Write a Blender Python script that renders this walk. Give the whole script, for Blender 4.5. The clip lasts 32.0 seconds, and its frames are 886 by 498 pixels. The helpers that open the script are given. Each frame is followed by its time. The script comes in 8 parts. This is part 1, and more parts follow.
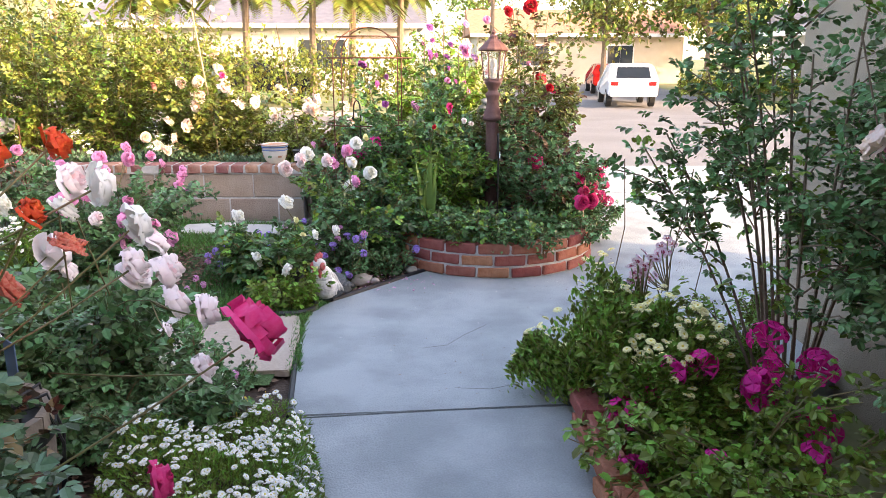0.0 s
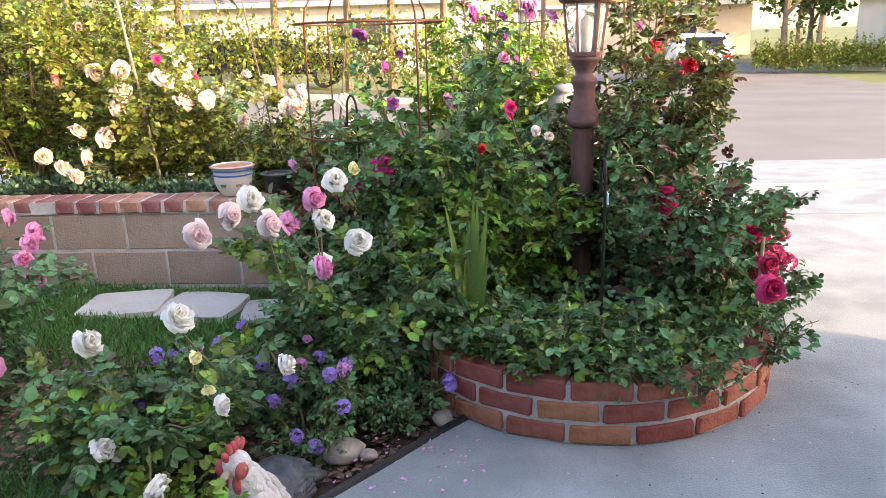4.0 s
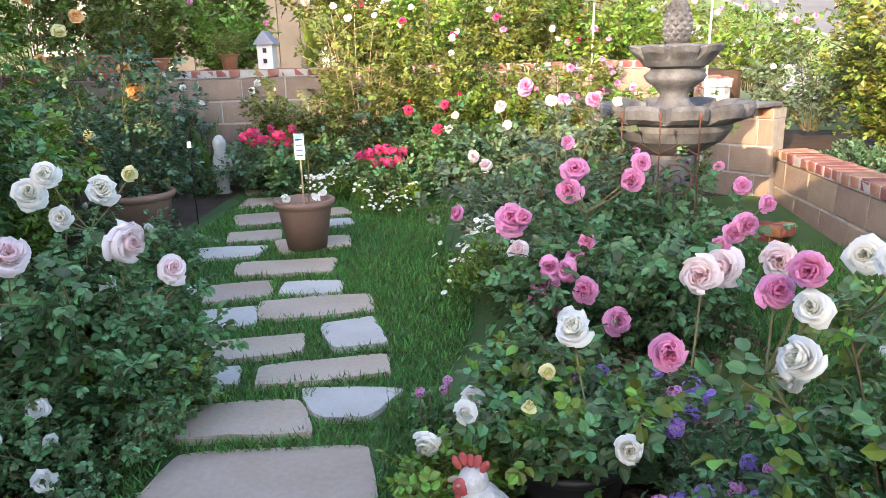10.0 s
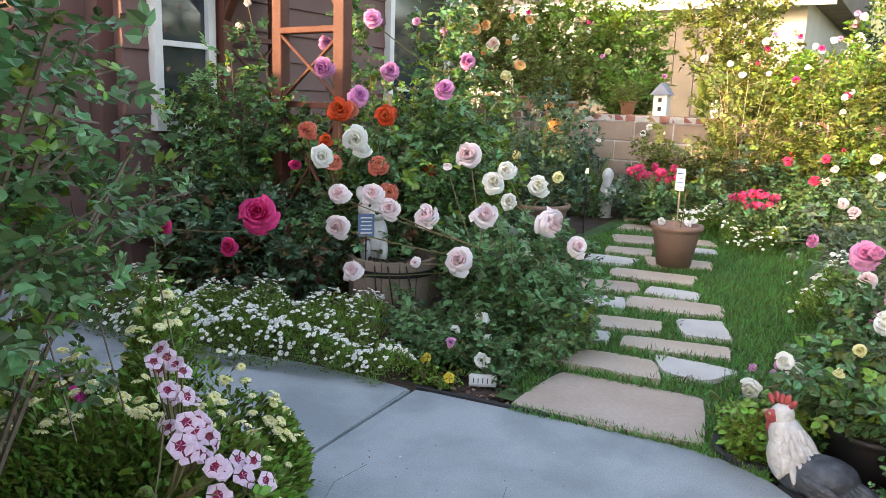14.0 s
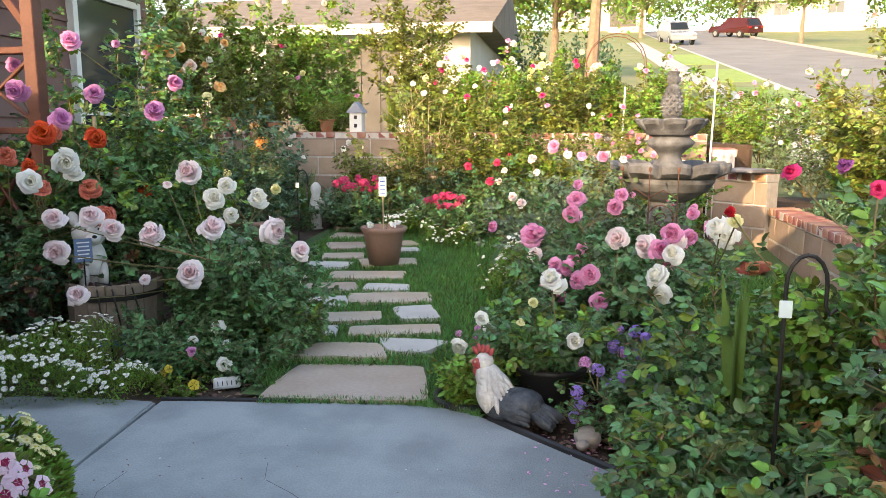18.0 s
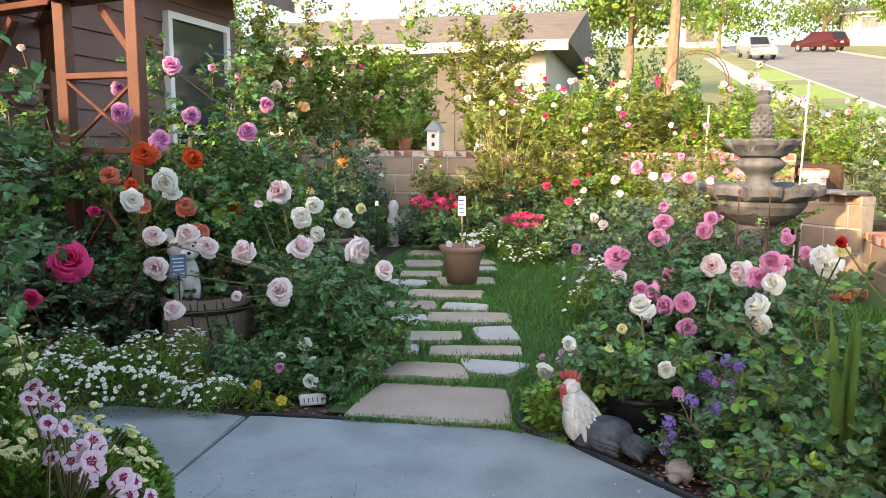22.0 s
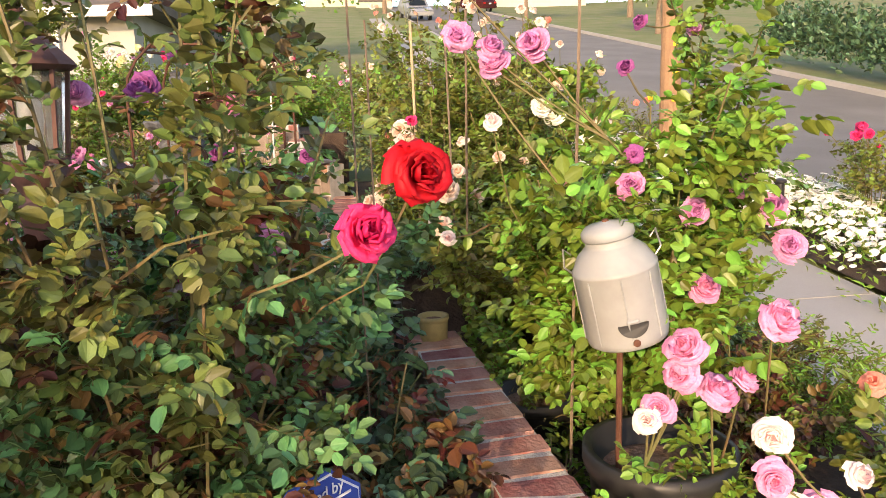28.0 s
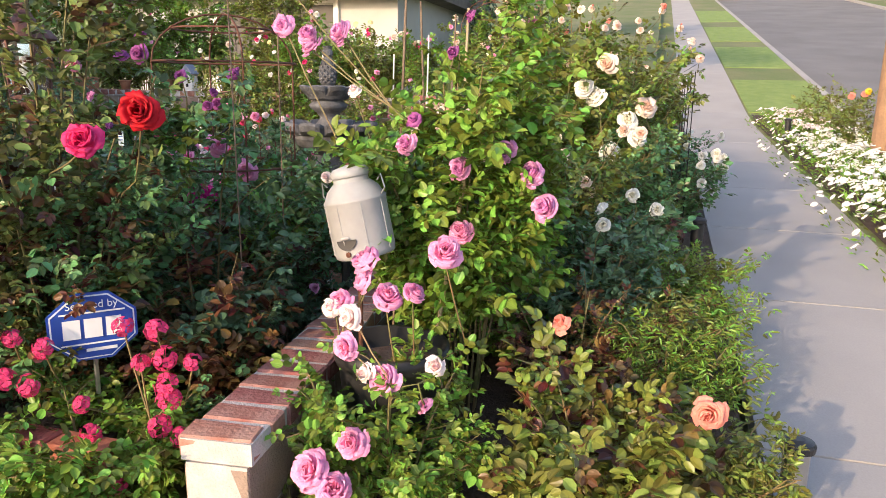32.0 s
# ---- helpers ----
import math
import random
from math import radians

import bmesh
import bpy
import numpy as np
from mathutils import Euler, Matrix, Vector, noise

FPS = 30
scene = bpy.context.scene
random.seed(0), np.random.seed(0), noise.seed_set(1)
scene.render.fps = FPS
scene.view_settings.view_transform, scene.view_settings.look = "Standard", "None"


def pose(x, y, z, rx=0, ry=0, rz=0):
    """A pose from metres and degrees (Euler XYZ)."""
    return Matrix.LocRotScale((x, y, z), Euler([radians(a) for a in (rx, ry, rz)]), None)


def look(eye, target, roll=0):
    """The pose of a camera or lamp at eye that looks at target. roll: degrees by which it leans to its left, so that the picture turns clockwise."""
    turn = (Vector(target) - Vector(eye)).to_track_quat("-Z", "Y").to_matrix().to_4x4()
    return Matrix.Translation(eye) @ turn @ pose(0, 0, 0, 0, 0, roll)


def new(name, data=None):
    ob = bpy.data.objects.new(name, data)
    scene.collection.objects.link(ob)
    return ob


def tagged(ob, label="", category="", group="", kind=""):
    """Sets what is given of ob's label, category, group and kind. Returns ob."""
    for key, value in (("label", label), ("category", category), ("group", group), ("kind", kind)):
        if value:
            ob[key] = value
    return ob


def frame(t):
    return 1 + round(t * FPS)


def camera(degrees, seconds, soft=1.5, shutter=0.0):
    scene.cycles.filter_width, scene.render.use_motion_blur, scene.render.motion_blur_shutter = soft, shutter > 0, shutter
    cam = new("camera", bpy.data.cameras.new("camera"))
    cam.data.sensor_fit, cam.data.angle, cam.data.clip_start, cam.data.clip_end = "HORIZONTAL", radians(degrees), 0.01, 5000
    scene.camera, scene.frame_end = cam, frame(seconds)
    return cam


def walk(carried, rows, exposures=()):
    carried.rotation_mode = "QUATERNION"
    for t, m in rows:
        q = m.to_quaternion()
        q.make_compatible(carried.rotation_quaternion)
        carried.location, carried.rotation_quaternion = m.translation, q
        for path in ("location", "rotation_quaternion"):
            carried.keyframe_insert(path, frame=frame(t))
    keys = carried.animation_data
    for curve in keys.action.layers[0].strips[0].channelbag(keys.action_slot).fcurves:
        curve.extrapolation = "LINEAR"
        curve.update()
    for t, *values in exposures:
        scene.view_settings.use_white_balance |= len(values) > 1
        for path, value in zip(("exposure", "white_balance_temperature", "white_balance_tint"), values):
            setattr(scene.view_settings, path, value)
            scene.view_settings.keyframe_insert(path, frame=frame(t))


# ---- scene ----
cam = camera(61.9, 32.0, 0.3)
METRES, EYE, TILT, LEAN, TURN = 10.5, 1.38, -14.2, 0.0, 0.0
ROWS = [
    (0.0, 0.0, 0.0, 0.0, 0.0, 0.0, -0.0),
    (0.5, 0.0004, 0.0266, 0.0069, 0.29, 0.13, 0.12),
    (1.0, 0.0036, 0.0541, 0.0134, 0.96, 0.44, 0.13),
    (1.5, 0.0032, 0.0798, 0.0185, 1.25, 0.17, 0.23),
    (2.0, -0.0, 0.1045, 0.024, 1.11, -0.64, 0.69),
    (2.5, 0.0023, 0.131, 0.0298, 1.03, -1.22, 0.96),
    (4.5, -0.0029, 0.2412, 0.0551, 6.04, -1.82, 0.56),
    (5.0, -0.0022, 0.266, 0.0609, 9.13, -2.27, 0.43),
    (5.5, 0.0031, 0.2918, 0.0668, 13.44, -2.59, -0.27),
    (6.0, 0.0052, 0.3167, 0.0713, 18.6, -3.01, -1.57),
    (6.5, 0.0098, 0.3367, 0.0761, 25.0, -3.66, -3.19),
    (7.0, 0.0189, 0.3508, 0.0792, 33.08, -4.36, -5.24),
    (7.5, 0.0303, 0.3557, 0.08, 41.31, -5.2, -7.2),
    (8.0, 0.0425, 0.3571, 0.0816, 50.64, -6.66, -8.96),
    (8.5, 0.0547, 0.363, 0.0832, 60.56, -8.2, -10.4),
    (9.0, 0.067, 0.366, 0.083, 70.8, -10.62, -11.32),
    (9.5, 0.078, 0.3679, 0.0837, 82.74, -13.48, -12.1),
    (10.0, 0.0846, 0.3756, 0.0855, 94.69, -15.96, -12.7),
    (10.5, 0.0912, 0.3828, 0.0869, 104.67, -18.63, -12.99),
    (11.0, 0.1029, 0.3848, 0.0867, 113.05, -21.19, -12.97),
    (11.5, 0.116, 0.3866, 0.0864, 119.63, -22.84, -12.91),
    (12.0, 0.1279, 0.3942, 0.0869, 124.38, -23.43, -12.93),
    (12.5, 0.1393, 0.4018, 0.0894, 126.75, -22.87, -13.16),
    (13.0, 0.1528, 0.4017, 0.0893, 127.16, -21.49, -13.4),
    (13.5, 0.1688, 0.3998, 0.0881, 126.18, -20.24, -13.68),
    (15.5, 0.1792, 0.3758, 0.0786, 112.54, -15.5, -14.1),
    (16.0, 0.1885, 0.3742, 0.0774, 107.55, -14.36, -14.17),
    (16.5, 0.1953, 0.3784, 0.0789, 104.05, -13.12, -14.12),
    (17.0, 0.2008, 0.3888, 0.0821, 102.59, -12.6, -14.26),
    (17.5, 0.2059, 0.3981, 0.0841, 101.65, -12.12, -14.24),
    (18.0, 0.2078, 0.4007, 0.0845, 100.3, -11.6, -14.2),
    (18.5, 0.2082, 0.4017, 0.0843, 99.79, -11.53, -14.13),
    (19.0, 0.2093, 0.4019, 0.0842, 99.69, -11.75, -14.17),
    (19.5, 0.2076, 0.4013, 0.0844, 99.37, -12.08, -14.16),
    (20.0, 0.205, 0.4006, 0.0841, 99.49, -12.31, -13.92),
    (20.5, 0.2034, 0.401, 0.0842, 100.44, -12.11, -13.68),
    (21.0, 0.205, 0.399, 0.0849, 101.91, -11.83, -13.74),
    (21.5, 0.2076, 0.3957, 0.0853, 103.89, -11.76, -13.89),
    (22.0, 0.2088, 0.3927, 0.0851, 105.81, -11.72, -14.06),
    (22.5, 0.2081, 0.3902, 0.0849, 105.8, -11.81, -14.47),
    (23.0, 0.2038, 0.3881, 0.0837, 101.39, -11.47, -14.69),
    (23.5, 0.1971, 0.3869, 0.0816, 94.4, -10.81, -14.88),
    (24.0, 0.1938, 0.3912, 0.0816, 88.02, -10.31, -14.94),
    (24.5, 0.1957, 0.408, 0.0852, 88.6, -10.77, -14.96),
    (26.5, 0.2159, 0.4957, 0.12, 86.0, -11.66, -13.4),
    (27.0, 0.204, 0.5152, 0.1268, 83.21, -10.9, -12.58),
    (27.5, 0.2, 0.5418, 0.1338, 81.6, -9.94, -12.39),
    (28.0, 0.1993, 0.5675, 0.1414, 82.69, -9.42, -12.13),
    (28.5, 0.1935, 0.589, 0.1474, 86.72, -9.79, -12.11),
    (29.0, 0.1917, 0.6092, 0.1541, 92.46, -10.1, -12.28),
    (29.5, 0.1958, 0.6252, 0.1588, 97.76, -11.01, -12.69),
    (30.0, 0.2058, 0.6374, 0.1617, 101.93, -12.36, -13.44),
    (30.5, 0.2138, 0.6548, 0.1646, 105.12, -14.01, -14.08),
    (31.0, 0.2243, 0.6743, 0.1676, 107.49, -15.5, -14.39),
    (31.5, 0.2401, 0.69, 0.1701, 107.59, -16.25, -14.52),
    (32.0, 0.2513, 0.7108, 0.1747, 106.37, -16.54, -14.59),
]
SUN_DIR = Vector((0.90, -0.42, 0.34)).normalized()   # towards the sun
EXPOSURES = [(0.0, 1.86, 8100, 25), (1.0, 1.80, 8000, 24), (2.0, 1.36, 8000, 23), (5.0, 1.68, 7900, 24), (7.0, 1.72, 7500, 21), (9.0, 1.50, 7000, 20), (10.0, 1.46, 7000, 19), (12.0, 1.74, 8150, 21), (13.0, 1.70, 8250, 20), (16.0, 1.40, 8100, 18), (19.0, 1.30, 8050, 16), (24.0, 1.30, 7950, 16), (26.5, 0.98, 8500, 24), (27.2, 0.82, 8400, 24), (28.2, 0.40, 7400, 20), (32.0, 0.43, 6900, 20)]
walk(cam, [(t, pose(0, 0, EYE, TILT, LEAN, TURN) @ pose(METRES * x, METRES * y, METRES * z, 90 + pitch, roll, yaw)) for t, x, y, z, yaw, pitch, roll in ROWS], EXPOSURES)

# ---- world and sun ----
world = bpy.data.worlds.new("world")
scene.world = world
world.use_nodes = True
sky = world.node_tree.nodes.new("ShaderNodeTexSky")
sky.sky_type, sky.sun_disc = 'NISHITA', False
sky.sun_elevation = math.asin(SUN_DIR.z)
sky.sun_rotation = math.atan2(SUN_DIR.x, SUN_DIR.y)
sky.dust_density, sky.ozone_density = 1.5, 1.0
backg = world.node_tree.nodes["Background"]
world.node_tree.links.new(sky.outputs[0], backg.inputs[0])
backg.inputs[1].default_value = 0.31
sun = new("sun", bpy.data.lights.new("sun", 'SUN'))
sun.data.energy, sun.data.angle, sun.data.color = 3.1, radians(0.6), (1.0, 0.79, 0.52)
sun.matrix_world = look(SUN_DIR * 50, (0, 0, 0))

# ---- materials ----
def material(name, colour, rough=0.7, metal=0.0, spread=0.0, scale=8.0, fine=60.0, bump=0.15, second=None, patch=0.5,
             rand="", shift=0.0, through_light=0.0, glow=0.0, trans=0.0, ior=1.45, spec=0.5):
    """A surface: base colour with patches towards `second`, grain, relief, and a spread of value by piece."""
    m = bpy.data.materials.new(name)
    m.use_nodes = True
    nt = m.node_tree
    nodes, links = nt.nodes, nt.links
    p = nodes["Principled BSDF"]
    p.inputs["Roughness"].default_value, p.inputs["Metallic"].default_value = rough, metal
    p.inputs["Specular IOR Level"].default_value = spec
    p.inputs["IOR"].default_value = ior
    p.inputs["Transmission Weight"].default_value = trans
    coord = nodes.new("ShaderNodeTexCoord")
    big = nodes.new("ShaderNodeTexNoise")
    big.inputs["Scale"].default_value, big.inputs["Detail"].default_value = scale, 5.0
    links.new(coord.outputs["Object"], big.inputs["Vector"])
    small = nodes.new("ShaderNodeTexNoise")
    small.inputs["Scale"].default_value, small.inputs["Detail"].default_value = fine, 3.0
    links.new(coord.outputs["Object"], small.inputs["Vector"])
    ramp = nodes.new("ShaderNodeValToRGB")
    ramp.color_ramp.elements[0].position, ramp.color_ramp.elements[1].position = 0.5 - 0.28 * (1.2 - patch), 0.5 + 0.28 * (1.2 - patch)
    ramp.color_ramp.elements[0].color = (*colour, 1)
    ramp.color_ramp.elements[1].color = (*(second or colour), 1)
    links.new(big.outputs["Fac"], ramp.inputs["Fac"])
    hsv = nodes.new("ShaderNodeHueSaturation")
    links.new(ramp.outputs["Color"], hsv.inputs["Color"])
    add = nodes.new("ShaderNodeMath")
    add.operation = 'MULTIPLY_ADD'
    links.new(small.outputs["Fac"], add.inputs[0])
    add.inputs[1].default_value, add.inputs[2].default_value = spread, 1.0 - spread * 0.5
    value = add.outputs[0]
    if rand:
        info = nodes.new("ShaderNodeObjectInfo" if rand == "object" else "ShaderNodeNewGeometry")
        src = info.outputs["Random" if rand == "object" else "Random Per Island"]
        mul = nodes.new("ShaderNodeMath")
        mul.operation = 'MULTIPLY_ADD'
        links.new(src, mul.inputs[0])
        mul.inputs[1].default_value, mul.inputs[2].default_value = shift, 1.0 - shift * 0.5
        both = nodes.new("ShaderNodeMath")
        both.operation = 'MULTIPLY'
        links.new(value, both.inputs[0])
        links.new(mul.outputs[0], both.inputs[1])
        value = both.outputs[0]
        hue = nodes.new("ShaderNodeMath")
        hue.operation = 'MULTIPLY_ADD'
        links.new(src, hue.inputs[0])
        hue.inputs[1].default_value, hue.inputs[2].default_value = shift * 0.08, 0.5 - shift * 0.04
        links.new(hue.outputs[0], hsv.inputs["Hue"])
    links.new(value, hsv.inputs["Value"])
    links.new(hsv.outputs["Color"], p.inputs["Base Color"])
    if bump:
        b = nodes.new("ShaderNodeBump")
        b.inputs["Strength"].default_value, b.inputs["Distance"].default_value = min(1.0, bump), 0.01
        links.new(small.outputs["Fac"], b.inputs["Height"])
        links.new(b.outputs["Normal"], p.inputs["Normal"])
    if glow:
        p.inputs["Emission Color"].default_value = (*colour, 1)
        p.inputs["Emission Strength"].default_value = glow
    if through_light:
        t = nodes.new("ShaderNodeBsdfTranslucent")
        links.new(hsv.outputs["Color"], t.inputs["Color"])
        mix = nodes.new("ShaderNodeMixShader")
        mix.inputs[0].default_value = through_light
        links.new(p.outputs[0], mix.inputs[1])
        links.new(t.outputs[0], mix.inputs[2])
        links.new(mix.outputs[0], nodes["Material Output"].inputs["Surface"])
    return m


def leafy(name, colour, second, shift=1.25):
    return material(name, colour, 0.36, second=second, scale=2.2, fine=90, spread=0.35, bump=0.1, rand="island", shift=shift, through_light=0.13, spec=0.45, patch=0.4)


def petal(name, colour, second, thru=0.26):
    return material(name, colour, 0.55, second=second, scale=14, fine=70, spread=0.12, bump=0.05, rand="island", shift=0.22, through_light=thru, spec=0.3, patch=0.3)


M_CONCRETE = material("concrete", (0.250, 0.280, 0.284), 0.85, second=(0.345, 0.378, 0.380), scale=3.4, fine=140, spread=0.5, bump=0.4, patch=0.75)
M_PAVE = material("sidewalk_concrete", (0.33, 0.315, 0.295), 0.88, second=(0.40, 0.382, 0.358), scale=1.1, fine=110, spread=0.18, bump=0.15, patch=0.2)
M_ASPHALT = material("asphalt", (0.15, 0.145, 0.139), 0.9, second=(0.195, 0.19, 0.182), scale=0.6, fine=60, spread=0.25, bump=0.3)
M_BRICK = material("fired_brick", (0.30, 0.085, 0.05), 0.85, second=(0.40, 0.15, 0.10), scale=16, fine=90, spread=0.4, bump=0.5, rand="object", shift=0.55, patch=0.6)
M_CAP = material("cap_brick", (0.27, 0.085, 0.06), 0.85, second=(0.44, 0.26, 0.21), scale=12, fine=80, spread=0.4, bump=0.5, rand="object", shift=0.6, patch=0.35)
M_MORTAR = material("mortar", (0.58, 0.56, 0.53), 0.95, second=(0.42, 0.40, 0.38), scale=14, fine=120, spread=0.3, bump=0.5)
M_BLOCK = material("slump_block", (0.30, 0.215, 0.16), 0.92, second=(0.38, 0.30, 0.24), scale=7, fine=120, spread=0.35, bump=0.7, rand="object", shift=0.22, patch=0.3)
M_FLAG = material("flagstone", (0.41, 0.315, 0.23), 0.8, second=(0.50, 0.415, 0.34), scale=3, fine=50, spread=0.3, bump=0.3, rand="object", shift=0.25, patch=0.3)
M_FLAGW = material("pale_flagstone", (0.58, 0.555, 0.51), 0.8, second=(0.48, 0.45, 0.41), scale=4, fine=50, spread=0.2, bump=0.3, rand="object", shift=0.2)
M_SOIL = material("soil", (0.055, 0.035, 0.025), 0.95, second=(0.09, 0.06, 0.042), scale=9, fine=70, spread=0.6, bump=0.9)
M_MULCH = material("mulch", (0.16, 0.085, 0.06), 0.95, second=(0.26, 0.16, 0.12), scale=20, fine=60, spread=0.7, bump=1.0, rand="island", shift=0.8)
M_EARTH = material("dry_ground", (0.21, 0.20, 0.10), 0.95, second=(0.12, 0.17, 0.05), scale=0.7, fine=20, spread=0.4, bump=0.5)
M_TURF = material("turf", (0.045, 0.10, 0.03), 0.9, second=(0.075, 0.14, 0.04), scale=3, fine=90, spread=0.6, bump=0.9)
M_GRASS = leafy("grass_blades", (0.072, 0.190, 0.046), (0.120, 0.265, 0.058), 1.3)
M_STONE = material("cast_stone", (0.062, 0.062, 0.064), 0.8, second=(0.17, 0.176, 0.188), scale=9, fine=80, spread=0.4, bump=0.5, patch=0.5)
M_STUCCO = material("stucco", (0.34, 0.285, 0.215), 0.95, second=(0.39, 0.33, 0.26), scale=1, fine=160, spread=0.2, bump=0.8)
M_SIDING = material("painted_siding", (0.16, 0.085, 0.075), 0.7, second=(0.19, 0.105, 0.09), scale=2, fine=40, spread=0.1, bump=0.15)
M_WHITE = material("white_paint", (0.78, 0.78, 0.76), 0.6, second=(0.72, 0.71, 0.68), scale=3, fine=60, spread=0.08, bump=0.1)
M_GARAGE = material("weathered_grey_boards", (0.085, 0.078, 0.07), 0.8, second=(0.12, 0.11, 0.10), scale=3, fine=40, spread=0.2, bump=0.2)
M_ROOF = material("roof_shingle", (0.13, 0.108, 0.092), 0.9, second=(0.19, 0.16, 0.138), scale=3, fine=25, spread=0.5, bump=0.6)
M_ROOFDARK = material("grey_shingle", (0.13, 0.13, 0.15), 0.9, second=(0.18, 0.18, 0.20), scale=3, fine=25, spread=0.4, bump=0.5)
M_REDWOOD = material("stained_redwood", (0.10, 0.032, 0.02), 0.6, second=(0.14, 0.05, 0.03), scale=5, fine=60, spread=0.4, bump=0.25)
M_POLE = material("pole_wood", (0.33, 0.20, 0.11), 0.85, second=(0.25, 0.15, 0.09), scale=6, fine=50, spread=0.4, bump=0.5)
M_STAKE = material("bamboo_stake", (0.48, 0.38, 0.24), 0.7, second=(0.40, 0.30, 0.18), scale=8, fine=50, spread=0.2)
M_CANE = material("rose_cane", (0.13, 0.15, 0.05), 0.65, second=(0.20, 0.12, 0.06), scale=9, fine=60, spread=0.3, bump=0.2)
M_BARK = material("bark", (0.17, 0.12, 0.085), 0.9, second=(0.24, 0.18, 0.13), scale=9, fine=50, spread=0.5, bump=0.8)
M_BLACK = material("black_plastic", (0.018, 0.018, 0.02), 0.45, second=(0.03, 0.03, 0.03), scale=6, fine=60, spread=0.2, bump=0.05)
M_IRON = material("black_iron", (0.02, 0.02, 0.02), 0.5, metal=0.4, scale=9, fine=60, spread=0.3, bump=0.1)
M_RUSTIRON = material("rusty_iron", (0.11, 0.045, 0.03), 0.75, metal=0.3, second=(0.18, 0.08, 0.05), scale=12, fine=60, spread=0.4, bump=0.3)
M_POST = material("faded_maroon_metal", (0.125, 0.054, 0.05), 0.7, second=(0.19, 0.098, 0.085), scale=8, fine=50, spread=0.35, bump=0.2, patch=0.4)
M_TERRA = material("terracotta", (0.42, 0.17, 0.09), 0.85, second=(0.50, 0.26, 0.16), scale=7, fine=70, spread=0.25, bump=0.2)
M_CLAYPOT = material("brown_clay", (0.24, 0.14, 0.10), 0.7, second=(0.30, 0.19, 0.14), scale=5, fine=70, spread=0.2, bump=0.15)
M_CERAMIC = material("glazed_cream", (0.70, 0.66, 0.58), 0.25, second=(0.64, 0.60, 0.52), scale=6, fine=60, spread=0.06, bump=0.03)
M_BLUE = material("blue_glaze", (0.04, 0.14, 0.42), 0.3, second=(0.06, 0.20, 0.48), scale=9, fine=60, spread=0.1, bump=0.02)
M_GREENGLAZE = material("green_glaze", (0.06, 0.20, 0.08), 0.3, scale=9, fine=60, spread=0.1, bump=0.02)
M_FEEDER = material("cream_enamel", (0.37, 0.385, 0.395), 0.42, second=(0.30, 0.305, 0.30), scale=6, fine=40, spread=0.14, bump=0.08)
M_BARREL = material("barrel_staves", (0.22, 0.17, 0.13), 0.85, second=(0.29, 0.23, 0.18), scale=6, fine=50, spread=0.4, bump=0.4)
M_GLASS = material("lamp_glass", (0.85, 0.87, 0.85), 0.08, scale=4, fine=30, bump=0.0, trans=0.9)
M_PANE = material("window_glass", (0.03, 0.04, 0.05), 0.06, scale=1, fine=4, bump=0.0, spec=0.8)
M_SIGNBLUE = material("sign_blue", (0.02, 0.07, 0.36), 0.35, scale=3, fine=30, spread=0.05, bump=0.0)
M_SIGNWHITE = material("sign_white", (0.80, 0.82, 0.84), 0.4, scale=3, fine=30, spread=0.05, bump=0.0)
M_TAG = material("pale_tag", (0.55, 0.68, 0.72), 0.4, scale=9, fine=40, spread=0.08, bump=0.0)
M_YELLOW = material("yellow_marker", (0.75, 0.50, 0.03), 0.5, scale=5, fine=40, spread=0.1, bump=0.0)
M_STEEL = material("brushed_steel", (0.45, 0.45, 0.44), 0.35, metal=0.9, scale=6, fine=80, spread=0.15, bump=0.05)
M_COMB = material("red_comb", (0.42, 0.05, 0.06), 0.55, second=(0.52, 0.12, 0.10), scale=30, fine=80, spread=0.3, bump=0.3)
M_PLUMWHITE = material("painted_plumage", (0.74, 0.71, 0.66), 0.6, second=(0.56, 0.51, 0.46), scale=22, fine=60, spread=0.35, bump=0.7)
M_PLUMDARK = material("dark_plumage", (0.03, 0.035, 0.04), 0.5, second=(0.10, 0.11, 0.12), scale=24, fine=60, spread=0.4, bump=0.7)
M_STATUE = material("white_statue", (0.70, 0.70, 0.68), 0.7, second=(0.50, 0.49, 0.46), scale=14, fine=70, spread=0.2, bump=0.3)
M_ROCK = material("river_rock", (0.34, 0.29, 0.24), 0.85, second=(0.44, 0.38, 0.32), scale=8, fine=60, spread=0.3, bump=0.4, rand="object", shift=0.3)
M_CARWHITE = material("pearl_car_paint", (0.72, 0.74, 0.75), 0.2, scale=2, fine=20, bump=0.0)
M_CARRED = material("red_car_paint", (0.50, 0.02, 0.015), 0.2, scale=2, fine=20, bump=0.0)
M_CARDARK = material("maroon_car_paint", (0.06, 0.012, 0.012), 0.2, scale=2, fine=20, bump=0.0)
M_CARSILVER = material("silver_car_paint", (0.42, 0.44, 0.46), 0.25, metal=0.5, scale=2, fine=20, bump=0.0)
M_CARBLACK = material("black_car_paint", (0.015, 0.016, 0.02), 0.2, scale=2, fine=20, bump=0.0)
M_TYRE = material("tyre_rubber", (0.02, 0.02, 0.02), 0.85, scale=6, fine=40, spread=0.2)
M_TAIL = material("tail_light", (0.45, 0.01, 0.01), 0.25, scale=6, fine=40)
M_WHITEHOUSE = material("white_render", (0.50, 0.49, 0.46), 0.85, second=(0.44, 0.43, 0.40), scale=2, fine=90, spread=0.12, bump=0.3)
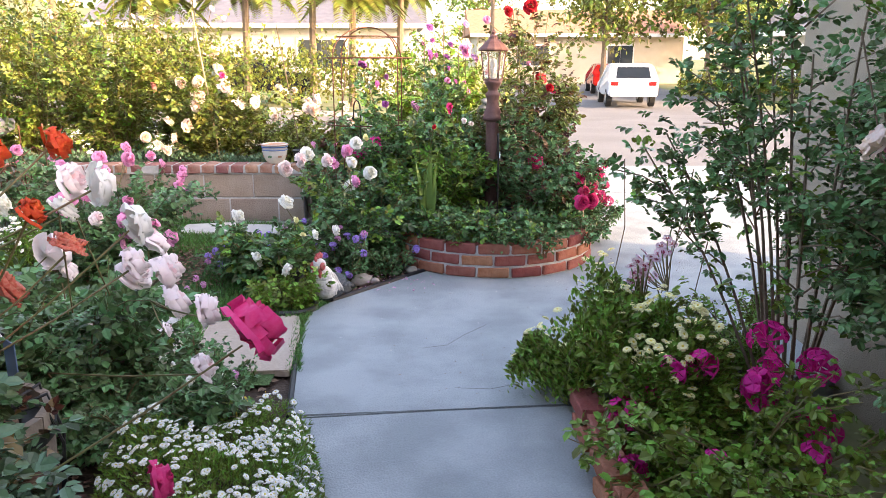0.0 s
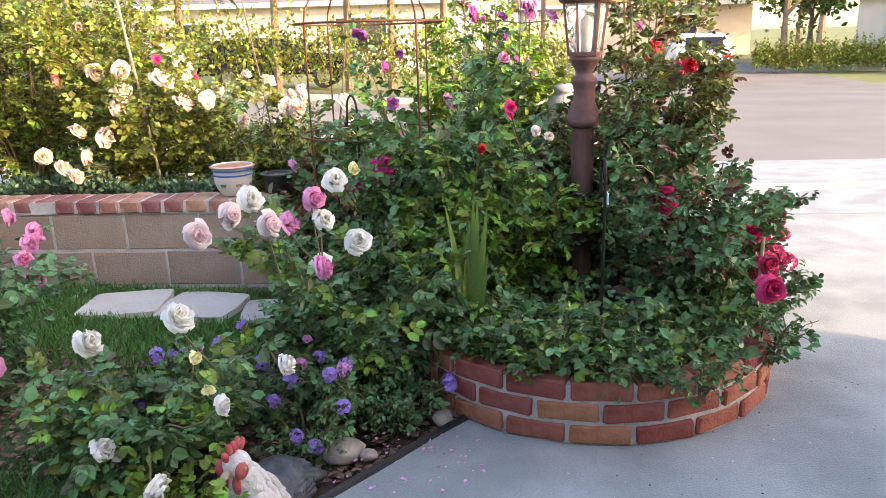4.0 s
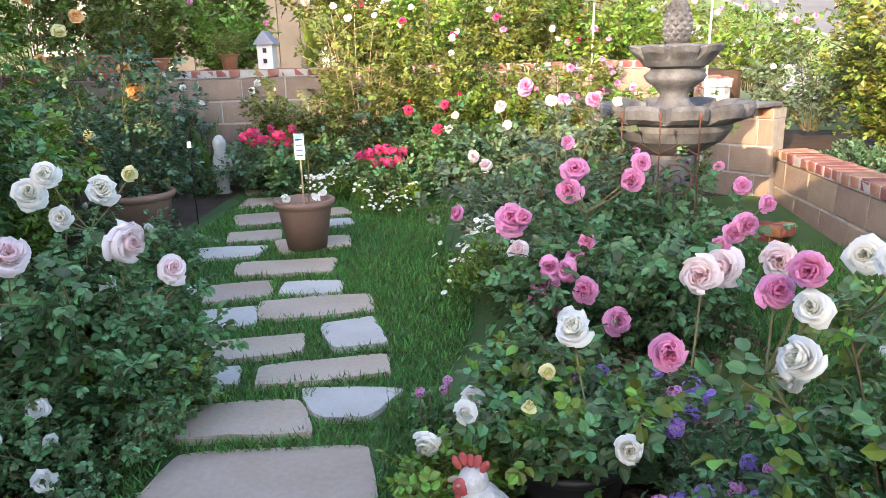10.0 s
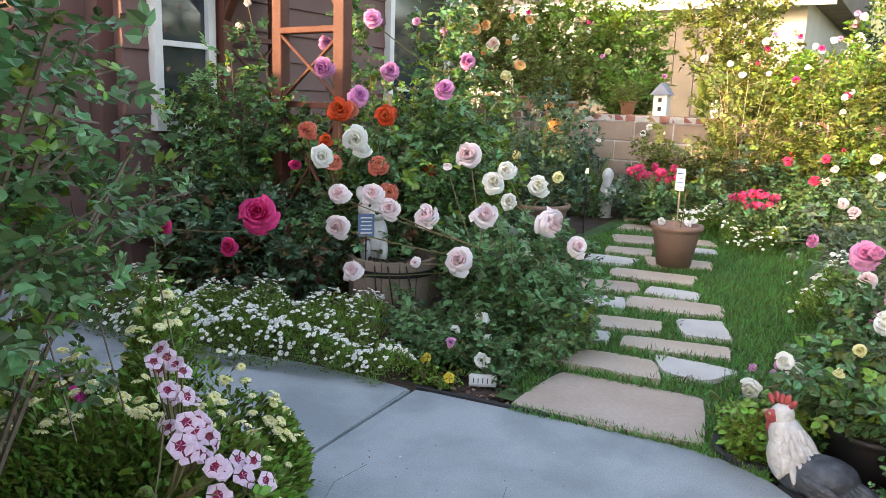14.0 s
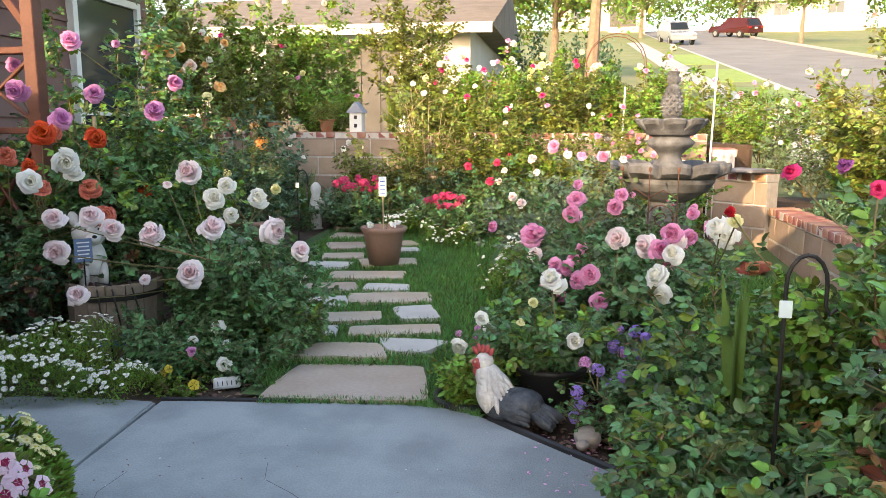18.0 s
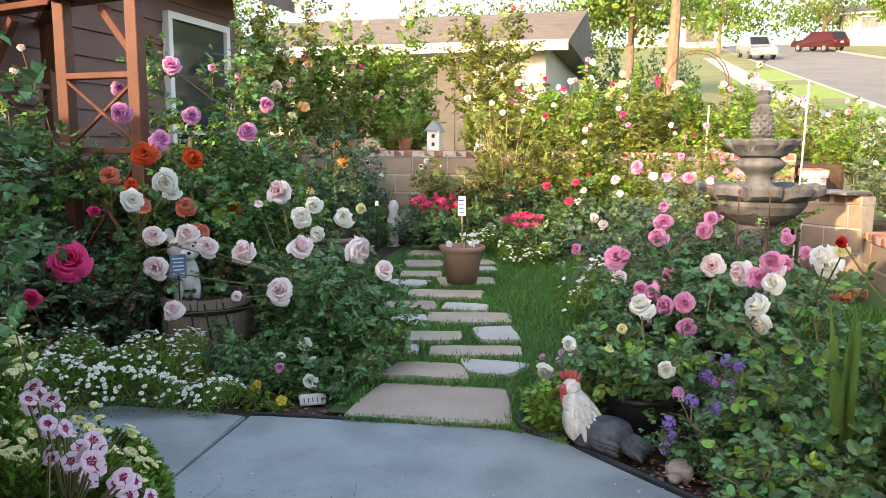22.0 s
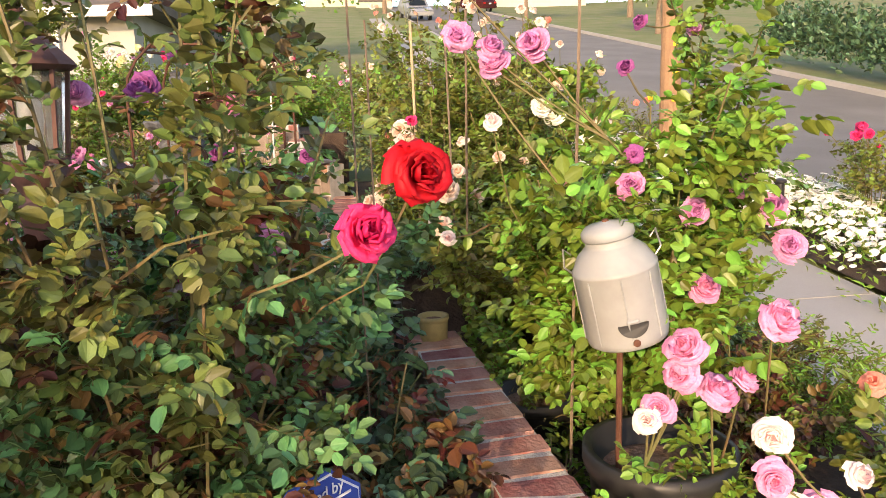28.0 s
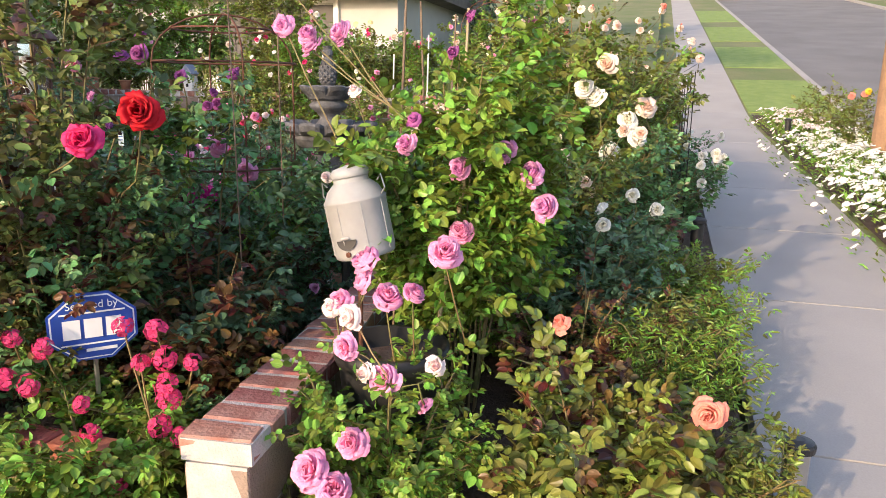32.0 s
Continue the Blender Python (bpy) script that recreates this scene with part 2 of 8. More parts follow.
M_TANHOUSE = material("tan_render", (0.55, 0.47, 0.36), 0.9, second=(0.60, 0.52, 0.42), scale=2, fine=90, spread=0.12, bump=0.3)

L_ROSE = leafy("rose_leaves", (0.086, 0.184, 0.070), (0.125, 0.238, 0.086))
L_DARK = leafy("dark_glossy_leaves", (0.065, 0.144, 0.072), (0.097, 0.187, 0.089))
L_LIME = leafy("young_leaves", (0.140, 0.246, 0.038), (0.197, 0.296, 0.046))
# olive leaves, with the warm gold of low sun mixed into their colour
L_OLIVE = leafy("sunlit_olive_leaves", (0.135, 0.185, 0.034), (0.215, 0.222, 0.046))
L_RED = leafy("bronze_leaves", (0.145, 0.043, 0.028), (0.108, 0.077, 0.028))
L_MIX = leafy("mottled_leaves", (0.105, 0.165, 0.045), (0.185, 0.185, 0.05))
L_GREY = leafy("grey_green_leaves", (0.118, 0.179, 0.095), (0.154, 0.207, 0.116))
L_STRAP = leafy("strap_leaves", (0.10, 0.23, 0.05), (0.15, 0.30, 0.07))
# sunlit copy of the strap leaves: the sun's yellow is put into the colour
L_STRAPSUN = leafy("sunlit_strap_leaves", (0.112, 0.188, 0.029), (0.155, 0.231, 0.042))
L_TREE = leafy("tree_leaves", (0.084, 0.152, 0.023), (0.134, 0.202, 0.035))

PETALS = {
    "pale": petal("pale_pink_petals", (0.95, 0.80, 0.80), (0.96, 0.87, 0.86)),
    "white": petal("white_petals", (0.90, 0.90, 0.85), (0.93, 0.92, 0.86)),
    "pink": petal("pink_petals", (0.86, 0.28, 0.56), (0.90, 0.48, 0.70)),
    "hot": petal("hot_pink_petals", (0.84, 0.026, 0.20), (0.88, 0.09, 0.28)),
    "red": petal("red_petals", (0.56, 0.008, 0.025), (0.64, 0.02, 0.04)),
    "scarlet": petal("scarlet_petals", (0.66, 0.030, 0.016), (0.74, 0.12, 0.03)),
    "coral": petal("coral_striped_petals", (0.68, 0.07, 0.05), (0.80, 0.34, 0.24)),
    "salmon": petal("salmon_petals", (0.78, 0.24, 0.22), (0.82, 0.36, 0.28)),
    "mauve": petal("mauve_petals", (0.73, 0.25, 0.53), (0.84, 0.45, 0.69)),
    "purple": petal("purple_petals", (0.34, 0.07, 0.30), (0.48, 0.15, 0.40)),
    "magenta": petal("magenta_petals", (0.82, 0.015, 0.27), (0.86, 0.05, 0.34)),
    "crimson": petal("crimson_petals", (0.70, 0.03, 0.14), (0.78, 0.09, 0.22)),
    "peach": petal("blush_petals", (0.88, 0.68, 0.58), (0.91, 0.80, 0.72)),
    "apricot": petal("apricot_petals", (0.84, 0.42, 0.15), (0.86, 0.58, 0.28)),
    "yellow": petal("yellow_petals", (0.80, 0.58, 0.03), (0.84, 0.68, 0.12)),
    "cream": petal("pale_yellow_petals", (0.86, 0.79, 0.36), (0.90, 0.85, 0.52)),
    "picotee": petal("pink_edged_petals", (0.92, 0.58, 0.72), (0.94, 0.78, 0.85)),
    "violet": petal("violet_petals", (0.36, 0.20, 0.68), (0.48, 0.32, 0.76)),
}
# the hearts of the blooms, deeper in colour than the outer petals
HEARTS = {
    "pale": petal("pale_pink_heart", (0.95, 0.64, 0.66), (0.95, 0.76, 0.76)),
    "white": petal("cream_heart", (0.86, 0.83, 0.68), (0.90, 0.88, 0.78)),
    "pink": petal("pink_heart", (0.80, 0.20, 0.44), (0.86, 0.36, 0.56)),
    "hot": petal("hot_pink_heart", (0.68, 0.012, 0.12), (0.78, 0.04, 0.19)),
    "red": petal("red_heart", (0.40, 0.004, 0.015), (0.52, 0.01, 0.03)),
    "scarlet": petal("scarlet_heart", (0.74, 0.16, 0.03), (0.72, 0.05, 0.02)),
    "coral": petal("coral_heart", (0.80, 0.38, 0.22), (0.72, 0.10, 0.07)),
    "picotee": petal("dark_red_blotch", (0.30, 0.01, 0.05), (0.42, 0.03, 0.10)),
    "mauve": petal("mauve_heart", (0.54, 0.14, 0.40), (0.68, 0.28, 0.56)),
    "peach": petal("apricot_heart", (0.86, 0.52, 0.38), (0.90, 0.68, 0.56)),
    "apricot": petal("orange_heart", (0.82, 0.32, 0.07), (0.84, 0.46, 0.16)),
}

# ---- mesh helpers ----
def link_mesh(name, mesh, mat, parent=None, label=""):
    if mat is not None and not mesh.materials:
        mesh.materials.append(mat)
    ob = new(name, mesh)
    if parent is not None:
        ob.parent = parent
    if label:
        ob["label"] = label
    return ob


def part(name, bm, mat, parent=None, label="", smooth=False):
    mesh = bpy.data.meshes.new(name)
    bm.to_mesh(mesh)
    bm.free()
    if smooth:
        mesh.shade_smooth()
    return link_mesh(name, mesh, mat, parent, label)


def raw_mesh(name, verts, faces, smooth=False):
    mesh = bpy.data.meshes.new(name)
    mesh.from_pydata(np.asarray(verts).reshape(-1, 3).tolist(), [], faces if isinstance(faces, list) else faces.tolist())
    mesh.update()
    if smooth:
        mesh.shade_smooth()
    return mesh


def thing(name, label, category, group="", at=(0, 0, 0), turn=0, kind=""):
    ob = new(name)
    ob.empty_display_size = 0.1
    ob.matrix_basis = pose(*at, 0, 0, turn)
    return tagged(ob, label, category, group, kind)


def box(bm, size, at=(0, 0, 0), turn=0, bevel=0.0, m=None):
    made = bmesh.ops.create_cube(bm, size=1.0)["verts"]
    bmesh.ops.scale(bm, vec=size, verts=made)
    if bevel:
        edges = list({e for v in made for e in v.link_edges})
        got = bmesh.ops.bevel(bm, geom=edges, offset=bevel, segments=1, affect='EDGES')
        made = list({v for f in got["faces"] for v in f.verts} | {v for v in made if v.is_valid})
    bmesh.ops.transform(bm, matrix=pose(*at, 0, 0, turn) @ (m or Matrix()), verts=made)
    return bm


def lathe(bm, profile, seg=32, at=(0, 0, 0), lobes=0, depth=0.0, sharp=1.0):
    """A turned body from (radius, height) pairs; lobes scallop the rings whose third value is 1."""
    rings = []
    for item in profile:
        r, z = item[0], item[1]
        amount = item[2] if len(item) > 2 else 0.0
        ring = []
        for i in range(seg):
            a = 2 * math.pi * i / seg
            wave = depth * amount * (abs(math.cos(a * lobes / 2)) ** sharp - 0.5) if lobes else 0.0
            ring.append(bm.verts.new((at[0] + (r + wave) * math.cos(a), at[1] + (r + wave) * math.sin(a), at[2] + z + wave * 0.3)))
        rings.append(ring)
    for a, b in zip(rings, rings[1:]):
        for i in range(seg):
            j = (i + 1) % seg
            bm.faces.new((a[i], a[j], b[j], b[i]))
    bm.faces.new(list(reversed(rings[0])))
    bm.faces.new(rings[-1])
    return bm


def tube(bm, points, radius, seg=6, taper=1.0):
    """A round bar along the points, thinning to taper."""
    points = [Vector(p) for p in points]
    rings = []
    for k, p in enumerate(points):
        way = (points[min(k + 1, len(points) - 1)] - points[max(k - 1, 0)]).normalized()
        side = way.orthogonal().normalized()
        up = way.cross(side)
        r = radius * (1 + (taper - 1) * k / max(1, len(points) - 1))
        rings.append([bm.verts.new(p + r * (math.cos(2 * math.pi * i / seg) * side + math.sin(2 * math.pi * i / seg) * up)) for i in range(seg)])
    for a, b in zip(rings, rings[1:]):
        shift = min(range(seg), key=lambda s: sum((a[i].co - b[(i + s) % seg].co).length for i in range(seg)))
        for i in range(seg):
            j = (i + 1) % seg
            bm.faces.new((a[i], a[j], b[(j + shift) % seg], b[(i + shift) % seg]))
    bm.faces.new(list(reversed(rings[0])))
    bm.faces.new(rings[-1])
    return bm


def slab_mesh(bm, outline, z0, z1, bevel=0.0):
    """An upright prism over a plan outline, given counter-clockwise."""
    low = [bm.verts.new((x, y, z0)) for x, y in outline]
    high = [bm.verts.new((x, y, z1)) for x, y in outline]
    n = len(outline)
    top = bm.faces.new(high)
    bm.faces.new(list(reversed(low)))
    for i in range(n):
        j = (i + 1) % n
        bm.faces.new((low[i], low[j], high[j], high[i]))
    if bevel:
        bmesh.ops.bevel(bm, geom=list(top.edges), offset=bevel, segments=2, affect='EDGES')
    return bm


def smooth_line(points, steps=5):
    """A rounded line through plan points."""
    pts = [np.array(p, float) for p in points]
    pts = [2 * pts[0] - pts[1]] + pts + [2 * pts[-1] - pts[-2]]
    out = []
    for a, b, c, d in zip(pts, pts[1:], pts[2:], pts[3:]):
        for k in range(steps):
            t = k / steps
            out.append(0.5 * (2 * b + (c - a) * t + (2 * a - 5 * b + 4 * c - d) * t * t + (3 * b - a - 3 * c + d) * t ** 3))
    out.append(pts[-2])
    return [tuple(float(v) for v in p) for p in out]


# ---- the lie of the land ----
def land(x, y):
    """Height of the street side: the street climbs towards -x."""
    z = -0.08 - 0.064 * min(0.0, max(x, -12.0))
    if x < -12:
        z += 0.155 * (-12 - max(x, -95.0))
    return z


def rise(y):
    """The side street dips, then climbs far away."""
    return float(np.interp(y, (19.6, 28, 38, 80, 160), (0.0, -0.2, -0.05, 1.25, 2.0)))


def ground_height(x, y):
    if y <= 7.6:
        base = -0.06 if x > -6.2 else land(x, y) + 0.2
        return base
    if y <= 11.2:
        return land(x, y) if x < 0 else -0.34
    return land(x, y) - 0.13 + rise(y)


def grid_sheet(name, xs, ys, height, mat, lift=0.0):
    verts = [(x, y, height(x, y) + lift) for y in ys for x in xs]
    n = len(xs)
    faces = [(r * n + c, r * n + c + 1, (r + 1) * n + c + 1, (r + 1) * n + c) for r in range(len(ys) - 1) for c in range(n - 1)]
    return link_mesh(name, raw_mesh(name, verts, faces), mat)


FAR_X = [-600, -300, -150, -95, -60, -40, -30, -20, -16, -12, -9, -6.21, -6.19, -3, 0, 3, 6, 12, 20, 40, 90, 300, 600]
tagged(grid_sheet("ground", FAR_X, [-600, -200, -60, -30, -12, -4, 0, 3, 5, 7.59, 7.61, 9.4, 11.2, 11.21, 16, 19.6, 28, 38, 60, 80, 120, 160, 300, 600], ground_height, M_EARTH),
       "dry grassy ground running out to the far streets", "ground", kind="structure")
ROAD_X = [-150, -95, -60, -40, -30, -20, -12, -6, 0, 3, 12, 30, 90]
tagged(grid_sheet("road", ROAD_X, [11.32, 15, 19.6], ground_height, M_ASPHALT, 0.012), "sunlit worn grey asphalt street climbing a hill", "road", kind="structure")
tagged(grid_sheet("road_side", [3.2, 6, 12.5], [19.62, 28, 38, 60, 80, 120, 160], ground_height, M_ASPHALT, 0.012), "side street of worn grey asphalt running away", "road", kind="structure")
KERB_X = [-95, -60, -40, -30, -20, -12, -6, -1.0]
def kerb(name, xs, y0, y1):
    bm = bmesh.new()
    for a, b in zip(xs, xs[1:]):
        za, zb = land(a, y0), land(b, y0)
        lo = [bm.verts.new(p) for p in ((a, y0, za - 0.2), (b, y0, zb - 0.2), (b, y1, zb - 0.2), (a, y1, za - 0.2))]
        hi = [bm.verts.new(p) for p in ((a, y0, za + 0.02), (b, y0, zb + 0.02), (b, y1, zb + 0.02), (a, y1, za + 0.02))]
        bm.faces.new(hi)
        for i in range(4):
            bm.faces.new((lo[i], lo[(i + 1) % 4], hi[(i + 1) % 4], hi[i]))
    return tagged(part(name, bm, M_PAVE), "pale concrete kerb along the street", "kerb", kind="structure")
kerb("kerb_near", KERB_X, 11.16, 11.32)
kerb("kerb_far", [-95, -60, -40, -30, -20, -12, -6, 0, 3.0], 19.62, 19.78)
kerb("kerb_right", [12.7, 20, 40, 90], 19.62, 19.78)

# sidewalk in panels, each a slab with a joint
def walk_panel(x0, x1, y0, y1):
    bm = bmesh.new()
    h = 0.008
    for z in (-0.08, 0.018):
        for x, y in ((x0 + h, y0), (x1 - h, y0), (x1 - h, y1), (x0 + h, y1)):
            bm.verts.new((x, y, land(x, y) + z))
    v = list(bm.verts)
    bm.faces.new(v[4:])
    for i in range(4):
        j = (i + 1) % 4
        bm.faces.new((v[i], v[j], v[4 + j], v[4 + i]))
    return bm
sidewalk = tagged(new("sidewalk"), "pale concrete sidewalk with leaf shadows, rising uphill", "sidewalk", kind="structure")
edge = 3.4
while edge > -60:
    part("panel", walk_panel(edge - 1.83, edge, 8.18, 9.40), M_PAVE, sidewalk)
    edge -= 1.83
grass_strip = tagged(new("parkway"), "strips of lawn between sidewalk and kerb", "lawn", kind="structure")
for x0, x1 in ((-17.5, -13.2), (-25.0, -19.8), (-33, -27), (-44, -36)):
    bm = walk_panel(x0, x1, 9.45, 11.14)
    part("lawn_strip", bm, material("mown_lawn", (0.17, 0.26, 0.06), 0.9, second=(0.24, 0.32, 0.09), scale=4, fine=120, spread=0.5, bump=0.9) if x0 == -17.5 else bpy.data.materials["mown_lawn"], grass_strip)

# concrete walk and drive
G = 0.065   # height of the entry walk
edge_line = smooth_line([(-0.34, -1.5), (-0.35, 0.6), (-0.37, 1.25), (-0.44, 1.7), (-0.53, 2.05), (-0.57, 2.57)])
edge_north = smooth_line([(-0.58, 2.588), (-0.64, 3.0), (-0.70, 3.4), (-0.725, 3.72), (-0.67, 3.92), (-0.52, 4.11), (-0.35, 4.32), (-0.19, 4.52), (0.1, 4.85)])
def edge_x(y):
    """Where the bed meets the walk."""
    return float(np.interp(y, [p[1] for p in edge_north], [p[0] for p in edge_north]))
bm = bmesh.new()
slab_mesh(bm, [(0.62, -1.5), (0.60, 2.69), (0.0, 2.63)] + list(reversed(edge_line)), G - 0.12, G, 0.008)
concrete = tagged(new("walkway"), "grey broom-finished concrete entry walk in shade", "walkway", kind="structure")
part("slab", bm, M_CONCRETE, concrete)
bm = bmesh.new()
slab_mesh(bm, [(0.0, 2.646), (0.61, 2.706), (1.72, 3.0), (1.75, 3.7), (8.5, 3.7), (8.5, 7.6), (1.1, 7.6), (1.08, 5.2)] + list(reversed(edge_north)), G - 0.12, G, 0.008)
part("slab", bm, M_CONCRETE, concrete)
bm = bmesh.new()
v = [bm.verts.new(p) for p in ((1.1, 7.612, G - 0.002), (8.5, 7.612, G - 0.002), (8.5, 11.5, -0.19), (0.6, 11.5, -0.19), (0.9, 9.4, -0.10), (1.0, 8.2, -0.05))]
bm.faces.new(v)
bmesh.ops.extrude_face_region(bm, geom=list(bm.faces))
bmesh.ops.translate(bm, vec=(0, 0, -0.1), verts=v)
part("apron", bm, M_CONCRETE, concrete, "sunlit concrete driveway apron")
# thin cracks in the walk
def crack(pts):
    bm = bmesh.new()
    tube(bm, pts, 0.0009, 4)
    return part("crack", bm, M_SOIL, concrete, "hairline crack")
crack([(0.22, 3.6, G), (0.1, 3.45, G), (0.02, 3.32, G), (-0.1, 3.28, G)])
crack([(0.35, 2.9, G), (0.2, 2.83, G), (0.05, 2.84, G)])

# ---- beds and lawn ----
def lawn_z(x):
    """The lawn climbs gently away from the walk."""
    return 0.062 + 0.045 * max(0.0, -x - 0.9)
tagged(grid_sheet("garden_bed", [-6.0, -4, -3, -2, -1.4, -0.9, -0.6, -0.36], [-0.1, 1, 2, 3, 4, 4.25], lambda x, y: lawn_z(x) - 0.03, M_SOIL), "dark garden soil with leaf litter under the roses", "garden bed", kind="structure")
tagged(grid_sheet("garden_bed_north", [-6.0, -4, -3, -2, -1.4, -0.9, -0.4, 0.3], [4.25, 5, 6.45], lambda x, y: lawn_z(x) - 0.034, M_SOIL), "mulched soil beside the block wall", "garden bed", kind="structure")
tagged(grid_sheet("lawn", [-5.75, -4, -3, -2.2, -1.9], [1.9, 2.6, 2.95, 3.72], lambda x, y: lawn_z(x), M_TURF), "lush green lawn round the flagstones", "lawn", kind="structure")
tagged(grid_sheet("lawn_front", [-1.9, -1.4, -0.9, -0.735], [2.88, 3.3, 3.72], lambda x, y: lawn_z(x) - 0.004, M_TURF), "lush green lawn beside the first flagstone", "lawn", kind="structure")
tagged(grid_sheet("lawn_north", [-4.6, -3, -2, -1.05], [3.72, 4.6, 5.2, 5.95], lambda x, y: lawn_z(x) - 0.012, M_TURF, 0.004), "grass strip curving past the island bed", "lawn", kind="structure")
def raised_z(x, y):
    """The raised bed slopes down to the sidewalk and to the drive."""
    top = 0.52 - max(0.0, min(1.0, (x + 1.7) / 0.75)) * 0.50
    edge = max(0.02, land(x, y) + 0.03)
    k = max(0.0, min(1.0, (y - 6.8) / 1.3))
    return top + (edge - top) * k * k * (3 - 2 * k)
tagged(grid_sheet("raised_bed", [-12, -8, -6, -5, -4, -3, -2.4, -2, -1.7, -1.5, -1.3, -1.1, -0.95], [6.12, 6.5, 6.8, 7.1, 7.4, 7.7, 8.0, 8.17], raised_z, M_SOIL), "soil of the raised bed behind the block wall", "garden bed", kind="structure")
bm = bmesh.new()
slab_mesh(bm, [(-1.15, 6.2), (-0.9, 6.5), (1.05, 6.62), (1.0, 8.1), (-1.15, 8.1)], -0.2, 0.05)
tagged(part("front_bed", bm, M_SOIL), "shaded soil of the front bed by the sidewalk", "garden bed", kind="structure")
bm = bmesh.new()
slab_mesh(bm, [(-9.5, -1.0), (-5.9, -1.0), (-5.9, 6.1), (-9.5, 6.1)], -0.2, 1.08)
tagged(part("terrace_bed", bm, M_SOIL), "soil of the upper terrace bed behind the low wall", "garden bed", kind="structure")
grid_b = grid_sheet("parkway_bed", [-12.9, -12, -6, -0.9], [9.47, 10.3, 11.1], land, M_SOIL, 0.02)
tagged(grid_b, "soil under the white flowers beside the sidewalk", "garden bed", kind="structure")

# ---- bricks and blocks ----
def brick_mesh(name, size, bevel, wobble, seed, mat):
    rng = np.random.default_rng(seed)
    bm = bmesh.new()
    box(bm, size, bevel=bevel)
    for v in bm.verts:
        v.co += Vector(rng.normal(0, wobble, 3))
    mesh = bpy.data.meshes.new(name)
    bm.to_mesh(mesh)
    bm.free()
    mesh.materials.append(mat)
    return mesh

BRICKS = [brick_mesh("brick", (0.195, 0.095, 0.062), 0.006, 0.0016, k, M_BRICK) for k in range(4)]
CAPS = [brick_mesh("brick", (0.102, 0.215, 0.066), 0.008, 0.002, 20 + k, M_CAP) for k in range(5)]
BLOCKS = [brick_mesh("block", (0.392, 0.19, 0.188), 0.007, 0.0018, 40 + k, M_BLOCK) for k in range(4)]


def piece(mesh, parent, at, turn=0, name="brick"):
    ob = new(name, mesh)
    ob.parent = parent
    ob.matrix_basis = pose(*at, 0, 0, turn)
    return ob


def block_wall(name, label, a, b, z0, courses, cap=True, offset=0.0):
    """A slump-block wall from a to b with a header-brick cap; the faces of the blocks stand proud of the mortar."""
    a, b = Vector((*a, 0)), Vector((*b, 0))
    length, turn = (b - a).length, math.degrees(math.atan2(b.y - a.y, b.x - a.x))
    root = tagged(new(name), label, "garden wall", kind="structure")
    root.matrix_basis = pose(a.x, a.y, z0, 0, 0, turn)
    bm = bmesh.new()
    box(bm, (length - 0.006, 0.178, courses * 0.2 - 0.004), (length / 2, 0, courses * 0.1))
    part("mortar", bm, M_MORTAR, root)
    rng = random.Random(name)
    for c in range(courses):
        x = -0.2 if c % 2 == 0 else 0.0
        x += offset
        while x < length - 0.05:
            lo, hi = max(0.004, x + 0.004), min(length - 0.004, x + 0.396)
            if hi - lo > 0.06:
                ob = piece(rng.choice(BLOCKS), root, ((lo + hi) / 2, rng.uniform(-0.002, 0.002), c * 0.2 + 0.1), 0, "block")
                ob.scale = ((hi - lo) / 0.392, 1, 1)
            x += 0.4
    if cap:
        bm = bmesh.new()
        box(bm, (length - 0.01, 0.205, 0.064), (length / 2, 0, courses * 0.2 + 0.034))
        part("mortar_bed", bm, M_MORTAR, root)
        n = max(1, round(length / 0.118))
        for k in range(n):
            piece(rng.choice(CAPS), root, ((k + 0.5) * length / n, rng.uniform(-0.006, 0.006), courses * 0.2 + 0.037 + rng.uniform(-0.002, 0.003)), rng.uniform(-1.5, 1.5))
    return root

# ---- plants ----
LEAFLET = np.array([(0, 0, 0), (-0.42, 0.30, 0.10), (-0.36, 0.68, 0.10), (0, 1, -0.04), (0.36, 0.68, 0.10), (0.42, 0.30, 0.10)], float)
LEAF_FACES = np.array([(0, 3, 2, 1), (0, 5, 4, 3)])
ROUND_LEAF = np.array([(0, 0, 0), (-0.42, 0.24, 0.09), (-0.41, 0.66, 0.10), (0, 1, -0.07), (0.41, 0.66, 0.10), (0.42, 0.24, 0.09)], float)


OVAL_LEAF = np.array([(0, 0, 0), (-0.27, 0.10, 0.05), (-0.44, 0.38, 0.10), (-0.36, 0.74, 0.08), (0, 1, -0.08), (0.36, 0.74, 0.08), (0.44, 0.38, 0.10), (0.27, 0.10, 0.05)], float)
OVAL_FACES = np.array([(0, 4, 3, 2, 1), (0, 7, 6, 5, 4)])
FAR_LEAF = np.array([(0, 0, 0), (-0.44, 0.5, 0.10), (0, 1, 0), (0.44, 0.5, 0.10)], float)
FAR_FACES = np.array([(0, 3, 2, 1)])


def frames_from(ways, ups):
    """Rotation matrices whose second axis is the way and third is near up."""
    y = ways / (np.linalg.norm(ways, axis=1, keepdims=True) + 1e-9)
    x = np.cross(y, ups)
    x /= np.linalg.norm(x, axis=1, keepdims=True) + 1e-9
    z = np.cross(x, y)
    return np.stack((x, y, z), axis=2)


